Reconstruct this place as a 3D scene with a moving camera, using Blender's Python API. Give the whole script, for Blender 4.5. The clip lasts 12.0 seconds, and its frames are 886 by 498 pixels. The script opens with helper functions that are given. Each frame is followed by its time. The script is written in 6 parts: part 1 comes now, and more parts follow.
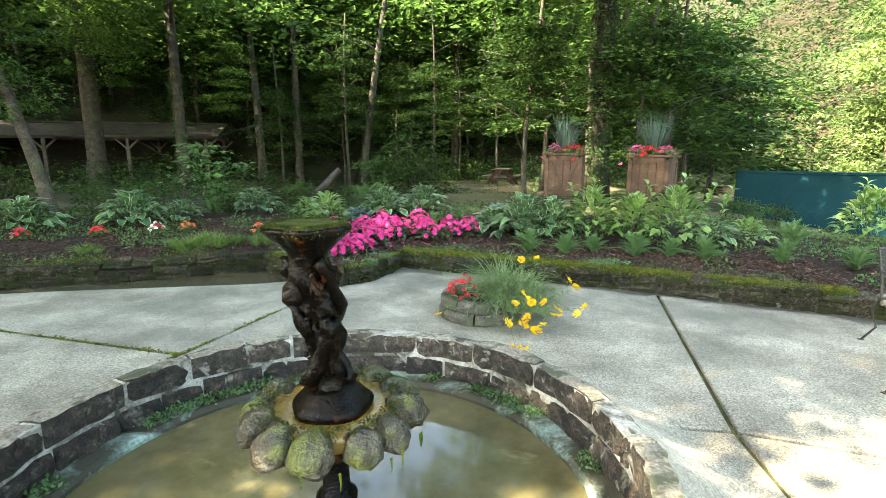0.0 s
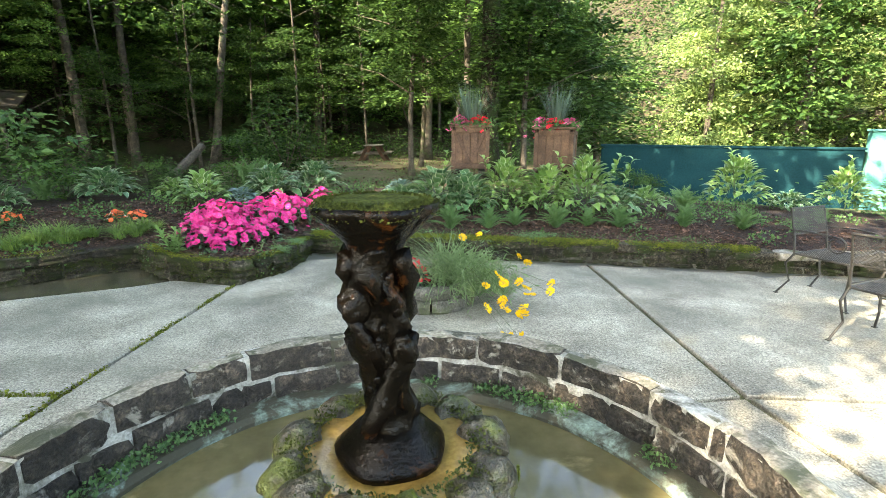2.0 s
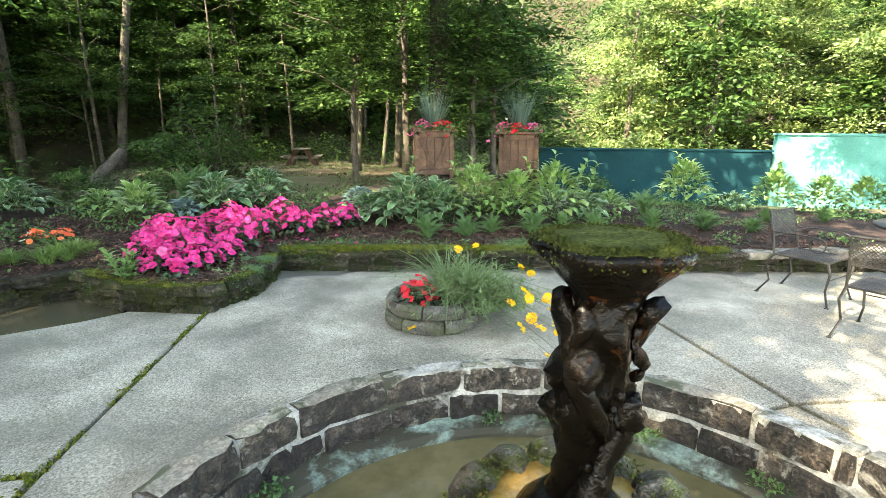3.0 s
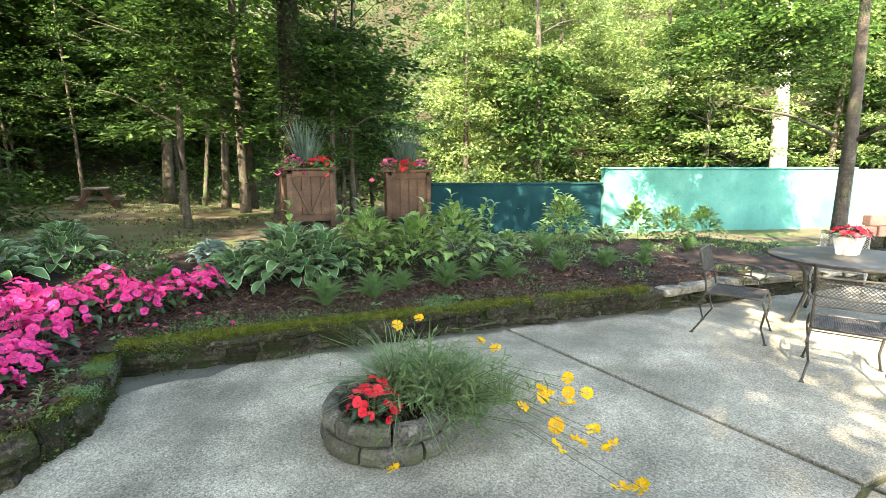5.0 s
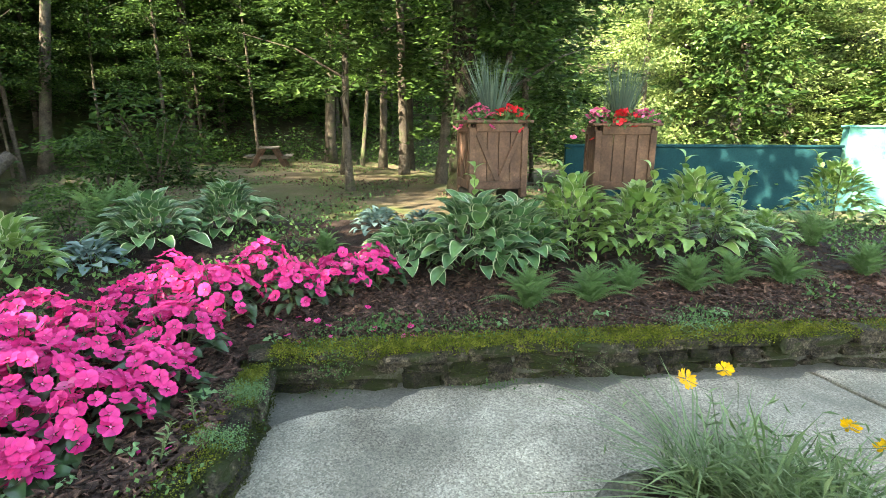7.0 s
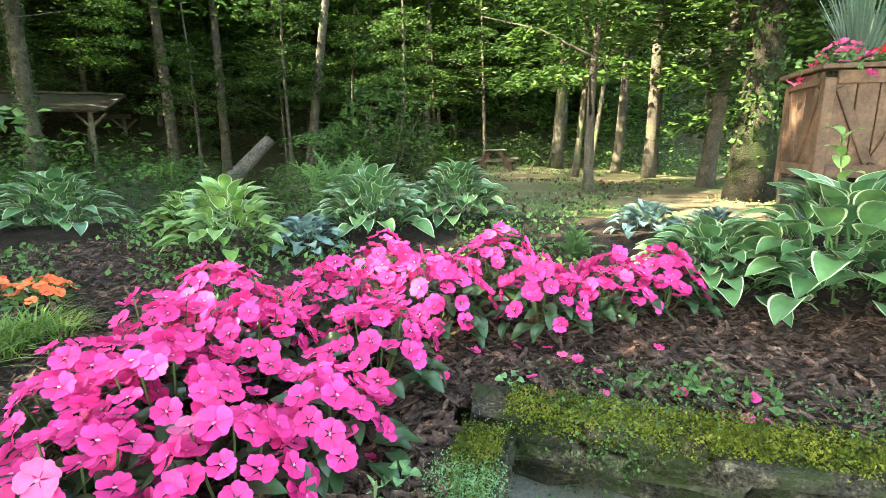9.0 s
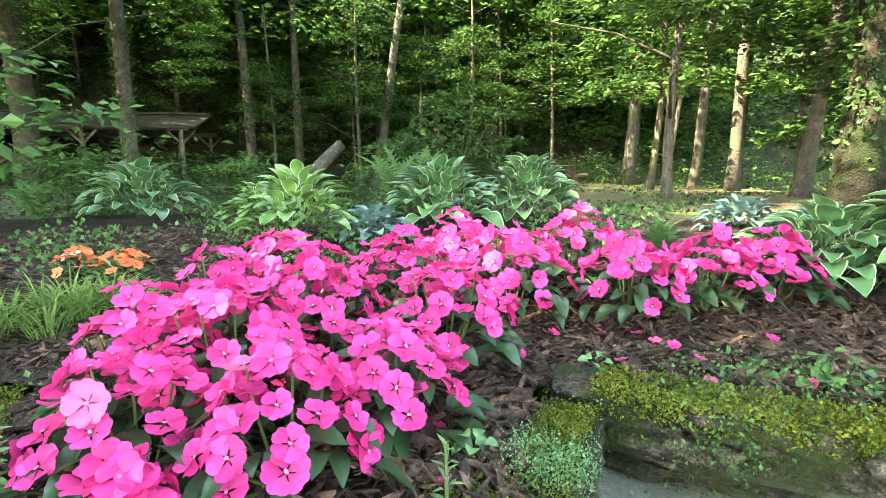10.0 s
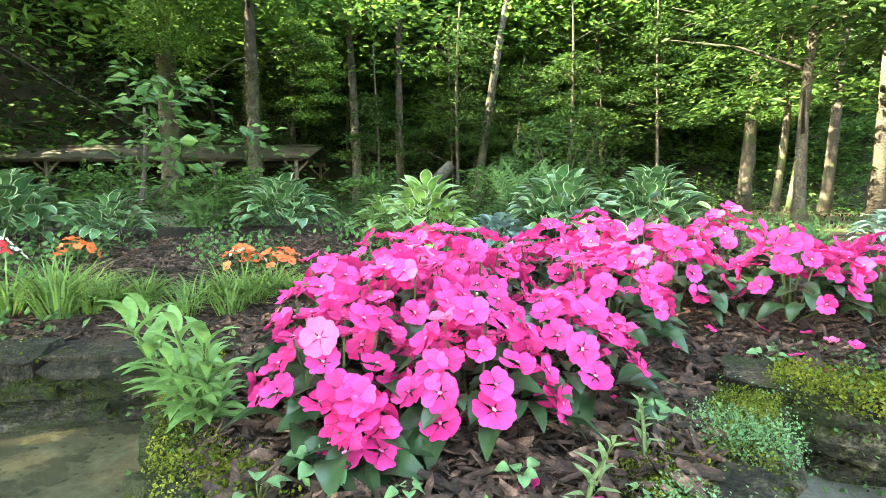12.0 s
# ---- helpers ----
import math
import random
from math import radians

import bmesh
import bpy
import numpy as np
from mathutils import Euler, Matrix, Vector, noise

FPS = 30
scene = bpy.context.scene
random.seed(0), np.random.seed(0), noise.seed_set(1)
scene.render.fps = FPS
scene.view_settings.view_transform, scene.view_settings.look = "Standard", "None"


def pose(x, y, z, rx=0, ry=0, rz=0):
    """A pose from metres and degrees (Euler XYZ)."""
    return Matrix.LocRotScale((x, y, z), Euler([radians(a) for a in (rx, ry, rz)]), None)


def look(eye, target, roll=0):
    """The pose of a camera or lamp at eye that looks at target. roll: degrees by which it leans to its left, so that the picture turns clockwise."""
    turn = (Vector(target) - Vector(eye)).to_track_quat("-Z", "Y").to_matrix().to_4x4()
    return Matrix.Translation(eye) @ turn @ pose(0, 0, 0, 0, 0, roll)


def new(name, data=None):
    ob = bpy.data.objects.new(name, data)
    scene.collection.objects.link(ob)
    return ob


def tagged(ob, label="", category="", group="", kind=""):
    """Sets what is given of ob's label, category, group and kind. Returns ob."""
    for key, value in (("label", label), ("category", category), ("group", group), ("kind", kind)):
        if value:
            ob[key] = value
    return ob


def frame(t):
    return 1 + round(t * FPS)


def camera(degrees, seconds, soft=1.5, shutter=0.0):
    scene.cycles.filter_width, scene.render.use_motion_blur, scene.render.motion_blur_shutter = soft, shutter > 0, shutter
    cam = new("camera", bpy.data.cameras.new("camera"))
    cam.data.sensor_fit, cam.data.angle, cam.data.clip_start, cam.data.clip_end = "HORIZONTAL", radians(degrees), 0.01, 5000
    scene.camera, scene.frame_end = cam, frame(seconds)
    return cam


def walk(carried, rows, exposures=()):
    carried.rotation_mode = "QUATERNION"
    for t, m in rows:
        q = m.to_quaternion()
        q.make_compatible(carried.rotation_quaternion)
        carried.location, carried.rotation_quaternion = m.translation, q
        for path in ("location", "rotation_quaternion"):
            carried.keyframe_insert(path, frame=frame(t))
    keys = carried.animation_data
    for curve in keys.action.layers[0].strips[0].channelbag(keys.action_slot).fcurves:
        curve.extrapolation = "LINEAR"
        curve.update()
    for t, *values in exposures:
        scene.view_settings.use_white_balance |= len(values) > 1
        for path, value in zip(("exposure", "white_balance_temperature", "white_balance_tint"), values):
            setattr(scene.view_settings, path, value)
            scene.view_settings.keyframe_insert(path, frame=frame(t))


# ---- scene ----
cam = camera(83.1, 12.0, soft=0.65)
METRES, EYE, TILT, LEAN, TURN = 7.2, 1.70, -11.0, 0.0, 0.0
ROWS = [
    (0.0, 0.0, 0.0, 0.0, -0.0, 0.0, 0.0),
    (0.5, -0.0216, 0.0161, -0.0017, -2.55, -1.04, 0.39),
    (1.0, -0.049, 0.0339, -0.0022, -6.53, -2.15, 1.04),
    (1.5, -0.0756, 0.0598, -0.0038, -11.03, -2.94, 1.86),
    (2.0, -0.109, 0.0942, 0.0042, -16.24, -2.86, 2.9),
    (2.5, -0.1546, 0.134, 0.0154, -20.12, -2.36, 3.56),
    (3.0, -0.1952, 0.1718, 0.0247, -25.62, -3.24, 4.51),
    (3.5, -0.2167, 0.2168, 0.0412, -34.01, -2.78, 5.92),
    (5.5, -0.2126, 0.4364, 0.0857, -46.1, -1.97, 7.83),
    (6.0, -0.1949, 0.4957, 0.0931, -43.3, -2.99, 7.5),
    (6.5, -0.1736, 0.5501, 0.0949, -35.67, -3.85, 6.44),
    (7.0, -0.1533, 0.5996, 0.1018, -29.68, -4.06, 5.53),
    (7.5, -0.1479, 0.6508, 0.1098, -24.37, -3.84, 4.67),
    (9.5, -0.1379, 0.81, 0.0678, -1.28, -0.24, 0.41),
    (10.0, -0.1451, 0.8143, 0.0538, 1.39, 1.35, -0.17),
    (10.5, -0.1538, 0.8142, 0.0435, 4.31, 2.63, -0.72),
    (11.0, -0.1667, 0.8105, 0.0382, 8.42, 3.6, -1.49),
    (11.5, -0.1746, 0.8053, 0.0335, 11.3, 4.27, -1.91),
    (12.0, -0.1774, 0.8015, 0.0306, 11.55, 4.5, -1.93),
]
walk(cam, [(t, pose(0, 0, EYE, TILT, LEAN, TURN) @ pose(METRES * x, METRES * y, METRES * z, 90 + pitch, roll, yaw)) for t, x, y, z, yaw, pitch, roll in ROWS],
     exposures=[(0.0, 4.2, 8600, 7), (2.5, 4.15, 8400, 10), (3.5, 4.2, 8400, 10), (5.5, 3.85, 8400, 10), (7.5, 4.3, 8500, 8), (9.5, 5.0, 8800, 1), (12.0, 5.2, 8900, 0)])

# ---- light and exposure ----
SUN_FROM = Vector((-0.75, -0.32, 0.86)).normalized()
world = bpy.data.worlds.new("sky")
scene.world = world
world.use_nodes = True
wn, wl = world.node_tree.nodes, world.node_tree.links
sky = wn.new("ShaderNodeTexSky")
sky.sky_type, sky.sun_disc = "NISHITA", False
sky.sun_elevation = math.asin(SUN_FROM.z)
sky.sun_rotation = math.atan2(SUN_FROM.x, SUN_FROM.y)
wl.new(sky.outputs["Color"], wn["Background"].inputs["Color"])
wn["Background"].inputs["Strength"].default_value = 0.125
sun_data = bpy.data.lights.new("sun", "SUN")
sun_data.energy, sun_data.angle, sun_data.color = 2.7, radians(0.6), (1.0, 0.95, 0.84)
sun = new("sun", sun_data)
sun.matrix_world = look(SUN_FROM * 60, (0, 0, 0))


# ---- materials ----
def ramp(nt, stops):
    node = nt.nodes.new("ShaderNodeValToRGB")
    el = node.color_ramp.elements
    el[0].position, el[0].color = stops[0][0], (*stops[0][1], 1)
    el[1].position, el[1].color = stops[-1][0], (*stops[-1][1], 1)
    for p, c in stops[1:-1]:
        e = el.new(p)
        e.color = (*c, 1)
    return node


def noise_tex(nt, scale, detail=5.0, rough=0.6, distortion=0.0, kind="ShaderNodeTexNoise"):
    n = nt.nodes.new(kind)
    n.inputs["Scale"].default_value = scale
    if kind == "ShaderNodeTexNoise":
        n.inputs["Detail"].default_value, n.inputs["Roughness"].default_value = detail, rough
        n.inputs["Distortion"].default_value = distortion
    geo = nt.nodes.new("ShaderNodeNewGeometry")
    nt.links.new(geo.outputs["Position"], n.inputs["Vector"])
    return n


def mix(nt, a, b, fac, mode="MIX"):
    m = nt.nodes.new("ShaderNodeMix")
    m.data_type, m.blend_type = "RGBA", mode
    for sock, v in ((m.inputs["Factor"], fac), (m.inputs[6], a), (m.inputs[7], b)):
        if isinstance(v, (int, float)):
            sock.default_value = v
        elif isinstance(v, tuple):
            sock.default_value = (*v, 1)
        else:
            nt.links.new(v, sock)
    return m.outputs[2]


def surface(name, stops, scale=3.0, fine=40.0, fine_amount=0.35, rough=0.85, bump=0.3, bump_dist=0.01, metal=0.0,
            stain=None, stain_scale=0.8, stain_range=(0.5, 0.65), vary=0.0, speckle=None, spec=0.3, each=0.0):
    """Two scales of grain, an optional stain with its own shape, an optional speckle, fine relief."""
    m = bpy.data.materials.new(name)
    m.use_nodes = True
    nt = m.node_tree
    bsdf = nt.nodes["Principled BSDF"]
    big = noise_tex(nt, scale)
    r = ramp(nt, stops)
    nt.links.new(big.outputs["Fac"], r.inputs["Fac"])
    small = noise_tex(nt, fine, 3.0)
    g = ramp(nt, [(0.3, (1 - fine_amount,) * 3), (0.7, (1 + fine_amount * 0.4,) * 3)])
    nt.links.new(small.outputs["Fac"], g.inputs["Fac"])
    col = mix(nt, r.outputs["Color"], g.outputs["Color"], 1.0, "MULTIPLY")
    if speckle:
        v = noise_tex(nt, speckle[0], kind="ShaderNodeTexVoronoi")
        sr = ramp(nt, [(0.0, speckle[1]), (1.0, speckle[2])])
        nt.links.new(v.outputs["Color"], sr.inputs["Fac"])
        col = mix(nt, col, sr.outputs["Color"], speckle[3], "MULTIPLY")
    if stain:
        s = noise_tex(nt, stain_scale, 8.0, 0.65, 0.4)
        sf = ramp(nt, [(stain_range[0], (0, 0, 0)), (stain_range[1], (1, 1, 1))])
        nt.links.new(s.outputs["Fac"], sf.inputs["Fac"])
        col = mix(nt, col, stain, sf.outputs["Color"])
    if each:
        piece = nt.nodes.new("ShaderNodeNewGeometry")
        er = ramp(nt, [(0.0, (1 - each,) * 3), (0.7, (1.0, 0.97, 0.94)), (1.0, (1 + 1.5 * each, 1 + 1.4 * each, 1 + 1.3 * each))])
        nt.links.new(piece.outputs["Random Per Island"], er.inputs["Fac"])
        col = mix(nt, col, er.outputs["Color"], 1.0, "MULTIPLY")
    if vary:
        info = nt.nodes.new("ShaderNodeObjectInfo")
        vr = ramp(nt, [(0.0, (1 - vary,) * 3), (1.0, (1 + vary * 0.6,) * 3)])
        nt.links.new(info.outputs["Random"], vr.inputs["Fac"])
        col = mix(nt, col, vr.outputs["Color"], 1.0, "MULTIPLY")
    nt.links.new(col, bsdf.inputs["Base Color"])
    bsdf.inputs["Roughness"].default_value, bsdf.inputs["Metallic"].default_value = rough, metal
    bsdf.inputs["Specular IOR Level"].default_value = spec
    if bump:
        b = nt.nodes.new("ShaderNodeBump")
        b.inputs["Strength"].default_value, b.inputs["Distance"].default_value = bump, bump_dist
        add = nt.nodes.new("ShaderNodeMath")
        nt.links.new(big.outputs["Fac"], add.inputs[0])
        nt.links.new(small.outputs["Fac"], add.inputs[1])
        nt.links.new(add.outputs[0], b.inputs["Height"])
        nt.links.new(b.outputs["Normal"], bsdf.inputs["Normal"])
    return m


def foliage(name, dark, light, translucent=0.35, rough=0.5, island=True, streak=None, clump_light=0.0, spec=0.3):
    """Leaf or petal: colour varies from leaf to leaf, and some light passes through."""
    m = bpy.data.materials.new(name)
    m.use_nodes = True
    nt = m.node_tree
    bsdf, out = nt.nodes["Principled BSDF"], nt.nodes["Material Output"]
    r = ramp(nt, [(0.0, dark), (1.0, light)])
    if island:
        geo = nt.nodes.new("ShaderNodeNewGeometry")
        nt.links.new(geo.outputs["Random Per Island"], r.inputs["Fac"])
    else:
        info = nt.nodes.new("ShaderNodeObjectInfo")
        nt.links.new(info.outputs["Random"], r.inputs["Fac"])
    n = noise_tex(nt, streak or 60.0, 3.0)
    g = ramp(nt, [(0.3, (0.78,) * 3), (0.7, (1.12,) * 3)])
    nt.links.new(n.outputs["Fac"], g.inputs["Fac"])
    col = mix(nt, r.outputs["Color"], g.outputs["Color"], 1.0, "MULTIPLY")
    # Broad cool-dark and warm-bright patches paint shade and light onto the leaf clumps
    if clump_light:
        cn = noise_tex(nt, clump_light, 2.0)
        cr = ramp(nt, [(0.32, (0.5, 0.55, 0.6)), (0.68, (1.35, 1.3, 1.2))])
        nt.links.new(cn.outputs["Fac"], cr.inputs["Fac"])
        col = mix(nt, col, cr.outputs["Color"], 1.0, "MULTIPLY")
    nt.links.new(col, bsdf.inputs["Base Color"])
    bsdf.inputs["Roughness"].default_value = rough
    bsdf.inputs["Specular IOR Level"].default_value = spec
    tr = nt.nodes.new("ShaderNodeBsdfTranslucent")
    nt.links.new(col, tr.inputs["Color"])
    ms = nt.nodes.new("ShaderNodeMixShader")
    ms.inputs["Fac"].default_value = translucent
    nt.links.new(bsdf.outputs[0], ms.inputs[1])
    nt.links.new(tr.outputs[0], ms.inputs[2])
    nt.links.new(ms.outputs[0], out.inputs["Surface"])
    return m


def petal(name, deep, mid, edge, radius=0.042):
    """A petal deepest at the flower's middle, with faint veins; the paler sheen outwards is put into the colour."""
    m = foliage(name, mid, edge, 0.3, 0.6, True, 45)
    nt = m.node_tree
    bsdf = nt.nodes["Principled BSDF"]
    co = nt.nodes.new("ShaderNodeTexCoord")
    ln = nt.nodes.new("ShaderNodeVectorMath")
    ln.operation = "LENGTH"
    nt.links.new(co.outputs["Object"], ln.inputs[0])
    dv = nt.nodes.new("ShaderNodeMath")
    dv.operation = "DIVIDE"
    dv.inputs[1].default_value = radius
    nt.links.new(ln.outputs["Value"], dv.inputs[0])
    veins = nt.nodes.new("ShaderNodeTexNoise")
    veins.inputs["Scale"].default_value, veins.inputs["Detail"].default_value = 130.0, 3.0
    nt.links.new(co.outputs["Object"], veins.inputs["Vector"])
    ad = nt.nodes.new("ShaderNodeMath")
    ad.operation = "MULTIPLY_ADD"
    ad.inputs[1].default_value = 0.35
    nt.links.new(veins.outputs["Fac"], ad.inputs[0])
    nt.links.new(dv.outputs[0], ad.inputs[2])
    rp = ramp(nt, [(0.22, (1, 1, 1)), (0.5, (0.25, 0.25, 0.25)), (1.05, (0.0, 0.0, 0.0))])
    nt.links.new(ad.outputs[0], rp.inputs["Fac"])
    old = bsdf.inputs["Base Color"].links[0].from_socket
    col = mix(nt, old, deep, rp.outputs["Color"])
    nt.links.new(col, bsdf.inputs["Base Color"])
    for n in nt.nodes:
        if n.bl_idname == "ShaderNodeBsdfTranslucent":
            nt.links.new(col, n.inputs["Color"])
    bsdf.inputs["Specular IOR Level"].default_value = 0.35
    return m


M_CONCRETE = surface("concrete", [(0.3, (0.135, 0.125, 0.101)), (0.5, (0.25, 0.234, 0.194)), (0.72, (0.42, 0.392, 0.328))], 1.3, 55, 0.4, 0.85, 0.35, 0.006,
                     stain=(0.115, 0.115, 0.09), stain_scale=0.6, stain_range=(0.48, 0.75), speckle=(125.0, (0.42, 0.42, 0.41), (1.9, 1.88, 1.8), 0.9), vary=0.06)
M_COPING = surface("coping_lit_top", [(0.3, (0.17, 0.15, 0.12)), (0.6, (0.31, 0.28, 0.23)), (0.8, (0.40, 0.37, 0.32))], 5, 60, 0.4, 0.85, 0.6, 0.012,
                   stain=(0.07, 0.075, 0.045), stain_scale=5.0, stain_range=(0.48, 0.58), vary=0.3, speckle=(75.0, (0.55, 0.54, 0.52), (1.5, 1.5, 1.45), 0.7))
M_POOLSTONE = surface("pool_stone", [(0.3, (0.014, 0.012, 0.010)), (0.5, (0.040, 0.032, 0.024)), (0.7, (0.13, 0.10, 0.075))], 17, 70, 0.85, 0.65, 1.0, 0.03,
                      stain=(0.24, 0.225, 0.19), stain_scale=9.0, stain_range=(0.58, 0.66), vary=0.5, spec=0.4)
M_WALLSTONE = surface("wall_stone", [(0.3, (0.018, 0.016, 0.013)), (0.5, (0.050, 0.043, 0.033)), (0.72, (0.14, 0.12, 0.09))], 19, 85, 0.85, 0.88, 1.0, 0.03,
                      stain=(0.024, 0.032, 0.010), stain_scale=6.0, stain_range=(0.47, 0.58), vary=0.5, speckle=(48.0, (0.45, 0.45, 0.44), (1.7, 1.65, 1.55), 0.8), spec=0.2)
M_PALESTONE = surface("pale_flat_stone", [(0.3, (0.11, 0.10, 0.08)), (0.55, (0.19, 0.175, 0.145)), (0.75, (0.36, 0.34, 0.30))], 9, 60, 0.4, 0.85, 0.6, 0.012, stain=(0.05, 0.06, 0.02), stain_scale=4.0, stain_range=(0.52, 0.62), vary=0.3)
M_MORTAR = surface("pale_mortar", [(0.3, (0.22, 0.215, 0.19)), (0.7, (0.46, 0.45, 0.41))], 6, 70, 0.4, 0.9, 0.7, 0.012, stain=(0.05, 0.05, 0.035), stain_scale=4.0, stain_range=(0.45, 0.58))
M_WALLMORTAR = surface("wall_mortar", [(0.3, (0.05, 0.047, 0.038)), (0.7, (0.15, 0.14, 0.115))], 6, 70, 0.5, 0.9, 0.7, 0.012, stain=(0.03, 0.034, 0.015), stain_scale=4.0, stain_range=(0.45, 0.58))
M_LEDGE = surface("mineral_ledge", [(0.3, (0.10, 0.15, 0.125)), (0.6, (0.24, 0.33, 0.285)), (0.8, (0.42, 0.48, 0.43))], 5, 45, 0.5, 0.8, 0.6, 0.012, stain=(0.035, 0.034, 0.022), stain_scale=2.2, stain_range=(0.40, 0.50))
M_DARKCORE = surface("dark_mortar", [(0.3, (0.03, 0.03, 0.024)), (0.7, (0.085, 0.08, 0.06))], 7, 50, 0.5, 0.95, 0.8, 0.02)
M_SOIL = surface("mulch_soil", [(0.3, (0.012, 0.007, 0.006)), (0.55, (0.03, 0.017, 0.013)), (0.8, (0.06, 0.033, 0.025))], 9, 55, 0.5, 0.95, 1.0, 0.03)
M_JOINT = surface("joint_moss", [(0.3, (0.03, 0.035, 0.015)), (0.55, (0.07, 0.075, 0.03)), (0.8, (0.13, 0.11, 0.05))], 6, 60, 0.5, 0.95, 0.8, 0.01)
M_GROUND = surface("lawn_ground", [(0.25, (0.045, 0.036, 0.022)), (0.5, (0.085, 0.068, 0.042)), (0.75, (0.145, 0.115, 0.075))], 1.6, 30, 0.5, 0.95, 0.7, 0.03,
                   stain=(0.05, 0.075, 0.02), stain_scale=0.5, stain_range=(0.45, 0.62))
M_SLOPE = surface("forest_floor", [(0.3, (0.02, 0.018, 0.01)), (0.7, (0.055, 0.045, 0.025))], 0.7, 10, 0.5, 0.95, 0.8, 0.05, stain=(0.03, 0.05, 0.015), stain_scale=0.2)
M_BARK = surface("bark", [(0.3, (0.04, 0.034, 0.027)), (0.55, (0.085, 0.072, 0.058)), (0.8, (0.165, 0.14, 0.115))], 5, 35, 0.5, 0.95, 1.0, 0.03, stain=(0.06, 0.085, 0.035), stain_scale=1.2, stain_range=(0.55, 0.66), vary=0.25)
# Bark darkened in the colour for the shade the big trunk stands in
M_SHADEDBARK = surface("shaded_bark", [(0.3, (0.010, 0.009, 0.007)), (0.55, (0.026, 0.022, 0.017)), (0.8, (0.055, 0.048, 0.038))], 9, 50, 0.7, 0.95, 1.0, 0.03, stain=(0.02, 0.032, 0.010), stain_scale=3.0, stain_range=(0.48, 0.62), spec=0.15)
M_PALEBARK = surface("pale_bark", [(0.3, (0.30, 0.28, 0.24)), (0.7, (0.62, 0.59, 0.53))], 2, 30, 0.3, 0.9, 0.7, 0.02)
# One wall paint in two tones: the shade and sun are put into colour
M_PAINTSHADED = surface("paint_shaded_tone", [(0.3, (0.002, 0.024, 0.030)), (0.55, (0.004, 0.036, 0.043)), (0.8, (0.010, 0.055, 0.062))], 0.8, 25, 0.25, 0.85, 0.3, 0.008, stain=(0.02, 0.075, 0.075), stain_scale=1.7, stain_range=(0.62, 0.74), spec=0.12)
M_PAINTSUNLIT = surface("paint_sunlit_tone", [(0.3, (0.045, 0.19, 0.165)), (0.55, (0.08, 0.265, 0.23)), (0.8, (0.16, 0.36, 0.31))], 0.7, 25, 0.15, 0.85, 0.3, 0.008, stain=(0.03, 0.14, 0.13), stain_scale=0.9, stain_range=(0.58, 0.72), spec=0.12)
M_WOOD = surface("weathered_wood", [(0.3, (0.05, 0.028, 0.018)), (0.55, (0.095, 0.054, 0.036)), (0.8, (0.17, 0.105, 0.07))], 6, 45, 0.4, 0.8, 0.5, 0.008, vary=0.25)
M_GREYWOOD = surface("grey_wood", [(0.3, (0.06, 0.052, 0.042)), (0.7, (0.155, 0.138, 0.115))], 4, 40, 0.4, 0.85, 0.5, 0.008, vary=0.2)
M_IRON = surface("dark_iron", [(0.3, (0.018, 0.017, 0.016)), (0.7, (0.050, 0.047, 0.042))], 12, 80, 0.3, 0.5, 0.3, 0.002, metal=0.3, spec=0.4)
M_PALEIRON = surface("faded_iron", [(0.3, (0.28, 0.27, 0.25)), (0.7, (0.42, 0.41, 0.38))], 12, 80, 0.3, 0.6, 0.3, 0.002, metal=0.2)
M_BRONZE = surface("wet_stone_figure", [(0.3, (0.0015, 0.0013, 0.0011)), (0.6, (0.004, 0.003, 0.0022)), (0.85, (0.020, 0.010, 0.005))], 9, 60, 0.5, 0.12, 0.5, 0.014, stain=(0.045, 0.016, 0.005), stain_scale=6.5, stain_range=(0.58, 0.70), spec=0.1)
M_ALGAE = surface("mossy_petal", [(0.3, (0.012, 0.011, 0.008)), (0.5, (0.04, 0.032, 0.018)), (0.72, (0.13, 0.115, 0.085))], 16, 60, 0.7, 0.28, 1.0, 0.02, stain=(0.07, 0.085, 0.014), stain_scale=6.0, stain_range=(0.5, 0.6), vary=0.25, spec=0.5)
M_OCHRE = surface("ochre_basin", [(0.3, (0.14, 0.085, 0.022)), (0.7, (0.27, 0.17, 0.045))], 8, 40, 0.3, 0.15, 0.3, 0.01, spec=0.6)
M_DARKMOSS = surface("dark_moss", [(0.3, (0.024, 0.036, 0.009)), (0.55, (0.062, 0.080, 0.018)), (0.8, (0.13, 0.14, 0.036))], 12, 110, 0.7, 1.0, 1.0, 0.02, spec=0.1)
M_WET = surface("damp_concrete", [(0.3, (0.07, 0.07, 0.058)), (0.7, (0.16, 0.157, 0.138))], 1.5, 55, 0.3, 0.4, 0.3, 0.004, speckle=(125.0, (0.6, 0.6, 0.6), (1.5, 1.5, 1.5), 0.7))
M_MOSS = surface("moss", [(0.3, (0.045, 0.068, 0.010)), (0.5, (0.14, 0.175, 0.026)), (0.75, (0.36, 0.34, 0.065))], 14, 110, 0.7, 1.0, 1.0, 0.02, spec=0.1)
M_WATER = surface("murky_water", [(0.3, (0.062, 0.056, 0.026)), (0.55, (0.105, 0.092, 0.045)), (0.75, (0.19, 0.165, 0.085))], 1.6, 12, 0.15, 0.07, 0.04, 0.004, stain=(0.24, 0.21, 0.11), stain_scale=1.1, stain_range=(0.58, 0.7), spec=0.5)
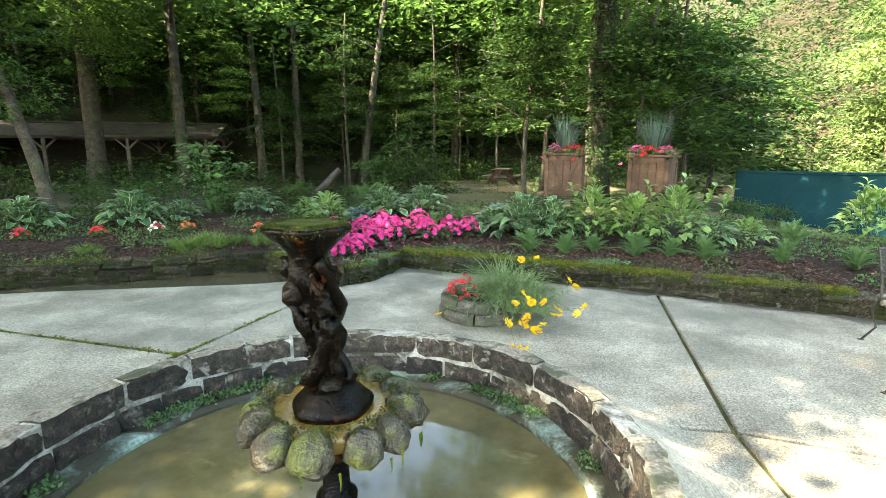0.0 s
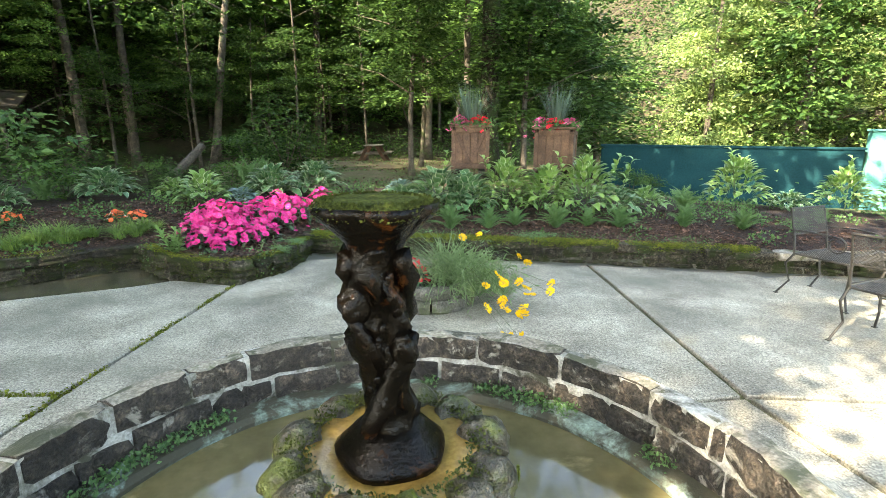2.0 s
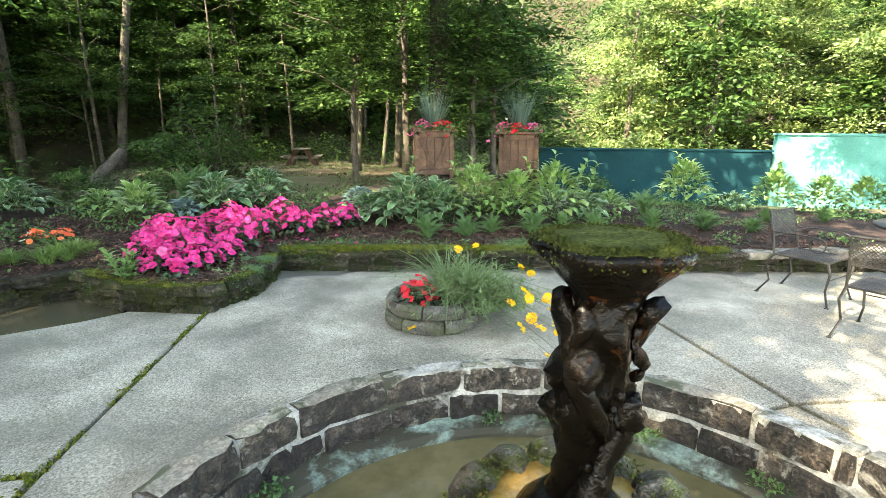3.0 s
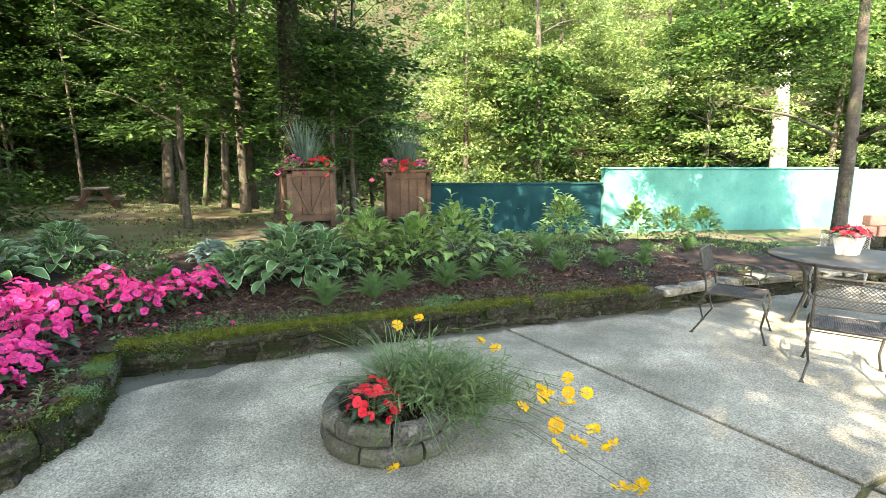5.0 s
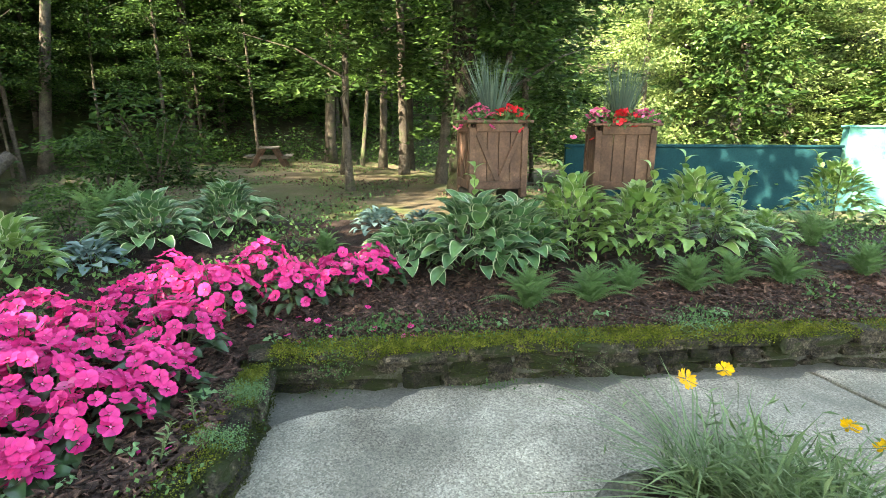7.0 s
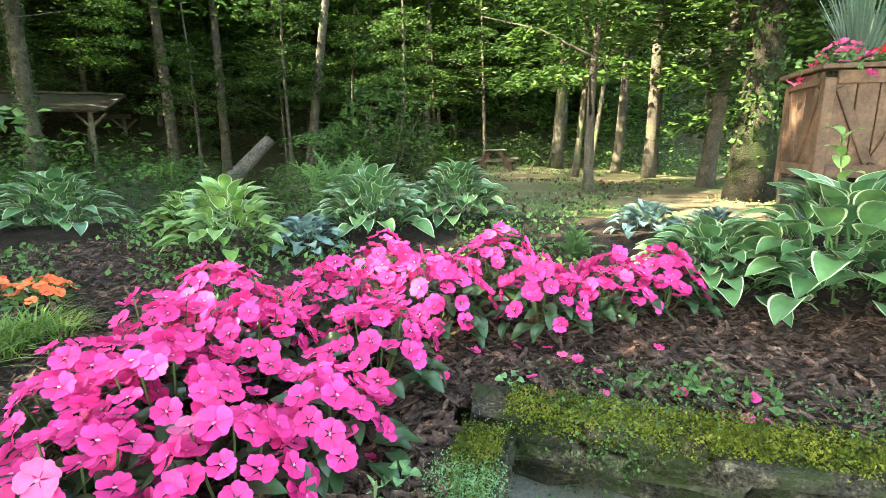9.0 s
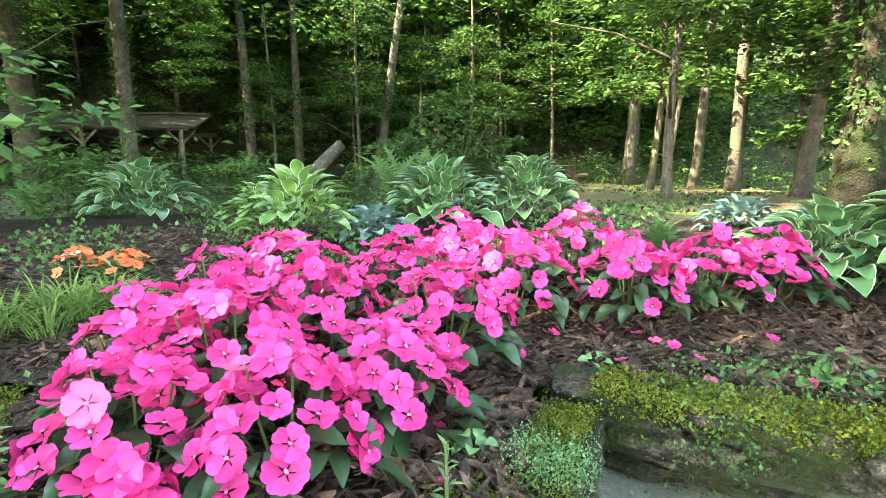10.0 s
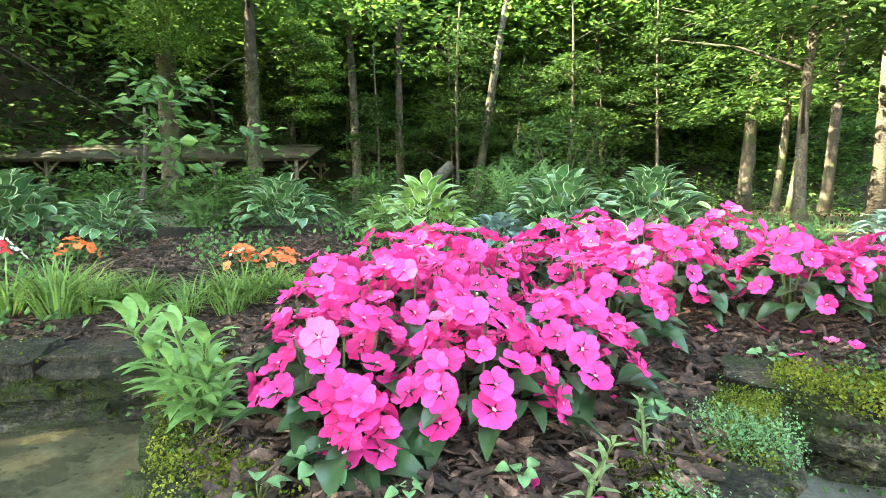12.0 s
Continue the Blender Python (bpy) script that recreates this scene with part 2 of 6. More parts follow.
M_DARKWATER = surface("dark_water", [(0.3, (0.040, 0.038, 0.022)), (0.7, (0.095, 0.085, 0.052))], 6.0, 30, 0.4, 0.22, 0.10, 0.004, spec=0.35)
M_PLANTERSTONE = surface("planter_block", [(0.3, (0.065, 0.062, 0.054)), (0.55, (0.125, 0.118, 0.10)), (0.75, (0.23, 0.215, 0.185))], 9, 60, 0.6, 0.9, 0.9, 0.02, stain=(0.075, 0.09, 0.045), stain_scale=2.5, stain_range=(0.5, 0.62), vary=0.2)
M_CHIP = surface("bark_chip", [(0.3, (0.020, 0.011, 0.009)), (0.5, (0.062, 0.034, 0.026)), (0.72, (0.18, 0.11, 0.086))], 22, 90, 0.6, 0.85, 0.8, 0.006, each=0.65)
M_WHITEPOT = surface("white_ceramic", [(0.3, (0.62, 0.62, 0.60)), (0.7, (0.78, 0.78, 0.76))], 5, 40, 0.1, 0.4, 0.1, 0.003)
M_ROOF = surface("old_roof", [(0.3, (0.025, 0.022, 0.017)), (0.7, (0.065, 0.056, 0.045))], 2, 20, 0.4, 0.9, 0.6, 0.02, stain=(0.05, 0.07, 0.03), stain_scale=0.7)
M_BRICK = surface("terracotta_block", [(0.3, (0.33, 0.15, 0.10)), (0.7, (0.50, 0.27, 0.20))], 3, 30, 0.3, 0.9, 0.4, 0.01, vary=0.2)
M_PAINTWHITE = surface("white_paint", [(0.3, (0.68, 0.68, 0.66)), (0.7, (0.8, 0.8, 0.78))], 1, 20, 0.1, 0.7, 0.2, 0.004)

# Sunlit and shaded tones of tree leaf: the light is put into the colours
M_LEAF = foliage("tree_leaf", (0.030, 0.085, 0.018), (0.13, 0.24, 0.060), 0.42, clump_light=0.9, spec=0.15)
M_LEAFSHADE = foliage("leaf_shaded_tone", (0.014, 0.042, 0.012), (0.072, 0.14, 0.036), 0.34, clump_light=0.9, spec=0.12)
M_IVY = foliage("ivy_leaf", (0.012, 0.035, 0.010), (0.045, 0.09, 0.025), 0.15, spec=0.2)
M_LEAFSUN = foliage("leaf_sunlit_tone", (0.07, 0.145, 0.038), (0.33, 0.42, 0.17), 0.42, clump_light=0.7, spec=0.15)
M_HOSTA = foliage("hosta_green", (0.036, 0.105, 0.042), (0.088, 0.19, 0.070), 0.15, 0.35, False, 25, spec=0.45)
M_HOSTAEDGE = foliage("hosta_margin", (0.38, 0.44, 0.28), (0.58, 0.62, 0.45), 0.3, 0.45, False)
M_HOSTABLUE = foliage("hosta_blue", (0.075, 0.14, 0.135), (0.13, 0.21, 0.20), 0.2, 0.5, False, 25)
M_HOSTALIME = foliage("hosta_lime", (0.085, 0.18, 0.045), (0.19, 0.31, 0.085), 0.2, 0.35, False, 25, spec=0.45)
M_FERN = foliage("fern_green", (0.036, 0.092, 0.034), (0.11, 0.205, 0.072), 0.3)
M_SEDUM = foliage("sedum_leaf", (0.060, 0.14, 0.055), (0.15, 0.27, 0.12), 0.25)
M_GRASS = foliage("grass_blade", (0.065, 0.13, 0.028), (0.17, 0.27, 0.065), 0.35)
M_BLUEGRASS = foliage("spiky_grass", (0.045, 0.085, 0.065), (0.10, 0.155, 0.12), 0.25)
M_HERB = foliage("herb_leaf", (0.030, 0.085, 0.026), (0.10, 0.19, 0.058), 0.3)
M_GREYHERB = foliage("coreopsis_leaf", (0.095, 0.16, 0.062), (0.21, 0.30, 0.145), 0.35)
M_LANCE = foliage("lance_leaf", (0.11, 0.23, 0.07), (0.20, 0.34, 0.12), 0.3)
M_IMPLEAF = foliage("impatiens_leaf", (0.010, 0.030, 0.013), (0.028, 0.064, 0.024), 0.10, 0.32, spec=0.4)
M_PINK = petal("pink_petal", (0.33, 0.002, 0.08), (0.52, 0.005, 0.13), (0.70, 0.050, 0.27))
M_PALEPINK = foliage("pale_petal", (0.56, 0.045, 0.21), (0.64, 0.15, 0.30), 0.3, 0.5, False, 40)
M_RED = foliage("red_petal", (0.60, 0.012, 0.03), (0.78, 0.035, 0.06), 0.3, 0.5, False, 40)
M_ORANGE = foliage("orange_petal", (0.75, 0.11, 0.04), (0.82, 0.20, 0.08), 0.3, 0.5, False, 40)
M_YELLOW = foliage("yellow_petal", (0.80, 0.40, 0.008), (0.86, 0.56, 0.02), 0.3, 0.5, False, 40)
M_WHITEPETAL = foliage("white_petal", (0.70, 0.66, 0.62), (0.80, 0.78, 0.74), 0.3, 0.5, False, 40)
M_EYE = foliage("flower_eye", (0.62, 0.10, 0.28), (0.72, 0.22, 0.40), 0.2, 0.5, False)
M_STEM = foliage("stem", (0.045, 0.07, 0.022), (0.09, 0.12, 0.045), 0.1)


# ---- mesh helpers ----
def mesh_of(name, verts, faces, mats, face_mats=None, smooth=False):
    me = bpy.data.meshes.new(name)
    me.from_pydata([tuple(v) for v in verts], [], faces)
    for m in (mats if isinstance(mats, (list, tuple)) else [mats]):
        me.materials.append(m)
    if face_mats is not None:
        me.polygons.foreach_set("material_index", face_mats)
    if smooth:
        me.polygons.foreach_set("use_smooth", [True] * len(me.polygons))
    me.update()
    return me


def from_bm(name, bm, mats, smooth=False):
    bmesh.ops.recalc_face_normals(bm, faces=bm.faces)
    me = bpy.data.meshes.new(name)
    bm.to_mesh(me)
    bm.free()
    for m in (mats if isinstance(mats, (list, tuple)) else [mats]):
        me.materials.append(m)
    if smooth:
        me.polygons.foreach_set("use_smooth", [True] * len(me.polygons))
    return me


def child(name, me, parent, m=None, label=""):
    ob = new(name, me)
    ob.parent = parent
    if m is not None:
        ob.matrix_basis = m
    if label:
        ob["label"] = label
    return ob


def thing(name, m, label, category, group="", kind=""):
    ob = new(name)
    ob.empty_display_size = 0.1
    ob.matrix_basis = m
    return tagged(ob, label, category, group, kind)


def part(name, bm, material, parent, label="", m=None, smooth=False):
    return child(name, from_bm(name, bm, material, smooth), parent, m, label)


def box(bm, cx, cy, cz, sx, sy, sz, rz=0.0, bevel=0.0, rx=0.0, ry=0.0):
    r = bmesh.ops.create_cube(bm, size=1.0, matrix=pose(cx, cy, cz, rx, ry, rz) @ Matrix.Diagonal((sx, sy, sz, 1)))
    if bevel:
        edges = list({e for v in r["verts"] for e in v.link_edges})
        bmesh.ops.bevel(bm, geom=edges, offset=bevel, segments=1, affect="EDGES")


def tube(bm, pts, radii, seg=8, caps=True):
    pts = [Vector(p) for p in pts]
    if isinstance(radii, (int, float)):
        radii = [radii] * len(pts)
    rings, up = [], Vector((0.13, 0.37, 0.92))
    for i, p in enumerate(pts):
        d = (pts[min(i + 1, len(pts) - 1)] - pts[max(i - 1, 0)]).normalized()
        a = d.cross(up if abs(d.dot(up)) < 0.95 else Vector((1, 0, 0))).normalized()
        b = d.cross(a)
        rings.append([bm.verts.new(p + (a * math.cos(k * 2 * math.pi / seg) + b * math.sin(k * 2 * math.pi / seg)) * radii[i]) for k in range(seg)])
    for r0, r1 in zip(rings, rings[1:]):
        for k in range(seg):
            bm.faces.new((r0[k], r0[(k + 1) % seg], r1[(k + 1) % seg], r1[k]))
    if caps:
        bm.faces.new(rings[0][::-1])
        bm.faces.new(rings[-1])


def lathe(bm, profile, seg=32, wobble=None, centre=(0, 0)):
    rings = []
    for r, z in profile:
        ring = []
        for k in range(seg):
            a = 2 * math.pi * k / seg
            rr = r * (wobble(a, z) if wobble else 1.0)
            ring.append(bm.verts.new((centre[0] + rr * math.cos(a), centre[1] + rr * math.sin(a), z)))
        rings.append(ring)
    for r0, r1 in zip(rings, rings[1:]):
        for k in range(seg):
            bm.faces.new((r0[k], r0[(k + 1) % seg], r1[(k + 1) % seg], r1[k]))
    bm.faces.new(rings[0][::-1])
    bm.faces.new(rings[-1])


def slab(bm, poly, z0, z1, bevel=0.0):
    """A prism over a plan outline, its upper edge rounded off."""
    low = [bm.verts.new((x, y, z0)) for x, y in poly]
    top = [bm.verts.new((x, y, z1)) for x, y in poly]
    n = len(poly)
    f = bm.faces.new(top)
    bm.faces.new(low[::-1])
    for i in range(n):
        bm.faces.new((low[i], low[(i + 1) % n], top[(i + 1) % n], top[i]))
    if bevel:
        bmesh.ops.bevel(bm, geom=list(f.edges), offset=bevel, segments=1, affect="EDGES")


def inset(poly, d):
    """The plan outline moved inwards by d (counter-clockwise outlines)."""
    out, n = [], len(poly)
    for i in range(n):
        a, b, c = Vector(poly[i - 1]), Vector(poly[i]), Vector(poly[(i + 1) % n])
        e0, e1 = (b - a).normalized(), (c - b).normalized()
        n0, n1 = Vector((-e0.y, e0.x)), Vector((-e1.y, e1.x))
        k = (n0 + n1)
        k = k / max(0.35, k.dot(n0)) if k.length > 1e-6 else n0
        out.append((b.x + k.x * d, b.y + k.y * d))
    return out


RNG = random.Random(7)
NPR = np.random.default_rng(11)


def unit(v):
    return v / np.maximum(np.linalg.norm(v, axis=-1, keepdims=True), 1e-9)


def leaf_cards(centres, along, normal, length, width, fold=0.12):
    """Many small leaves: each a folded four-point blade. Arrays in, verts and faces out."""
    along = unit(along)
    side = unit(np.cross(along, normal))
    nrm = np.cross(side, along)
    L, W = length[:, None], width[:, None]
    v = np.stack([centres, centres + along * L * 0.45 + side * W * 0.5 + nrm * L * fold,
                  centres + along * L, centres + along * L * 0.45 - side * W * 0.5 + nrm * L * fold], axis=1)
    n = len(centres)
    idx = np.arange(n)[:, None] * 4
    faces = np.concatenate([idx + np.array([[0, 1, 2]]), idx + np.array([[0, 2, 3]])]).tolist()
    return v.reshape(-1, 3), faces


def spray_leaves(points, spread, per, length, rng, flat=0.3, droop=0.25):
    """Leaves in flat sprays round the given points."""
    k = len(points)
    c = np.repeat(points, per, axis=0)
    s = np.repeat(spread, per)[:, None] if np.ndim(spread) else spread
    off = rng.normal(size=(k * per, 3)) * np.array([1, 1, flat]) * s
    off[:, 2] -= droop * np.linalg.norm(off[:, :2], axis=1) ** 1.3
    al = off * np.array([1, 1, 0.3]) + rng.normal(size=off.shape) * 0.35 * s + np.array([0, 0, -0.12]) * s
    nr = np.array([0, 0, 1.0]) + rng.normal(size=off.shape) * 0.45
    ln = length * rng.uniform(0.6, 1.3, k * per)
    return leaf_cards(c + off, al, nr, ln, ln * rng.uniform(0.45, 0.65, k * per))


def patch(points, per_len, spread, rng, mean_up=1.0):
    """Small leaves lying every way over a surface, for ground cover."""
    n = len(points)
    off = rng.normal(size=(n, 3)) * np.array([1, 1, 0.5]) * spread
    ln = per_len * rng.uniform(0.6, 1.4, n)
    return leaf_cards(points + np.abs(off) * np.array([0, 0, 1]) + off * np.array([1, 1, 0]), rng.normal(size=(n, 3)) + np.array([0, 0, 0.4]),
                      rng.normal(size=(n, 3)) + np.array([0, 0, mean_up]), ln, ln * 0.7)


# ---- the plan ----
POOL = Vector((-0.57, 2.08))
R_IN, R_OUT, RIM_Z, WATER_Z = 1.43, 1.56, 0.38, 0.04
LEFT_WALL = [(-9.5, 5.35), (-7.2, 5.85), (-5.75, 6.28), (-4.63, 6.6), (-3.59, 6.98), (-2.72, 7.36)]
POINT_WALL = [(-2.58, 7.3), (-2.29, 6.86), (-2.04, 6.54), (-1.79, 6.35), (-1.46, 6.19), (-1.17, 6.33), (-0.97, 6.52), (-0.82, 6.85), (-0.66, 7.24)]
RIGHT_WALL = [(-0.6, 7.34), (0.2, 7.0), (1.3, 6.5), (2.7, 5.85), (4.3, 5.02), (5.6, 4.4), (6.95, 3.73), (9.5, 2.5)]


def wall_y(x):
    """The front of the garden beds, as y over x."""
    line = LEFT_WALL + [(-2.62, 7.3), (-0.62, 7.3)] + RIGHT_WALL[1:]
    return float(np.interp(x, [p[0] for p in line], [p[1] for p in line]))


def bed_z(x, y):
    """The soil of the beds: level with the wall, rising slowly behind."""
    d = max(0.0, y - wall_y(x))
    return 0.2 + 0.30 * min(1.0, d / 3.4) * (1.0 if x < 4 else max(0.2, 1 - (x - 4) / 6)) + 0.02 * noise.noise((x * 2.1, y * 2.1, 0.3))


def ground_z(x, y):
    """The land beyond: a lawn, a creek bed, slopes rising into the woods, a fall towards the painted wall."""
    d = y - wall_y(x)
    if d < 2.6:
        return -0.35
    base = 0.45 - 0.85 * min(1.0, max(0.0, (x - 5.5) / 5.0))
    t = min(1.0, (d - 2.6) / 0.9)
    z = -0.35 + (base + 0.35) * t
    z -= 0.027 * min(12.0, max(0.0, y - 14)) * (1.0 if x < 8 else 0.0)
    creek = math.exp(-((x + 4.2 + 0.25 * (y - 15)) / 2.0) ** 2) * min(1.0, max(0.0, (y - 11.3) / 1.6)) * (1.0 if y < 26 else math.exp(-((y - 26) / 4) ** 2))
    z -= 1.0 * creek
    far = max(0.0, math.hypot(x * 0.8, y) - 30)
    z += far * (0.75 if x < 8 else 0.55) * min(1.0, far / 10)
    right = max(0.0, x - 24)
    z += right * 0.7 * min(1.0, right / 8)
    left = max(0.0, -x - 22)
    z += left * 0.6 * min(1.0, left / 8)
    return min(z, 34.0) + 0.06 * noise.noise((x * 0.5, y * 0.5, 0))


# ---- ground ----
def build_ground():
    xs = np.unique(np.concatenate([np.arange(-16, 18, 0.5), np.arange(-60, 61, 3.0), np.array([-400, -200, -110, 110, 200, 400])]))
    ys = np.unique(np.concatenate([np.arange(4, 30, 0.5), np.arange(-60, 70, 3.0), np.array([-400, -200, -110, 110, 200, 400])]))
    verts = [(x, y, ground_z(float(x), float(y))) for y in ys for x in xs]
    n = len(xs)
    faces = [(j * n + i, j * n + i + 1, (j + 1) * n + i + 1, (j + 1) * n + i) for j in range(len(ys) - 1) for i in range(n - 1)]
    fm = []
    for f in faces:
        x, y = verts[f[0]][0], verts[f[0]][1]
        fm.append(1 if (math.hypot(x * 0.8, y) > 27 or x < -3.5 and y > 12.5 or abs(x) > 22 or y < -8) else 0)
    ob = new("ground", mesh_of("ground", verts, faces, [M_GROUND, M_SLOPE], fm, True))
    tagged(ob, "leaf-strewn lawn and dark forest floor rising into the woods", "ground", kind="structure")


build_ground()


BED_POINT = [(-2.5, 8.4), (-2.5, 7.6), (-2.28, 6.92), (-2.03, 6.60), (-1.80, 6.41), (-1.47, 6.27), (-1.21, 6.38), (-1.03, 6.57), (-0.88, 6.88), (-0.75, 7.6), (-0.75, 8.4)]


def inside(x, y, poly):
    """Whether a place of the plan lies within an outline."""
    hit = False
    for (x0, y0), (x1, y1) in zip(poly, poly[1:] + poly[:1]):
        if (y0 > y) != (y1 > y) and x < x0 + (y - y0) / (y1 - y0) * (x1 - x0):
            hit = not hit
    return hit


def build_beds():
    """Soil of the beds, one sheet from the walls back to the lawn."""
    verts, faces, index = [], [], {}
    xs, ks = np.arange(-9.5, 9.6, 0.25), np.linspace(0, 1, 15)
    for i, x in enumerate(xs):
        for j, k in enumerate(ks):
            y0 = wall_y(x) + 0.12
            y = y0 + k * 3.7
            z = bed_z(x, y) - (0.5 if k > 0.97 else 0)
            index[i, j] = len(verts)
            verts.append((x, y, z))
    for i in range(len(xs) - 1):
        for j in range(len(ks) - 1):
            faces.append((index[i, j], index[i + 1, j], index[i + 1, j + 1], index[i, j + 1]))
    bed = tagged(new("garden_bed", mesh_of("garden_bed", verts, faces, M_SOIL, None, True)), "raised garden bed of dark bark mulch", "garden bed", kind="structure")
    bm = bmesh.new()
    slab(bm, BED_POINT[1:-1], -0.1, 0.228)
    tagged(new("garden_bed_point", from_bm("garden_bed_point", bm, M_SOIL)), "bark mulch in the rounded front of the bed", "garden bed", kind="structure")
    return bed


build_beds()


# ---- patio ----
def arc(a0, a1, r, n=24):
    return [(POOL.x + r * math.cos(radians(a0 + (a1 - a0) * k / n)), POOL.y + r * math.sin(radians(a0 + (a1 - a0) * k / n))) for k in range(n + 1)]


def build_patio():
    r = R_OUT - 0.03
    aq = math.degrees(math.atan2(0.97, 1.32))
    cross, j3top, j3low = (1.81, 2.82), (2.62, 5.92), (0.9, -6.0)
    j1top, j1mid, j1low = (-1.46, 6.12), (-2.24, 4.02), (-5.6, -6.0)
    plans = [
        [*arc(aq, 270, r, 30), (-0.57, -6.0), j1low, j1mid, j1top, (-1.2, 6.36), (-0.9, 6.65), (-0.72, 7.2), (-0.55, 7.36), (0.2, 7.06), (1.3, 6.56), j3top, cross],
        [*arc(-90, aq, r, 30), cross, j3low, (-0.57, -6.0)],
        [j1mid, j1top, (-1.86, 6.36), (-2.1, 6.5), (-2.45, 6.36), (-5.0, 5.98), (-7.4, 5.4), (-9.0, 5.02), (-4.3, 4.61)],
        [j1mid, (-4.3, 4.61), (-9.0, 5.0), (-14, 4.55), (-14, -6.0), j1low],
        [cross, (9.0, 0.16), (14.0, -1.7), (14.0, 0.4), (9.6, 2.5), (6.95, 3.8), (4.3, 5.08), j3top],
        [cross, j3low, (14.0, -6.0), (14.0, -1.7), (9.0, 0.16)],
    ]
    floor = tagged(new("patio_base"), "weathered exposed-aggregate concrete patio in large slabs", "patio", kind="structure")
    for poly in plans:
        area = sum(poly[i - 1][0] * poly[i][1] - poly[i][0] * poly[i - 1][1] for i in range(len(poly)))
        poly = poly if area > 0 else poly[::-1]
        bm = bmesh.new()
        p = inset(poly, 0.02)
        slab(bm, p, -0.14, 0.0, 0.008)
        bmesh.ops.triangulate(bm, faces=[f for f in bm.faces if len(f.verts) > 4])
        part("slab", bm, M_CONCRETE, floor)
    bm = bmesh.new()
    rings = []
    for k in range(9):
        t = k / 8
        rings.append([bm.verts.new((POOL.x + (1.50 + 0.70 * t) * math.cos(a * math.pi / 48), POOL.y + (1.50 + 0.70 * t) * math.sin(a * math.pi / 48),
                                    0.372 * (1 - t) ** 1.5 + 0.004 * (1 - t) + 0.003 * noise.noise((a * 0.9, k, 2)))) for a in range(96)])
    for q0, q1 in zip(rings, rings[1:]):
        for k in range(96):
            bm.faces.new((q0[k], q1[k], q1[(k + 1) % 96], q0[(k + 1) % 96]))
    part("apron", bm, M_CONCRETE, floor, "concrete swept up to the pool's rim", smooth=True)
    bm = bmesh.new()
    slab(bm, [(-14, -6), (14, -6), (14, 0.6), (7, 4.0), (2.6, 6.1), (-0.5, 7.4), (-1.4, 6.25), (-2.6, 6.3), (-14, 4.8)], -0.3, -0.03)
    bmesh.ops.triangulate(bm, faces=[f for f in bm.faces if len(f.verts) > 4])
    part("joint_bed", bm, M_JOINT, floor, "mossy earth in the joints")
    bm = bmesh.new()
    bm.faces.new([bm.verts.new((x, y, -0.05)) for x, y in [(-1.5, 6.0), (-2.0, 7.0), (-2.6, 7.6), (-9.5, 5.7), (-12, 5.2), (-12, 4.7), (-9.0, 4.9), (-5, 5.8)]])
    tagged(new("water_channel", from_bm("water_channel", bm, M_DARKWATER)), "shallow dark standing water beside the bed wall", "water", kind="structure")


build_patio()


# ---- stones ----
def stone_mesh(seed, mat):
    """A rough rounded block one metre each way, to be scaled."""
    rng = random.Random(seed)
    bm = bmesh.new()
    bmesh.ops.create_cube(bm, size=1.0)
    bmesh.ops.bevel(bm, geom=list(bm.edges), offset=0.06, segments=1, affect="EDGES")
    bmesh.ops.subdivide_edges(bm, edges=[e for e in bm.edges if e.calc_length() > 0.5], cuts=2, use_grid_fill=True)
    for v in bm.verts:
        n = noise.noise_vector(v.co * 1.9 + Vector((seed * 7.1, seed * 3.3, seed)))
        k = noise.noise_vector(v.co * 5.0 + Vector((seed, seed * 5.3, seed * 2)))
        v.co += Vector((n.x * 0.07 + k.x * 0.03, n.y * 0.22 + k.y * 0.14, n.z * 0.20 + k.z * 0.10))
    return from_bm("stone", bm, mat, False)


WALL_STONES = [stone_mesh(k, M_WALLSTONE) for k in range(1, 13)]
PALE_STONES = [stone_mesh(k, M_PALESTONE) for k in range(13, 17)]


def along(line):
    """Evenly walkable polyline: returns total length and a function of the distance."""
    pts = [Vector(p) for p in line]
    d = [0.0]
    for a, b in zip(pts, pts[1:]):
        d.append(d[-1] + (b - a).length)

    def at(s):
        s = min(max(s, 0), d[-1] - 1e-4)
        i = max(k for k in range(len(d) - 1) if d[k] <= s)
        t = (s - d[i]) / (d[i + 1] - d[i])
        p = pts[i].lerp(pts[i + 1], t)
        e = (pts[min(i + 1, len(pts) - 1)] - pts[i]).normalized()
        return p, e
    return d[-1], at


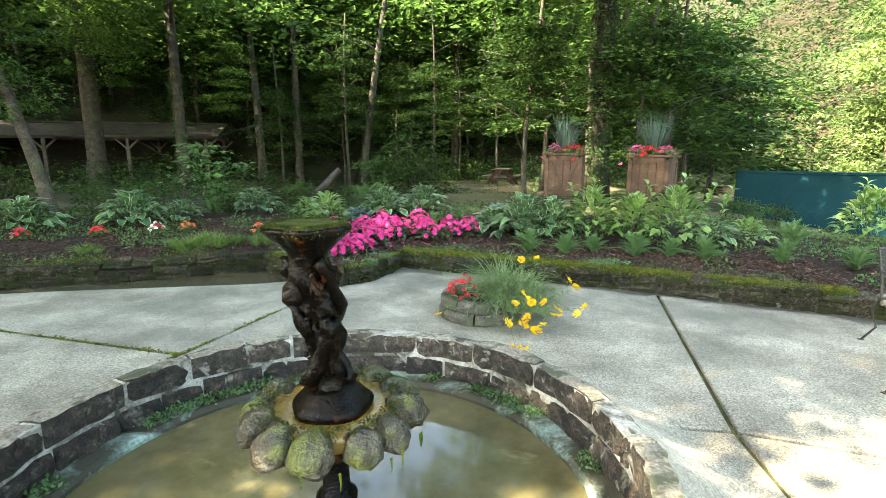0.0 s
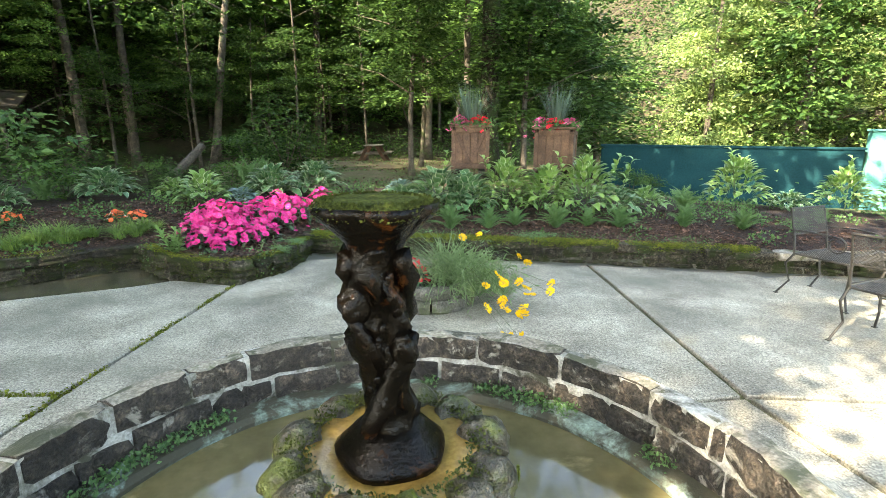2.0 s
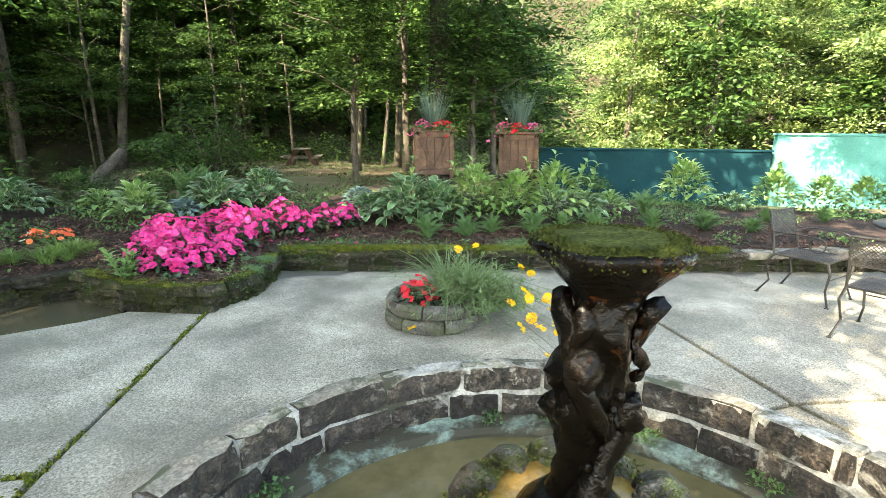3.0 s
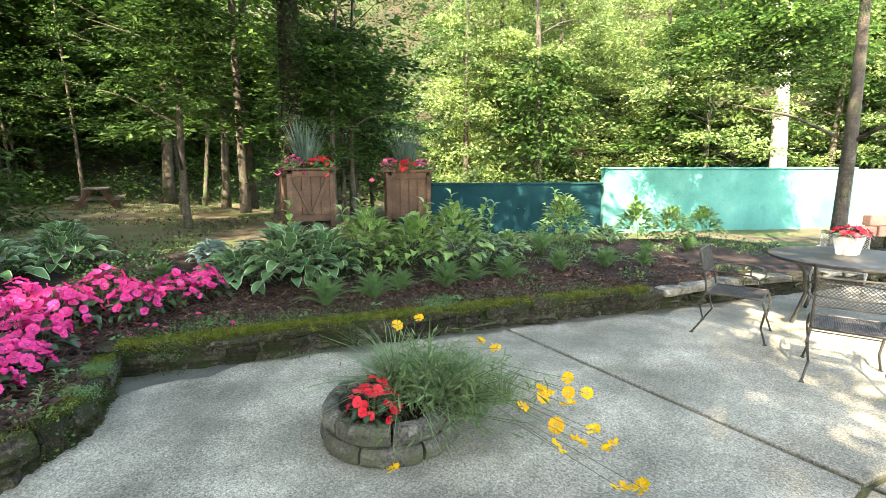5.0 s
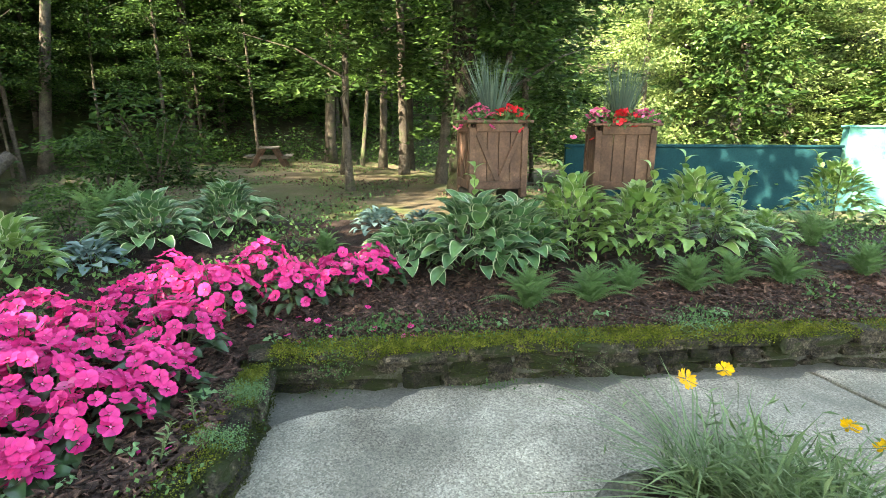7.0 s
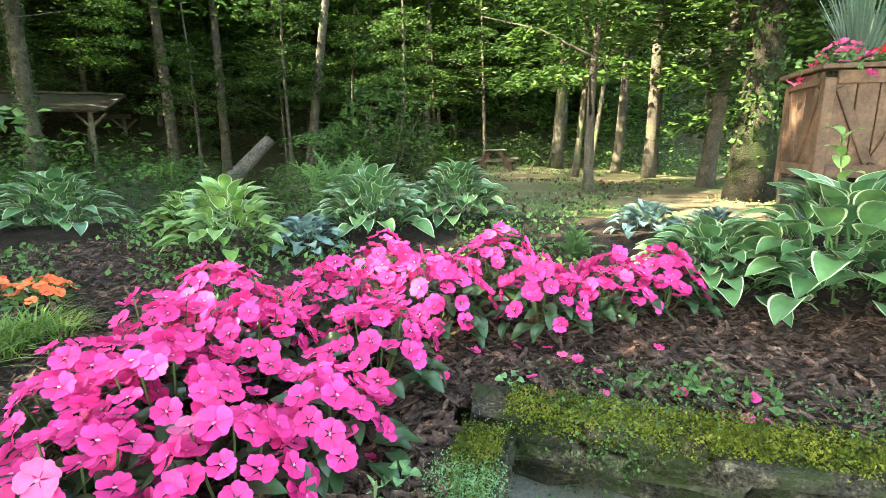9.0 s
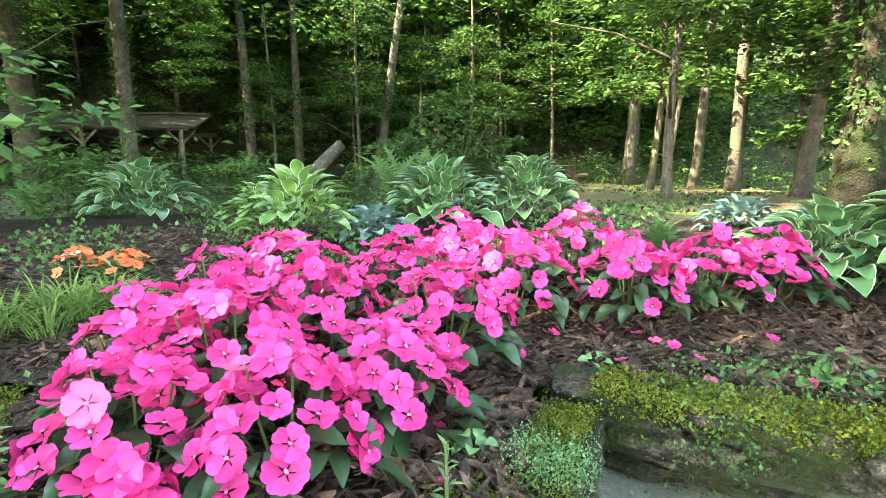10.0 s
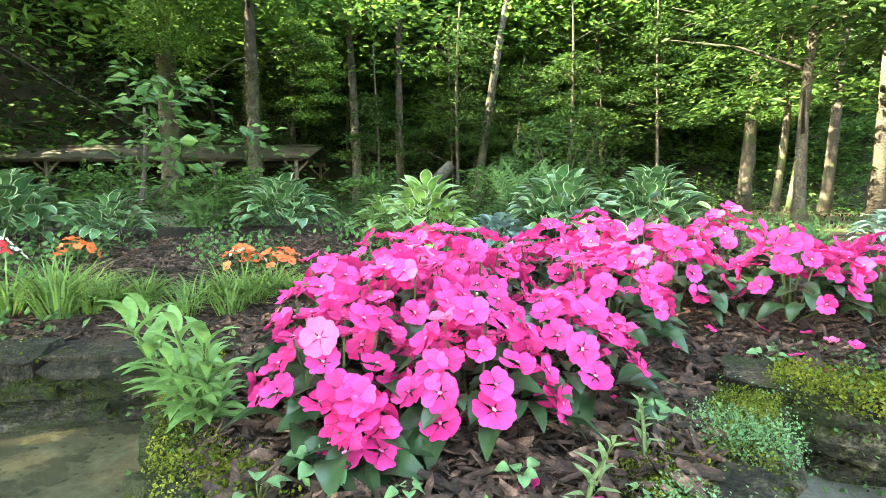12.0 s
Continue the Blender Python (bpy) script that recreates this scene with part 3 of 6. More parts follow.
def dry_wall(name, line, heights, label, seed, short=1.0, mortar=None):
    rng = random.Random(seed)
    total, at = along(line)
    wall = tagged(new(name), label, "stone wall", kind="structure")
    bm = bmesh.new()
    n = max(8, int(total / 0.25))
    prev = None
    for k in range(n + 1):
        p, e = at(total * k / n)
        nrm = Vector((-e.y, e.x))
        a, b = p + nrm * (0.012 if mortar else 0.05), p + nrm * 0.24
        ring = [bm.verts.new((a.x, a.y, -0.3)), bm.verts.new((a.x, a.y, 0.19)), bm.verts.new((b.x, b.y, 0.19)), bm.verts.new((b.x, b.y, -0.3))]
        if prev:
            for i in range(4):
                bm.faces.new((prev[i], ring[i], ring[(i + 1) % 4], prev[(i + 1) % 4]))
        else:
            bm.faces.new(ring)
        prev = ring
    bm.faces.new(prev[::-1])
    part("wall_core", bm, mortar or M_DARKCORE, wall)
    z = -0.06
    for row, h in enumerate(heights):
        s = -rng.uniform(0, 0.2)
        while s < total:
            top = row == len(heights) - 1
            ln = short * (rng.uniform(0.3, 0.62) if top else rng.uniform(0.2, 0.5))
            p, e = at(min(max(s + ln / 2, 0), total))
            nrm = Vector((-e.y, e.x))
            depth = short * rng.uniform(0.17, 0.25) if top else rng.uniform(0.2, 0.26)
            p = p + nrm * (depth / 2 - 0.03 + rng.uniform(-0.025, 0.02) - (0.03 if top else 0))
            m = pose(p.x, p.y, z + h / 2 + rng.uniform(-0.012, 0.012), rng.uniform(-7, 7), rng.uniform(-4, 4), math.degrees(math.atan2(e.y, e.x)) + rng.uniform(-4, 4))
            child("stone", rng.choice(PALE_STONES if top and p.x > 4.4 and rng.random() < 0.6 else WALL_STONES), wall, m @ Matrix.Diagonal((ln * 0.97, depth, h * rng.uniform(0.85, 1.12), 1)))
            s += ln + 0.012
        z += h + 0.004
    return wall


dry_wall("wall_bed_left", LEFT_WALL, (0.10, 0.10, 0.09), "low dark mossy stone wall holding the bed above the water", 3)
dry_wall("wall_bed_point", POINT_WALL, (0.11, 0.09, 0.085), "low curved mossy stone wall round the flower bed", 4, 0.55)
dry_wall("wall_bed_right", RIGHT_WALL, (0.12, 0.10, 0.09), "low mossy stone wall along the patio", 5, 1.0, M_WALLMORTAR)


# ---- pool ----
def ring_block(a0, a1, r0, r1, z0, z1, rng, steps=4, rough=0.012):
    """One curved block of the pool's ring, rough and slightly uneven."""
    bm = bmesh.new()
    rings = []
    for k in range(steps + 1):
        a = radians(a0 + (a1 - a0) * k / steps)
        end = 0.012 if k in (0, steps) else 0.0
        ring = []
        for r, z in ((r0 + end, z0 + 0.01), (r0 + 0.0, (z0 + z1) / 2), (r0 + end + 0.012, z1 - 0.006), ((r0 + r1) / 2, z1), (r1 - end, z1 - 0.01), (r1, z0)):
            rr, zz = r + rng.uniform(-rough, rough), z + rng.uniform(-rough, rough) * 0.5
            ring.append(bm.verts.new((POOL.x + rr * math.cos(a), POOL.y + rr * math.sin(a), zz)))
        rings.append(ring)
    for q0, q1 in zip(rings, rings[1:]):
        for i in range(6):
            bm.faces.new((q0[i], q1[i], q1[(i + 1) % 6], q0[(i + 1) % 6]))
    bm.faces.new(rings[0])
    bm.faces.new(rings[-1][::-1])
    return bm


def ring_mesh(profile, seg=72):
    bm = bmesh.new()
    rings = [[bm.verts.new((POOL.x + r * math.cos(2 * math.pi * k / seg), POOL.y + r * math.sin(2 * math.pi * k / seg), z + 0.004 * noise.noise((k * 0.7, r * 9, z * 9)))) for k in range(seg)] for r, z in profile]
    n = len(rings)
    for i in range(n):
        for k in range(seg):
            bm.faces.new((rings[i][k], rings[i][(k + 1) % seg], rings[(i + 1) % n][(k + 1) % seg], rings[(i + 1) % n][k]))
    return bm


def build_pool():
    rng = random.Random(21)
    pool = tagged(new("pool_wall"), "round fountain pool ringed with dark stone blocks and pale mortar", "fountain pool", kind="structure")
    part("mortar_ring", ring_mesh([(R_IN + 0.010, -0.2), (R_IN + 0.010, RIM_Z - 0.008), (R_OUT - 0.02, RIM_Z - 0.006), (R_OUT - 0.02, -0.2)]), M_MORTAR, pool, "pale mortar between the blocks")
    part("ledge", ring_mesh([(1.29, -0.2), (1.285, 0.06), (1.31, 0.085), (1.40, 0.09), (R_IN + 0.05, 0.10), (R_IN + 0.05, -0.2)]), M_LEDGE, pool, "blue-green mineral-stained concrete ledge")
    a = 4.0
    while a < 364:
        w = rng.uniform(11, 21)
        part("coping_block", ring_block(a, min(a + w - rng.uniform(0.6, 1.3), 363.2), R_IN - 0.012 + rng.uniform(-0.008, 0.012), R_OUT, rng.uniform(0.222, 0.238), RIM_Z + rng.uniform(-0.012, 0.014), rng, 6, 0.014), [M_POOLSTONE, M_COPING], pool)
        a += w
    a = 0.0
    while a < 360:
        w = rng.uniform(8, 18)
        part("block", ring_block(a, min(a + w - rng.uniform(0.4, 1.0), 359.2), R_IN - 0.018 + rng.uniform(-0.012, 0.012), R_IN + 0.10, 0.08, rng.uniform(0.205, 0.222), rng, 4, 0.02), M_POOLSTONE, pool)
        a += w
    # Dark wet sides; the light on the tops is put into a paler colour
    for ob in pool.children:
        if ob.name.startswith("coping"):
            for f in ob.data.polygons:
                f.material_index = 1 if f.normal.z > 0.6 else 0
    bm = bmesh.new()
    bmesh.ops.create_circle(bm, cap_ends=True, segments=64, radius=1.31, matrix=pose(POOL.x, POOL.y, WATER_Z))
    tagged(new("pool_water", from_bm("pool_water", bm, M_WATER)), "still murky olive-brown water in the pool", "water", kind="structure")


build_pool()


# ---- fountain ----
def build_fountain():
    f = thing("fountain", pose(POOL.x, POOL.y, 0), "dark wet garden fountain with mossy shell basin and scalloped bowl", "fountain")
    bm = bmesh.new()
    lathe(bm, [(0.11, -0.1), (0.10, 0.06), (0.066, 0.1), (0.062, 0.30), (0.085, 0.38), (0.17, 0.44)], 20, None, (0.05, 0.1))
    part("pedestal", bm, M_BRONZE, f, "wet dark foot", smooth=True)
    bm = bmesh.new()
    lathe(bm, [(0.12, 0.42), (0.30, 0.455), (0.31, 0.52), (0.295, 0.535), (0.20, 0.525)], 36, None, (0.05, 0.1))
    part("basin", bm, M_OCHRE, f, "ochre water-filled basin", smooth=True)
    rng = random.Random(5)
    for k in range(12):
        a = 360 * k / 12 + rng.uniform(-3, 3)
        bm = bmesh.new()
        bmesh.ops.create_icosphere(bm, subdivisions=3, radius=1.0)
        for v in bm.verts:
            x, y, z = v.co
            n = noise.noise((x * 2 + k * 5, y * 2, z * 2)) * 0.10 + noise.noise((x * 7 + k, y * 7, z * 7)) * 0.035
            v.co = Vector((x * 0.10, y * (0.082 + 0.018 * x), z * 0.078)) * (1 + 2.4 * n)
            v.co.z -= 0.10 * max(0, v.co.x) + 1.4 * max(0, v.co.x) ** 2
        s = rng.uniform(0.92, 1.08)
        part("petal", bm, M_ALGAE, f, m=pose(0.05 + 0.345 * math.cos(radians(a)), 0.1 + 0.345 * math.sin(radians(a)), 0.50 + rng.uniform(-0.008, 0.008), 0, rng.uniform(4, 12), a) @ Matrix.Diagonal((s, s, s, 1)), smooth=True)
    bm = bmesh.new()
    lathe(bm, [(0.185, 0.525), (0.19, 0.55), (0.165, 0.575), (0.15, 0.59), (0.125, 0.62), (0.10, 0.64)], 28, lambda a, z: 1 + 0.03 * math.sin(5 * a), (0.05, 0.1))
    part("plinth", bm, M_BRONZE, f, "glistening wet round plinth", smooth=True)
    # the carved column: one plain mesh of entwined rounded forms
    bm = bmesh.new()
    prof = [(0.115, 0.60), (0.105, 0.68), (0.108, 0.78), (0.125, 0.88), (0.13, 0.96), (0.118, 1.03), (0.115, 1.10), (0.125, 1.17), (0.115, 1.24), (0.12, 1.28)]
    fine = []
    for (r0, z0), (r1, z1) in zip(prof, prof[1:]):
        for j in range(4):
            fine.append((r0 + (r1 - r0) * j / 4, z0 + (z1 - z0) * j / 4))
    fine.append(prof[-1])
    lathe(bm, fine, 40, lambda a, z: 1 + 0.16 * math.cos(2 * (a - 3.2 * z)) + 0.16 * noise.noise((math.cos(a) * 2.2, math.sin(a) * 2.2, z * 7)) + 0.07 * noise.noise((math.cos(a) * 7, math.sin(a) * 7, z * 22)))
    for a0, turn, z0, z1, r, th in ((0.2, 2.6, 0.62, 0.98, 0.115, 0.05), (3.3, 2.6, 0.62, 0.98, 0.115, 0.05), (1.2, -2.2, 0.92, 1.26, 0.13, 0.042), (4.4, -2.2, 0.92, 1.26, 0.13, 0.042), (2.2, 1.4, 1.0, 1.25, 0.12, 0.045)):
        pts = [((r + 0.02 * math.sin(k * 0.9)) * math.cos(a0 + turn * k / 9), (r + 0.02 * math.sin(k * 0.9)) * math.sin(a0 + turn * k / 9), z0 + (z1 - z0) * k / 9) for k in range(10)]
        tube(bm, pts, [th * (0.8 + 0.35 * math.sin(math.pi * k / 9)) for k in range(10)], 10)
    for a, z, r in ((0.6, 1.16, 0.062), (3.6, 1.10, 0.066), (2.3, 0.93, 0.06), (5.3, 0.95, 0.058)):
        bmesh.ops.create_icosphere(bm, subdivisions=3, radius=r, matrix=pose(0.12 * math.cos(a), 0.12 * math.sin(a), z))
    rr = random.Random(9)
    for k in range(18):
        z = rr.uniform(0.72, 1.24)
        a = 4.2 + 2.4 * (z - 0.7) + rr.uniform(-0.5, 0.5)
        bmesh.ops.create_icosphere(bm, subdivisions=2, radius=rr.uniform(0.014, 0.026), matrix=pose(0.135 * math.cos(a), 0.135 * math.sin(a), z))
    for v in bm.verts:
        k = max(0.0, min(1.0, 1 - (v.co.z - 0.6) / 0.65))
        lump = 1 + 0.30 * noise.noise(v.co * 13) + 0.16 * noise.noise(v.co * 34)
        v.co.x, v.co.y = v.co.x * 0.66 * lump + 0.05 * k, v.co.y * 0.66 * lump + 0.1 * k
    part("figure_column", bm, M_BRONZE, f, "dark wet carved column of entwined rounded forms", smooth=True)
    bm = bmesh.new()
    lathe(bm, [(0.066, 1.20), (0.075, 1.25), (0.09, 1.29), (0.13, 1.335), (0.157, 1.362), (0.174, 1.385), (0.171, 1.40), (0.157, 1.40)], 64,
          lambda a, z: 1 + (0.16 * abs(math.cos(2.5 * a + 0.4)) - 0.07) * min(1, max(0, (z - 1.26) / 0.1)) + 0.018 * noise.noise((math.cos(a) * 5, math.sin(a) * 5, z * 20)))
    bowl = part("bowl", bm, M_BRONZE, f, "wet scalloped stone bowl", smooth=True)
    bm = bmesh.new()
    lathe(bm, [(0.150, 1.392), (0.152, 1.402), (0.14, 1.409), (0.08, 1.412), (0.01, 1.412)], 60, lambda a, z: 1 + 0.16 * abs(math.cos(2.5 * a + 0.4)) - 0.07 + 0.05 * noise.noise((math.cos(a) * 3, math.sin(a) * 3, 3)))
    part("moss_top", bm, M_DARKMOSS, bowl, "olive moss over the bowl", smooth=True)
    rng = np.random.default_rng(4)
    a = rng.uniform(0, 2 * np.pi, 2600)
    r = 0.168 * np.sqrt(rng.uniform(0.5, 1.05, 2600)) * (0.93 + 0.16 * np.abs(np.cos(2.5 * a + 0.4)))
    v, fc = patch(np.stack([r * np.cos(a), r * np.sin(a), np.where(r > 0.162, rng.uniform(1.365, 1.405, 2600), 1.406)], 1), 0.009, 0.004, rng)
    child("moss_fringe", mesh_of("moss_fringe", v, fc, M_DARKMOSS), bowl, None, "fringe of moss on the bowl's edge")["kind"] = "stuff"
    a = rng.uniform(0, 2 * np.pi, 1800)
    r = 0.27 + 0.10 * rng.uniform(0, 1, 1800) ** 1.5
    v, fc = patch(np.stack([0.05 + r * np.cos(a), 0.1 + r * np.sin(a), 0.56 - 0.35 * np.maximum(0, r - 0.34)], 1), 0.013, 0.006, rng)
    child("algae", mesh_of("algae", v, fc, M_DARKMOSS), f, None, "strands of green algae")["kind"] = "stuff"
    for k in range(10):
        a = rng.uniform(0, 6.28)
        bm = bmesh.new()
        x, y = 0.05 + 0.44 * math.cos(a), 0.1 + 0.44 * math.sin(a)
        tube(bm, [(x, y, 0.46), (x + 0.003, y, 0.42), (x, y + 0.002, 0.46 - rng.uniform(0.06, 0.11))], [0.006, 0.004, 0.0015], 5)
        part("drip", bm, M_MOSS, f, "hanging strand of algae")


build_fountain()


# ---- painted walls ----
def run_wall(name, a, b, z0, z1, thick, mat, label, cap=None):
    a, b = Vector(a), Vector(b)
    e = (b - a).normalized()
    n = Vector((-e.y, e.x))
    bm = bmesh.new()
    c = (a + b) / 2
    box(bm, c.x, c.y, (z0 + z1) / 2, (b - a).length, thick, z1 - z0, math.degrees(math.atan2(e.y, e.x)), 0.015)
    w = tagged(new(name, from_bm(name, bm, mat)), label, "wall", kind="structure")
    if cap:
        bm = bmesh.new()
        box(bm, c.x, c.y, z1 + 0.03, (b - a).length + 0.05, thick + 0.08, 0.06, math.degrees(math.atan2(e.y, e.x)), 0.01)
        part("wall_cap", bm, cap, w)
    return w


# Same paint: low run in its shaded tone, high run in its sunlit one
run_wall("wall_teal_low", (8.3, 14.25), (13.45, 10.25), -1.0, 1.13, 0.25, M_PAINTSHADED, "low weathered masonry wall, aqua paint in a darkened shaded tone", M_PAINTSHADED)
run_wall("wall_aqua_high", (13.5, 10.2), (20.6, 4.65), -1.0, 1.6, 0.28, M_PAINTSUNLIT, "taller masonry wall, same aqua paint in a brightened sunlit tone", M_PAINTSUNLIT)
run_wall("wall_white_far", (20.7, 4.6), (25.5, 0.8), -1.0, 1.6, 0.28, M_PAINTWHITE, "white painted masonry wall beyond the tree")


# ---- wooden planters ----
def build_planter(loc, rz, size, zb, zt, braces, petals, label):
    p = thing("wooden_planter", pose(loc[0], loc[1], zb, 0, 0, rz), label, "planter", "wooden planters behind the bed")
    h, w = zt - zb, size
    for sx in (-1, 1):
        for sy in (-1, 1):
            bm = bmesh.new()
            box(bm, sx * (w / 2 - 0.03), sy * (w / 2 - 0.03), h / 2 - 0.06, 0.07, 0.07, h + 0.02, 0, 0.006)
            part("corner_post", bm, M_WOOD, p)
    for side in range(4):
        rot = pose(0, 0, 0, 0, 0, 90 * side)
        n = 4
        for k in range(n):
            bm = bmesh.new()
            bw = (w - 0.12) / n
            box(bm, -w / 2 + 0.06 + bw * (k + 0.5), -w / 2 + 0.025, h / 2, bw - 0.006, 0.022, h - 0.08, 0, 0.004)
            part("board", bm, M_WOOD, p, m=rot)
        for z in (0.06, h - 0.05):
            bm = bmesh.new()
            box(bm, 0, -w / 2 + 0.008, z, w - 0.13, 0.03, 0.085, 0, 0.005)
            part("rail", bm, M_WOOD, p, m=rot)
        if braces:
            for s in (-1, 1):
                bm = bmesh.new()
                ln = math.hypot(w * 0.40, h - 0.2)
                box(bm, s * w * 0.19, -w / 2 + 0.007, h / 2, 0.055, 0.024, ln * 0.93, 0, 0.004, 0, s * math.degrees(math.atan2(w * 0.36, h - 0.2)))
                part("brace", bm, M_WOOD, p, m=rot)
    bm = bmesh.new()
    for s in (-1, 1):
        box(bm, s * (w / 2), 0, h + 0.012, 0.09, w + 0.09, 0.03, 0, 0.005)
        box(bm, 0, s * (w / 2), h + 0.0125, w - 0.092, 0.09, 0.03, 0, 0.005)
    part("top_frame", bm, M_WOOD, p)
    bm = bmesh.new()
    box(bm, 0, 0, h - 0.03, w - 0.08, w - 0.08, 0.04)
    part("soil", bm, M_SOIL, p)
    bm = bmesh.new()
    for s in (-1, 1):
        box(bm, s * w * 0.36, 0, -0.16, 0.16, w * 0.8, 0.3, 0, 0.01)
    part("plinth_block", bm, M_DARKCORE, p, "dark support under the box")
    rng = np.random.default_rng(int(loc[0] * 100))
    # tall spiky grass in the middle
    n = 150
    a = rng.uniform(0, 2 * np.pi, n)
    lean = rng.uniform(0.05, 0.5, n)
    verts, faces = [], []
    for i in range(n):
        ln = rng.uniform(0.4, 0.78)
        d = np.array([math.cos(a[i]) * lean[i], math.sin(a[i]) * lean[i], 1.0])
        side = np.array([-math.sin(a[i]), math.cos(a[i]), 0]) * 0.006
        b0 = np.array([math.cos(a[i]) * 0.06, math.sin(a[i]) * 0.06, h])
        base = len(verts)
        for t, k in ((0, 1), (0.5, 0.9), (1, 0.1)):
            c = b0 + d * ln * t + np.array([math.cos(a[i]), math.sin(a[i]), -0.5]) * 0.18 * lean[i] * t * t
            verts += [c - side * k, c + side * k]
        faces += [(base, base + 1, base + 3, base + 2), (base + 2, base + 3, base + 5, base + 4)]
    g = thing("spiky_grass", pose(loc[0], loc[1], zb, 0, 0, rz), "tall blue-green spiky grass growing in a wooden planter", "grass", "grasses in the planters")
    child("blade_mass", mesh_of("blade_mass", verts, faces, M_BLUEGRASS), g)["kind"] = "stuff"
    for k, (px, mat, word) in enumerate(petals):
        c = thing("bedding_flower", pose(loc[0], loc[1], zt, 0, 0, rz) @ pose(px[0] * w, px[1] * w, 0), word, "flower", "flowers in the planters")
        pts = rng.normal(size=(220, 3)) * np.array([0.10, 0.10, 0.035]) + np.array([0, 0, 0.05])
        v, fc = patch(pts, 0.05, 0.01, rng)
        child("foliage", mesh_of("foliage", v, fc, M_HERB), c)
        for q in range(30):
            x, y = rng.normal(size=2) * 0.095
            child("blossom", BLOSSOM[mat], c, pose(x, y, 0.12 + rng.uniform(-0.02, 0.06) - (x * x + y * y) * 3, rng.uniform(-40, 40), rng.uniform(-40, 40), rng.uniform(0, 360)) @ Matrix.Scale(0.95, 4))


def blossom_mesh(name, mat, petals=5, size=0.042, notch=0.07, eye=None, cup=0.010, wide=1.0):
    """A flat open flower: overlapping rounded petals round a small eye."""
    verts, faces, fm = [], [], []
    for k in range(petals):
        a = 2 * math.pi * k / petals
        wd = math.pi / petals * 1.12 * wide
        z = 0.0035 * (k % 2)
        cup_k = cup * (1.4, 0.5, 1.1, 0.7, 0.95)[k % 5]
        outline = [(0.06, 0.0), (0.30, -0.72), (0.52, -0.98), (0.72, -1.02), (0.88, -0.86), (0.97, -0.58), (1.0, -0.30), (1.0 - notch, 0.0),
                   (1.0, 0.30), (0.97, 0.58), (0.88, 0.86), (0.72, 1.02), (0.52, 0.98), (0.30, 0.72)]
        base = len(verts)
        verts.append((0.55 * size * math.cos(a), 0.55 * size * math.sin(a), z + cup_k * 0.35))
        for r, s in outline:
            aa = a + s * wd
            verts.append((r * size * math.cos(aa), r * size * math.sin(aa), z + cup_k * r * r + 0.004 * s * r - 0.007 * s * s * r + 0.0022 * math.sin(5 * s + 2 * k) * r))
        for i in range(len(outline)):
            faces.append((base, base + 1 + i, base + 1 + (i + 1) % len(outline)))
            fm.append(0)
    base = len(verts)
    for k in range(6):
        a = 2 * math.pi * k / 6
        verts.append((0.09 * size * math.cos(a), 0.14 * size * math.sin(a), cup * 0.3 + 0.003))
    verts.append((0, 0, cup * 0.3 + 0.006))
    for k in range(6):
        faces.append((base + 6, base + k, base + (k + 1) % 6))
        fm.append(1)
    return mesh_of(name, verts, faces, [mat, eye or M_EYE], fm, True)


BLOSSOM = {
    "pink": blossom_mesh("pink_blossom", M_PINK), "pale": blossom_mesh("pale_blossom", M_PALEPINK),
    "red": blossom_mesh("red_blossom", M_RED, eye=M_RED), "orange": blossom_mesh("orange_blossom", M_ORANGE, eye=M_ORANGE),
    "white": blossom_mesh("white_blossom", M_WHITEPETAL, eye=M_YELLOW), "violet": blossom_mesh("violet_blossom", M_PALEPINK),
    "yellow": blossom_mesh("yellow_blossom", M_YELLOW, 8, 0.032, 0.2, M_YELLOW, 0.008, 0.95),
}
build_planter((2.16, 8.95), -20, 0.62, 0.95, 1.65, True, [((-0.28, -0.25), "violet", "pale pink flowers in a wooden planter"), ((0.25, -0.28), "red", "red flowers in a wooden planter")], "brown weathered wooden planter box with cross braces")
build_planter((3.45, 8.32), -36, 0.62, 0.93, 1.62, False, [((-0.05, -0.3), "red", "red flowers in a wooden planter"), ((0.32, -0.2), "violet", "pink flowers in a wooden planter"), ((-0.38, -0.1), "violet", "pale pink trailing flowers in a wooden planter")], "brown weathered wooden planter box of upright boards")


# ---- block planter on the patio ----
PLANTER = (0.40, 5.12)


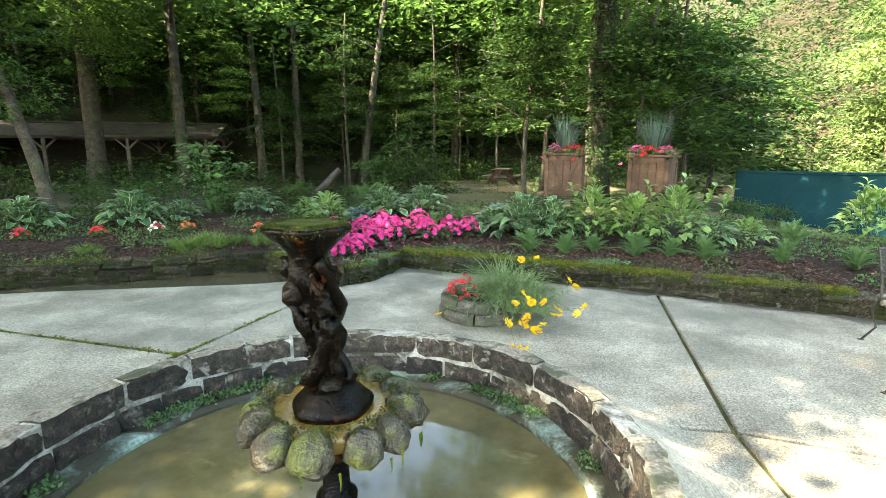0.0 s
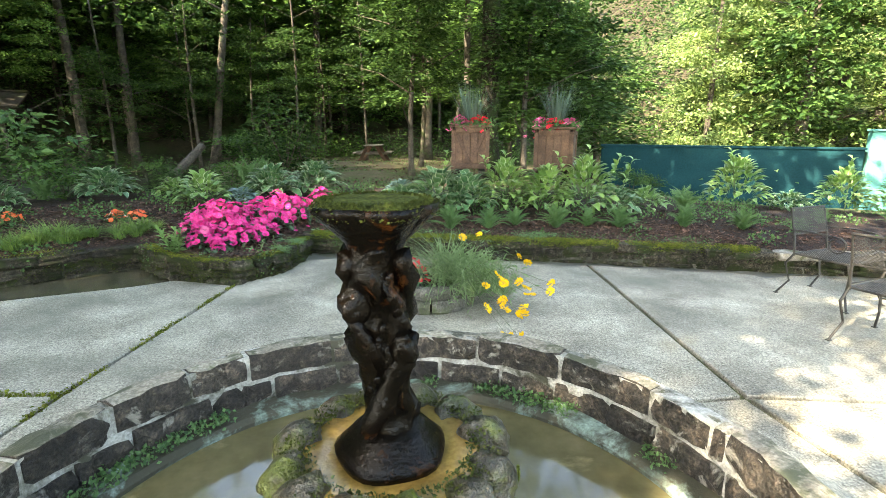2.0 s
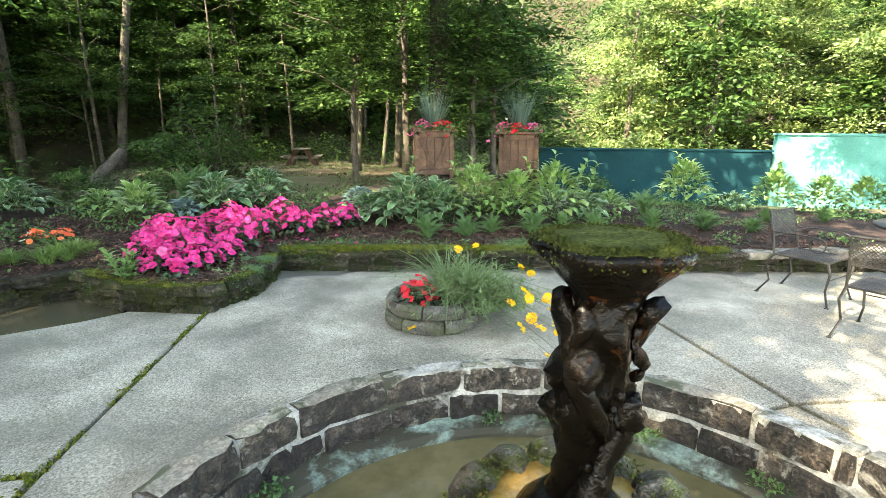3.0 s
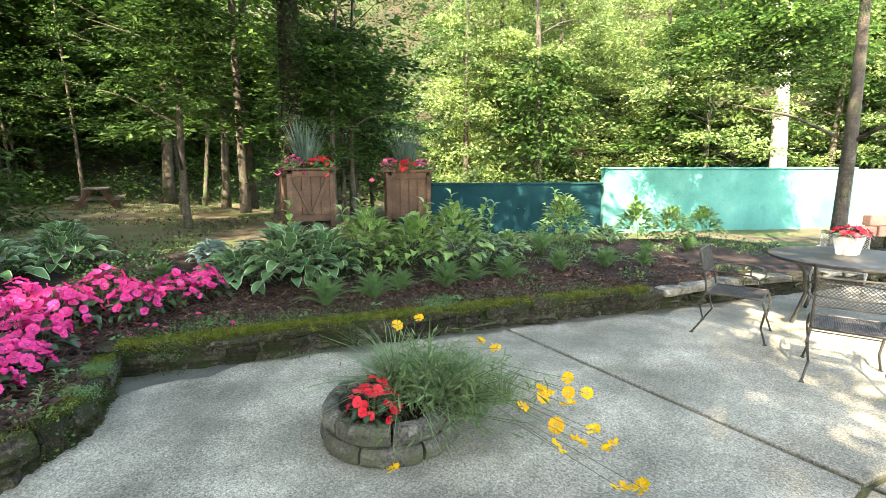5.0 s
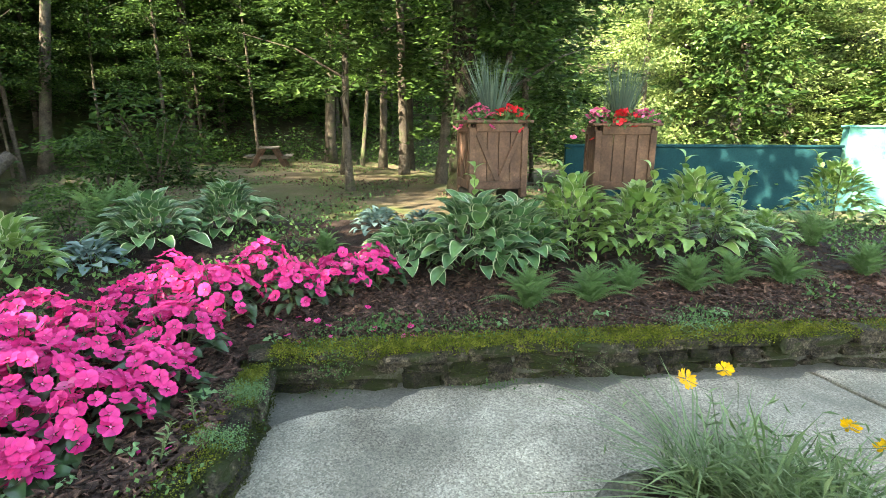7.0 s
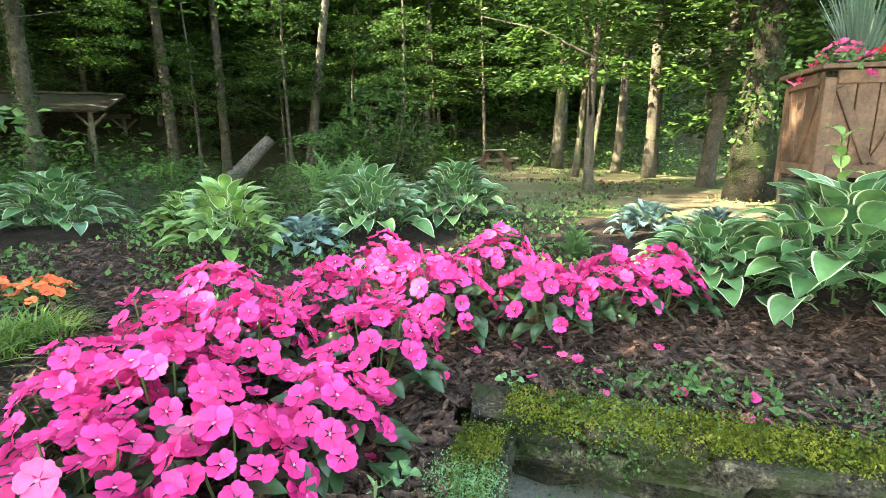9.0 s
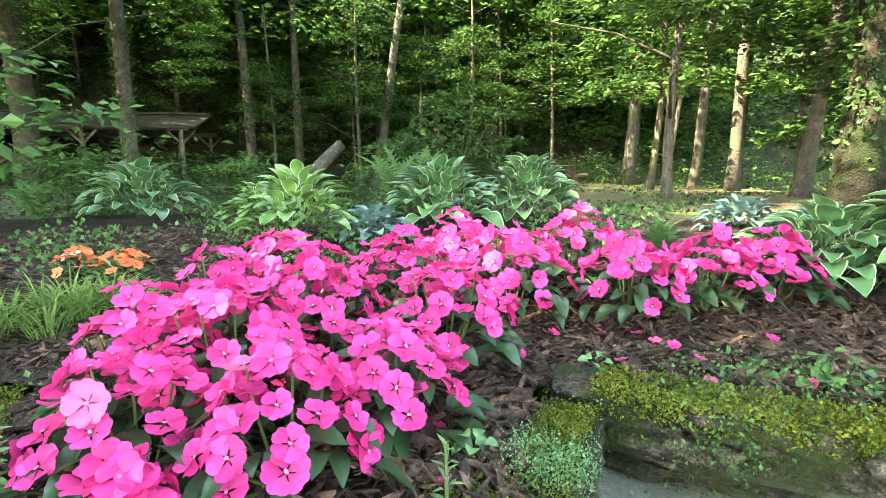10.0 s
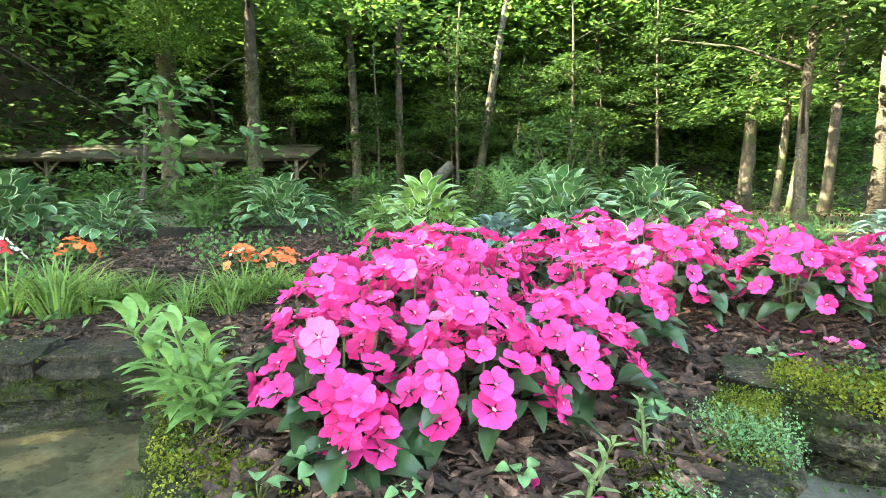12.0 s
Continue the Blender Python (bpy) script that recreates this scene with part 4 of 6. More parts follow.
def build_block_planter():
    rng = random.Random(8)
    p = thing("block_planter", pose(PLANTER[0], PLANTER[1], 0), "low round planter of grey curved stone blocks on the patio", "planter")
    for row in range(2):
        n = 7
        for k in range(n):
            a0, a1 = 360 / n * (k + 0.5 * row) + 1.2, 360 / n * (k + 1 + 0.5 * row) - 1.2
            bm = bmesh.new()
            rings = []
            for j in range(7):
                a = radians(a0 + (a1 - a0) * j / 6)
                e = 0.008 if j in (0, 6) else 0
                z0, z1 = row * 0.122 + 0.002, row * 0.122 + 0.118
                ro, ri = 0.44 - 0.012 * row, 0.33
                rings.append([bm.verts.new(((r + rng.uniform(-0.006, 0.006)) * math.cos(a), (r + rng.uniform(-0.006, 0.006)) * math.sin(a), z + rng.uniform(-0.004, 0.004)))
                              for r, z in ((ro - 0.015 - e, z0), (ro - e, z0 + 0.02), (ro + 0.004 - e, z0 + 0.07), (ro - 0.018 - e, z1 - 0.008), (ro - 0.05, z1 - e), (ri + 0.02, z1 - e), (ri, z1 - 0.02), (ri, z0))])
            for q0, q1 in zip(rings, rings[1:]):
                for i in range(8):
                    bm.faces.new((q0[i], q1[i], q1[(i + 1) % 8], q0[(i + 1) % 8]))
            bm.faces.new(rings[0])
            bm.faces.new(rings[-1][::-1])
            part("block", bm, M_PLANTERSTONE, p, smooth=False)
    bm = bmesh.new()
    lathe(bm, [(0.35, 0.002), (0.35, 0.17), (0.2, 0.19), (0.02, 0.195)], 24)
    part("soil", bm, M_SOIL, p)


build_block_planter()


def leafy(mat, n, size, spread, rng, name="foliage"):
    pts = rng.normal(size=(n, 3)) * np.array(spread)
    pts[:, 2] = np.abs(pts[:, 2])
    ln = size * rng.uniform(0.7, 1.3, n)
    out = pts * np.array([1, 1, 0.2]) + rng.normal(size=(n, 3)) * 0.03
    v, f = leaf_cards(pts, out + np.array([0, 0, -0.01]), np.array([0, 0, 1.0]) + rng.normal(size=(n, 3)) * 0.4, ln, ln * 0.5, 0.06)
    return mesh_of(name, v, f, mat, None, True)


def flower_clump(name, x, y, z, radius, height, count, kinds, leaf_mat, label, category, group, seed, leaf_size=0.09, scale=1.0, tilt=25):
    rng = np.random.default_rng(seed)
    c = thing(name, pose(x, y, z), label, category, group)
    if leaf_mat == M_IMPLEAF:
        for k in range(int(24 + 560 * radius * radius)):
            a, r = rng.uniform(0, 360), radius * rng.uniform(0.25, 1.0)
            z = height * (0.75 - 0.5 * r / radius) * rng.uniform(0.5, 1.0)
            child("leaf", IMP_LEAVES[k % 3], c, pose(0, 0, 0, 0, 0, a) @ pose(r * 0.9, 0, z, rng.uniform(-25, 25), rng.uniform(-28, 18), rng.uniform(-50, 50)) @ Matrix.Scale(leaf_size * rng.uniform(0.8, 1.25) / 0.1, 4))
    else:
        child("foliage", leafy(leaf_mat, int(40 + 1900 * radius * radius), leaf_size, (radius * 0.5, radius * 0.5, height * 0.33), rng), c)
    verts_bm = bmesh.new()
    for k in range(count):
        r = radius * math.sqrt((k + rng.uniform(0, 1)) / count)
        a = k * 2.39996 + rng.uniform(-0.3, 0.3)
        px, py = r * math.cos(a), r * math.sin(a)
        pz = height * (1 - 0.62 * (r / radius) ** 2) + rng.uniform(-0.08, 0.05) * height * 2
        t = min(1.0, r / radius)
        rx = tilt * t + rng.normal() * 21
        s = scale * rng.uniform(0.82, 1.15)
        child("blossom", BLOSSOM[kinds[int(rng.integers(len(kinds)))]], c,
              Matrix.Translation((px, py, pz)) @ Matrix.Rotation(a, 4, "Z") @ Matrix.Rotation(radians(rx + 18), 4, "Y") @ Matrix.Rotation(rng.uniform(0, 6.28), 4, "Z") @ Matrix.Scale(s, 4))
        if k % 4 == 0:
            tube(verts_bm, [(px * 0.3, py * 0.3, 0), (px * 0.8, py * 0.8, pz * 0.6), (px, py, pz - 0.004)], [0.005, 0.004, 0.003], 4, False)
    part("stem_mass", verts_bm, M_STEM, c)["kind"] = "stuff"
    return c


def oval_leaf(seed, mat, length, width, stalk=True):
    """A pointed oval leaf folded along its rib, tip turned down."""
    verts, faces = [], []
    nl = 7
    for i in range(nl + 1):
        t = i / nl
        w = width * 0.5 * math.sin(math.pi * (0.04 + 0.955 * t)) ** 0.8
        z = 0.12 * length * math.sin(math.pi * t) - 0.25 * length * t * t
        for s in (-1, -0.5, 0, 0.5, 1):
            verts.append((length * t, s * w, z + 0.35 * w * abs(s) + 0.03 * length * math.sin(11 * t + seed) * s * s))
    for i in range(nl):
        for j in range(4):
            faces.append((i * 5 + j, i * 5 + j + 1, i * 5 + j + 6, i * 5 + j + 5))
    return mesh_of("leaf", verts, faces, mat, None, True)


IMP_LEAVES = [oval_leaf(k, M_IMPLEAF, 0.115, 0.06) for k in range(3)]
LANCE_LEAVES = [oval_leaf(k + 5, M_LANCE, 0.12, 0.037) for k in range(3)]
GREY_LEAVES = [oval_leaf(k + 9, M_GREYHERB, 0.12, 0.03) for k in range(2)]


# ---- pink flowers ----
PINKS = ["pink"] * 40 + ["pale"]
PINK_SPOTS = [(-1.66, 6.68, 0.22, 0.06, 0.20), (-1.80, 6.90, 0.24, 0.21, 0.32), (-1.45, 6.92, 0.24, 0.22, 0.30), (-1.97, 7.24, 0.26, 0.20, 0.32), (-1.70, 7.20, 0.26, 0.26, 0.34),
              (-1.22, 7.12, 0.24, 0.20, 0.28), (-1.90, 7.62, 0.28, 0.22, 0.34), (-1.55, 7.58, 0.28, 0.26, 0.34), (-1.08, 7.55, 0.28, 0.24, 0.32), (-1.80, 8.02, 0.30, 0.26, 0.34),
              (-1.28, 7.98, 0.30, 0.26, 0.34), (-0.78, 8.05, 0.32, 0.26, 0.34), (-1.02, 8.42, 0.34, 0.24, 0.34), (-0.42, 8.42, 0.36, 0.24, 0.34), (-0.28, 7.98, 0.33, 0.22, 0.30),
              (0.10, 8.05, 0.34, 0.22, 0.30), (0.42, 8.12, 0.34, 0.21, 0.30)]
for i, (x, y, z, r, h) in enumerate(PINK_SPOTS):
    flower_clump("impatiens", x, y, z - 0.02, r + 0.01, h * (1.12 if y > 7.1 else 1.0), int(20 + 450 * r * r), PINKS, M_IMPLEAF, "bright pink impatiens in full bloom in the mulch bed", "flowering plant", "pink impatiens", 100 + i, 0.10, 1.05)
flower_clump("impatiens", PLANTER[0] - 0.2, PLANTER[1] - 0.08, 0.17, 0.17, 0.25, 30, ["red"], M_IMPLEAF, "scarlet impatiens blooming in the round block planter", "flowering plant", "", 77, 0.075, 0.8)
for i, (x, y, kinds) in enumerate([(-5.6, 8.03, ["red"]), (-4.8, 8.3, ["red", "white"]), (-4.4, 8.5, ["orange"]), (-3.2, 8.6, ["orange", "orange", "white"]), (-2.95, 8.62, ["orange"]), (-6.6, 7.7, ["pale", "red"])]):
    flower_clump("begonia", x, y, bed_z(x, y), 0.14, 0.17, 18, kinds, M_HERB, "small red and orange bedding flowers in the mulch", "flowering plant", "small bedding flowers", 200 + i, 0.06, 0.8)


# ---- hostas ----
def hosta_leaf(seed, mats, length=0.3, width=0.2, margin=True):
    """A pointed ribbed leaf on its stalk, arching over, with a paler margin strip."""
    rng = random.Random(seed)
    verts, faces, fm = [], [], []
    nl = 8
    for i in range(nl + 1):
        t = i / nl
        w = width * 0.5 * (math.sin(math.pi * min(1, t * 0.98 + 0.03)) ** 0.62) * (1.15 - 0.45 * t)
        if i == nl:
            w = 0.002
        x = length * t
        z = 0.12 * length * math.sin(math.pi * t) - 0.26 * length * t * t
        for j, s in enumerate((-1, -0.86, -0.4, 0, 0.4, 0.86, 1)):
            ripple = 0.022 * length * math.sin(9 * t + s * 2 + seed) * abs(s)
            verts.append((x, s * w, z + 0.30 * w * abs(s) + ripple))
    for i in range(nl):
        for j in range(6):
            faces.append((i * 7 + j, i * 7 + j + 1, (i + 1) * 7 + j + 1, (i + 1) * 7 + j))
            fm.append(1 if margin and j in (0, 5) else 0)
    base = len(verts)
    for x, y, z in ((-0.30, 0.006, -0.16), (-0.30, -0.006, -0.16), (-0.15, 0.006, -0.05), (-0.15, -0.006, -0.05), (0.01, 0.008, 0.002), (0.01, -0.008, 0.002)):
        verts.append((x * length * 3.0 * 0.5, y, z * length * 3.0 * 0.5))
    faces += [(base, base + 1, base + 3, base + 2), (base + 2, base + 3, base + 5, base + 4)]
    fm += [0, 0]
    return mesh_of("hosta_leaf", verts, faces, mats, fm, True)


HOSTA_KINDS = {
    "cream": [hosta_leaf(k, [M_HOSTA, M_HOSTAEDGE]) for k in (1, 2, 3)],
    "green": [hosta_leaf(k, [M_HOSTALIME, M_HOSTAEDGE], 0.3, 0.185, k == 4) for k in (4, 5, 10)],
    "blue": [hosta_leaf(k, [M_HOSTABLUE, M_HOSTAEDGE], 0.28, 0.2, False) for k in (6, 7)],
    "broad": [hosta_leaf(k, [M_HOSTALIME, M_HOSTAEDGE], 0.3, 0.21, k == 8) for k in (8, 9)],
}
HOSTA_WORDS = {"cream": "large hosta with green leaves edged in cream", "green": "upright hosta with narrow bright green cream-edged leaves", "blue": "low hosta with blue-green leaves", "broad": "hosta with broad light green leaves"}


def hosta(x, y, size, kind, count, seed, upright=0.0):
    rng = random.Random(seed)
    h = thing("hosta", pose(x, y, bed_z(x, y) - 0.02, 0, 0, rng.uniform(0, 360)), HOSTA_WORDS[kind], "hosta", "hostas in the bed")
    upright = min(upright, 0.55)
    count = int(count * (3.4 if kind == "green" else 2.4))
    for k in range(count):
        t = math.sqrt((k + 0.5) / count)
        a = k * 137.5 + rng.uniform(-15, 15)
        r = size * 0.44 * t * rng.uniform(0.82, 1.08)
        z = size * (0.43 + upright * 0.72 - (0.30 + 0.60 * upright) * t * t) + rng.uniform(-0.05, 0.05) * size
        pitch = -(52 + 38 * upright) * (1 - t ** 1.8) + 2 * t + rng.uniform(-12, 12)
        s = size * rng.uniform(0.6, 0.95) / (1.2 if kind == 'green' else 0.95) * (0.70 + 0.28 * t)
        child("leaf", rng.choice(HOSTA_KINDS[kind]), h, pose(0, 0, 0, 0, 0, a) @ pose(r, 0, z, rng.uniform(-16, 16), pitch, rng.uniform(-12, 12)) @ Matrix.Scale(s, 4))


def scape(x, y, lean, height, seed):
    """A tall leafy hosta flower stalk: a bare stem with a few pale pointed leaves up it."""
    rng = random.Random(seed)
    p = thing("hosta_stalk", pose(x, y, bed_z(x, y)), "tall leafy pale green flower stalk of a hosta", "hosta stalk", "hosta flower stalks")
    a = radians(lean)
    tip = Vector((math.cos(a) * 0.35 * height, math.sin(a) * 0.35 * height, height))
    bm = bmesh.new()
    tube(bm, [(0, 0, 0), tuple(tip * 0.5 + Vector((0, 0, 0.06 * height))), tuple(tip)], [0.007, 0.006, 0.003], 6)
    part("stem", bm, M_STEM, p)
    for k in range(7):
        t = 0.5 + 0.5 * k / 6
        q = tip * t + Vector((0, 0, 0.06 * height * 4 * t * (1 - t)))
        child("leaf", rng.choice(HOSTA_KINDS["green"][1:]), p, Matrix.Translation(q) @ pose(0, 0, 0, 0, -rng.uniform(25, 60), 137.5 * k + rng.uniform(-20, 20)) @ Matrix.Scale(0.55 - 0.25 * (t - 0.5), 4))


for i, (x, y, lean, h) in enumerate([(3.5, 7.35, 60, 0.95), (3.6, 7.25, -20, 0.85), (3.35, 7.45, 150, 0.85), (3.9, 7.2, 10, 0.8), (2.4, 7.85, 80, 0.85), (2.3, 7.9, 170, 0.8), (1.4, 8.1, 60, 0.9), (6.4, 7.35, 80, 0.9), (6.3, 7.3, 200, 0.85), (8.0, 6.7, 40, 0.85)]):
    scape(x, y, lean, h, 350 + i)
for i, (x, y, s, k, n, u) in enumerate([
        (1.35, 8.05, 0.95, "cream", 52, 0.3), (0.85, 8.35, 0.8, "cream", 40, 0.0), (1.75, 7.95, 0.85, "cream", 40, 0.3), (2.35, 7.85, 0.88, "green", 46, 0.6), (2.9, 7.55, 0.85, "green", 44, 0.5),
        (3.45, 7.35, 0.92, "green", 48, 0.8), (3.9, 7.2, 0.7, "cream", 34, 0.1), (4.4, 7.15, 0.6, "green", 30, 0.2), (6.35, 7.35, 0.9, "green", 48, 0.8), (7.0, 6.9, 0.6, "cream", 34, 0.0),
        (7.9, 6.7, 0.8, "green", 44, 0.5), (8.6, 6.3, 0.75, "green", 40, 0.5), (9.2, 5.9, 0.75, "green", 40, 0.5), (1.05, 9.55, 0.55, "blue", 34, 0.0), (1.5, 9.3, 0.5, "blue", 28, 0.0),
        (-1.17, 9.95, 0.85, "cream", 46, 0.2), (-0.4, 10.3, 0.85, "cream", 46, 0.2), (-2.2, 9.45, 0.75, "broad", 36, 0.3), (-1.65, 9.5, 0.55, "blue", 30, 0.0), (-3.75, 10.1, 0.85, "cream", 46, 0.1),
        (-5.5, 8.85, 1.0, "cream", 50, 0.1), (-4.85, 9.25, 0.6, "cream", 34, 0.2), (-7.0, 8.3, 1.0, "cream", 46, 0.0), (-8.8, 8.2, 0.9, "cream", 44, 0.0), (-2.75, 10.2, 0.6, "broad", 30, 0.1)]):
    hosta(x, y, s, k, n, 300 + i, u)


# ---- ferns, grasses and herbs ----
def frond_mesh(seed, length=0.42, pairs=19, wide=0.24):
    """One frond: a thin arched rib with a toothed leaflet growing from every joint on both sides."""
    rng = random.Random(seed)
    verts, faces = [], []

    def rib(t):
        return length * t, 0.28 * length * math.sin(2.2 * t) - 0.25 * length * t * t
    for k in range(2 * pairs + 1):
        x, z = rib(k / (2 * pairs))
        verts += [(x, -0.0022, z), (x, 0.0022, z)]
    for k in range(2 * pairs):
        faces.append((2 * k, 2 * k + 2, 2 * k + 3, 2 * k + 1))
    for k in range(pairs):
        t = (k + 0.5) / pairs
        w = wide * length * math.sin(math.pi * (0.16 + 0.83 * t)) ** 0.8 * rng.uniform(0.85, 1.1)
        x, z = rib(t)
        step = length / (2 * pairs)
        for s in (0, 1):
            g = 1 if s else -1
            a, b = 4 * k + s, 4 * k + 2 + s
            base = len(verts)
            sag = rng.uniform(0.05, 0.3)
            for q, half in ((0.3, 0.62), (0.4, 0.28), (0.62, 0.48), (0.7, 0.18)):
                for e in (-1, 1):
                    verts.append((x + 0.35 * w * q + e * half * step, g * w * q, z - sag * w * q * q + 0.03 * w * e))
            verts.append((x + 0.35 * w, g * w, z - sag * w))
            chain = [(a, b)] + [(base + 2 * n, base + 2 * n + 1) for n in range(4)]
            for (p0, p1), (q0, q1) in zip(chain, chain[1:]):
                faces.append((p0, p1, q1, q0))
            faces.append((chain[-1][0], chain[-1][1], base + 8))
    return mesh_of("frond", verts, faces, M_FERN)


FRONDS = [frond_mesh(k, 0.5) for k in range(4)]
SPRIGS = [frond_mesh(k + 7, 0.5, 22, 0.17) for k in range(4)]


def fern(x, y, size, count, seed, up=38):
    """A spreading fern, or where it is low (up under 50) a bushy tuft of narrow feathery sprigs."""
    rng = random.Random(seed)
    bushy = up < 50
    f = thing("fern", pose(x, y, bed_z(x, y)), "low bushy feathery green plant in the mulch" if bushy else "soft green fern growing in the mulch", "fern", "ferns along the bed")
    for k in range(int(count * (3.6 if bushy else 1.5))):
        lift = rng.uniform(12, 78) if bushy else rng.uniform(up - 20, up + 22)
        child("frond", rng.choice(SPRIGS if bushy else FRONDS), f, pose(0, 0, 0, 0, -lift, k * 137.5 + rng.uniform(-20, 20)) @ Matrix.Scale(size * rng.uniform(0.75, 1.1) * (0.85 if bushy else 1.0), 4))


for i, (x, y, s, n, up) in enumerate([(1.25, 7.15, 0.85, 16, 40), (1.75, 7.0, 0.8, 16, 40), (2.15, 7.0, 0.7, 14, 40), (2.65, 6.75, 0.85, 16, 40), (3.1, 6.7, 0.7, 14, 40), (3.45, 6.45, 0.8, 16, 40), (4.3, 6.2, 0.75, 16, 45),
                                      (5.0, 5.9, 0.8, 16, 45), (5.6, 5.6, 0.6, 14, 45), (-1.6, 10.4, 1.25, 9, 75), (-1.35, 10.5, 1.2, 8, 75), (4.9, 6.9, 0.9, 12, 60), (-0.2, 9.4, 0.6, 12, 40), (-4.6, 10.0, 0.8, 14, 50), (0.3, 9.1, 0.6, 12, 30), (7.4, 5.6, 0.7, 14, 40), (6.4, 5.9, 0.6, 12, 40)]):
    fern(x, y, s, n, 400 + i, up)


def blades(n, length, spread, rng, width=0.006, curl=0.5):
    verts, faces = [], []
    for i in range(n):
        a, r = rng.uniform(0, 6.28), spread * math.sqrt(rng.uniform(0, 1))
        dx, dy = math.cos(a), math.sin(a)
        b = np.array([r * dx * 0.5, r * dy * 0.5, 0])
        ln, c = length * rng.uniform(0.6, 1.2), curl * rng.uniform(0.3, 1.2)
        side = np.array([-dy, dx, 0]) * width
        k0 = len(verts)
        for t, k in ((0, 1), (0.4, 1), (0.75, 0.8), (1, 0.1)):
            p = b + np.array([dx * c * t * t * ln, dy * c * t * t * ln, ln * (t - 0.42 * c * t * t)])
            verts += [p - side * k, p + side * k]
        for q in range(3):
            faces.append((k0 + 2 * q, k0 + 2 * q + 1, k0 + 2 * q + 3, k0 + 2 * q + 2))
    return verts, faces


for i, (x, y, s) in enumerate([(-3.65, 7.65, 0.34), (-3.95, 7.5, 0.3), (-2.9, 7.95, 0.3), (-3.3, 7.75, 0.25), (-2.75, 8.15, 0.24), (-5.2, 7.1, 0.2)]):
    g = thing("grass_clump", pose(x, y, bed_z(x, y)), "tuft of fine bright green grass at the bed's edge", "grass", "grass tufts")
    tr = np.random.default_rng(500 + i)
    for k in range(6):
        tuft = child("tuft", mesh_of("tuft", *blades(55, s * tr.uniform(0.6, 1.0), s * 0.45, tr, 0.0038, 1.3), M_GRASS), g, pose(*(tr.normal(size=2) * s * 0.42), 0))
        tuft["kind"] = "stuff"


def lance_plant(x, y, z, size, stems, seed, label, mat=M_HERB):
    """Upright stems clothed in long narrow leaves."""
    rng = np.random.default_rng(seed)
    p = thing("leafy_plant", pose(x, y, z), label, "plant")
    bm = bmesh.new()
    c, al, ln = [], [], []
    for s in range(stems):
        a = rng.uniform(0, 6.28)
        tip = np.array([math.cos(a) * 0.45, math.sin(a) * 0.45, 1.0]) * size * rng.uniform(0.6, 1.05)
        tube(bm, [(0, 0, 0), tuple(tip * 0.5 + np.array([0, 0, 0.03])), tuple(tip)], [0.006, 0.005, 0.003], 5, False)
        for k in range(16):
            t = 0.2 + 0.8 * k / 15
            b = k * 2.4 + rng.uniform(0, 0.6)
            q = tip * t
            kind = LANCE_LEAVES if mat == M_LANCE else GREY_LEAVES
            child("leaf", kind[k % 2], p, pose(q[0], q[1], q[2], 0, 0, math.degrees(b)) @ pose(0, 0, 0, 0, -20 - 35 * t, 0) @ Matrix.Scale(size * (3.2 if stems > 1 else 2.1) * rng.uniform(0.7, 1.15) * (1.1 - 0.4 * t), 4))
    part("stem_mass", bm, M_STEM, p)["kind"] = "stuff"


lance_plant(-2.12, 6.78, 0.17, 0.34, 8, 1, "light green lance-leaved plant at the tip of the bed wall", M_LANCE)
lance_plant(-1.06, 6.78, 0.2, 0.2, 1, 2, "single pale woolly seedling stem in the mulch", M_GREYHERB)
lance_plant(-1.22, 6.56, 0.2, 0.24, 1, 3, "pale silvery seedling stem among the bark chips", M_GREYHERB)


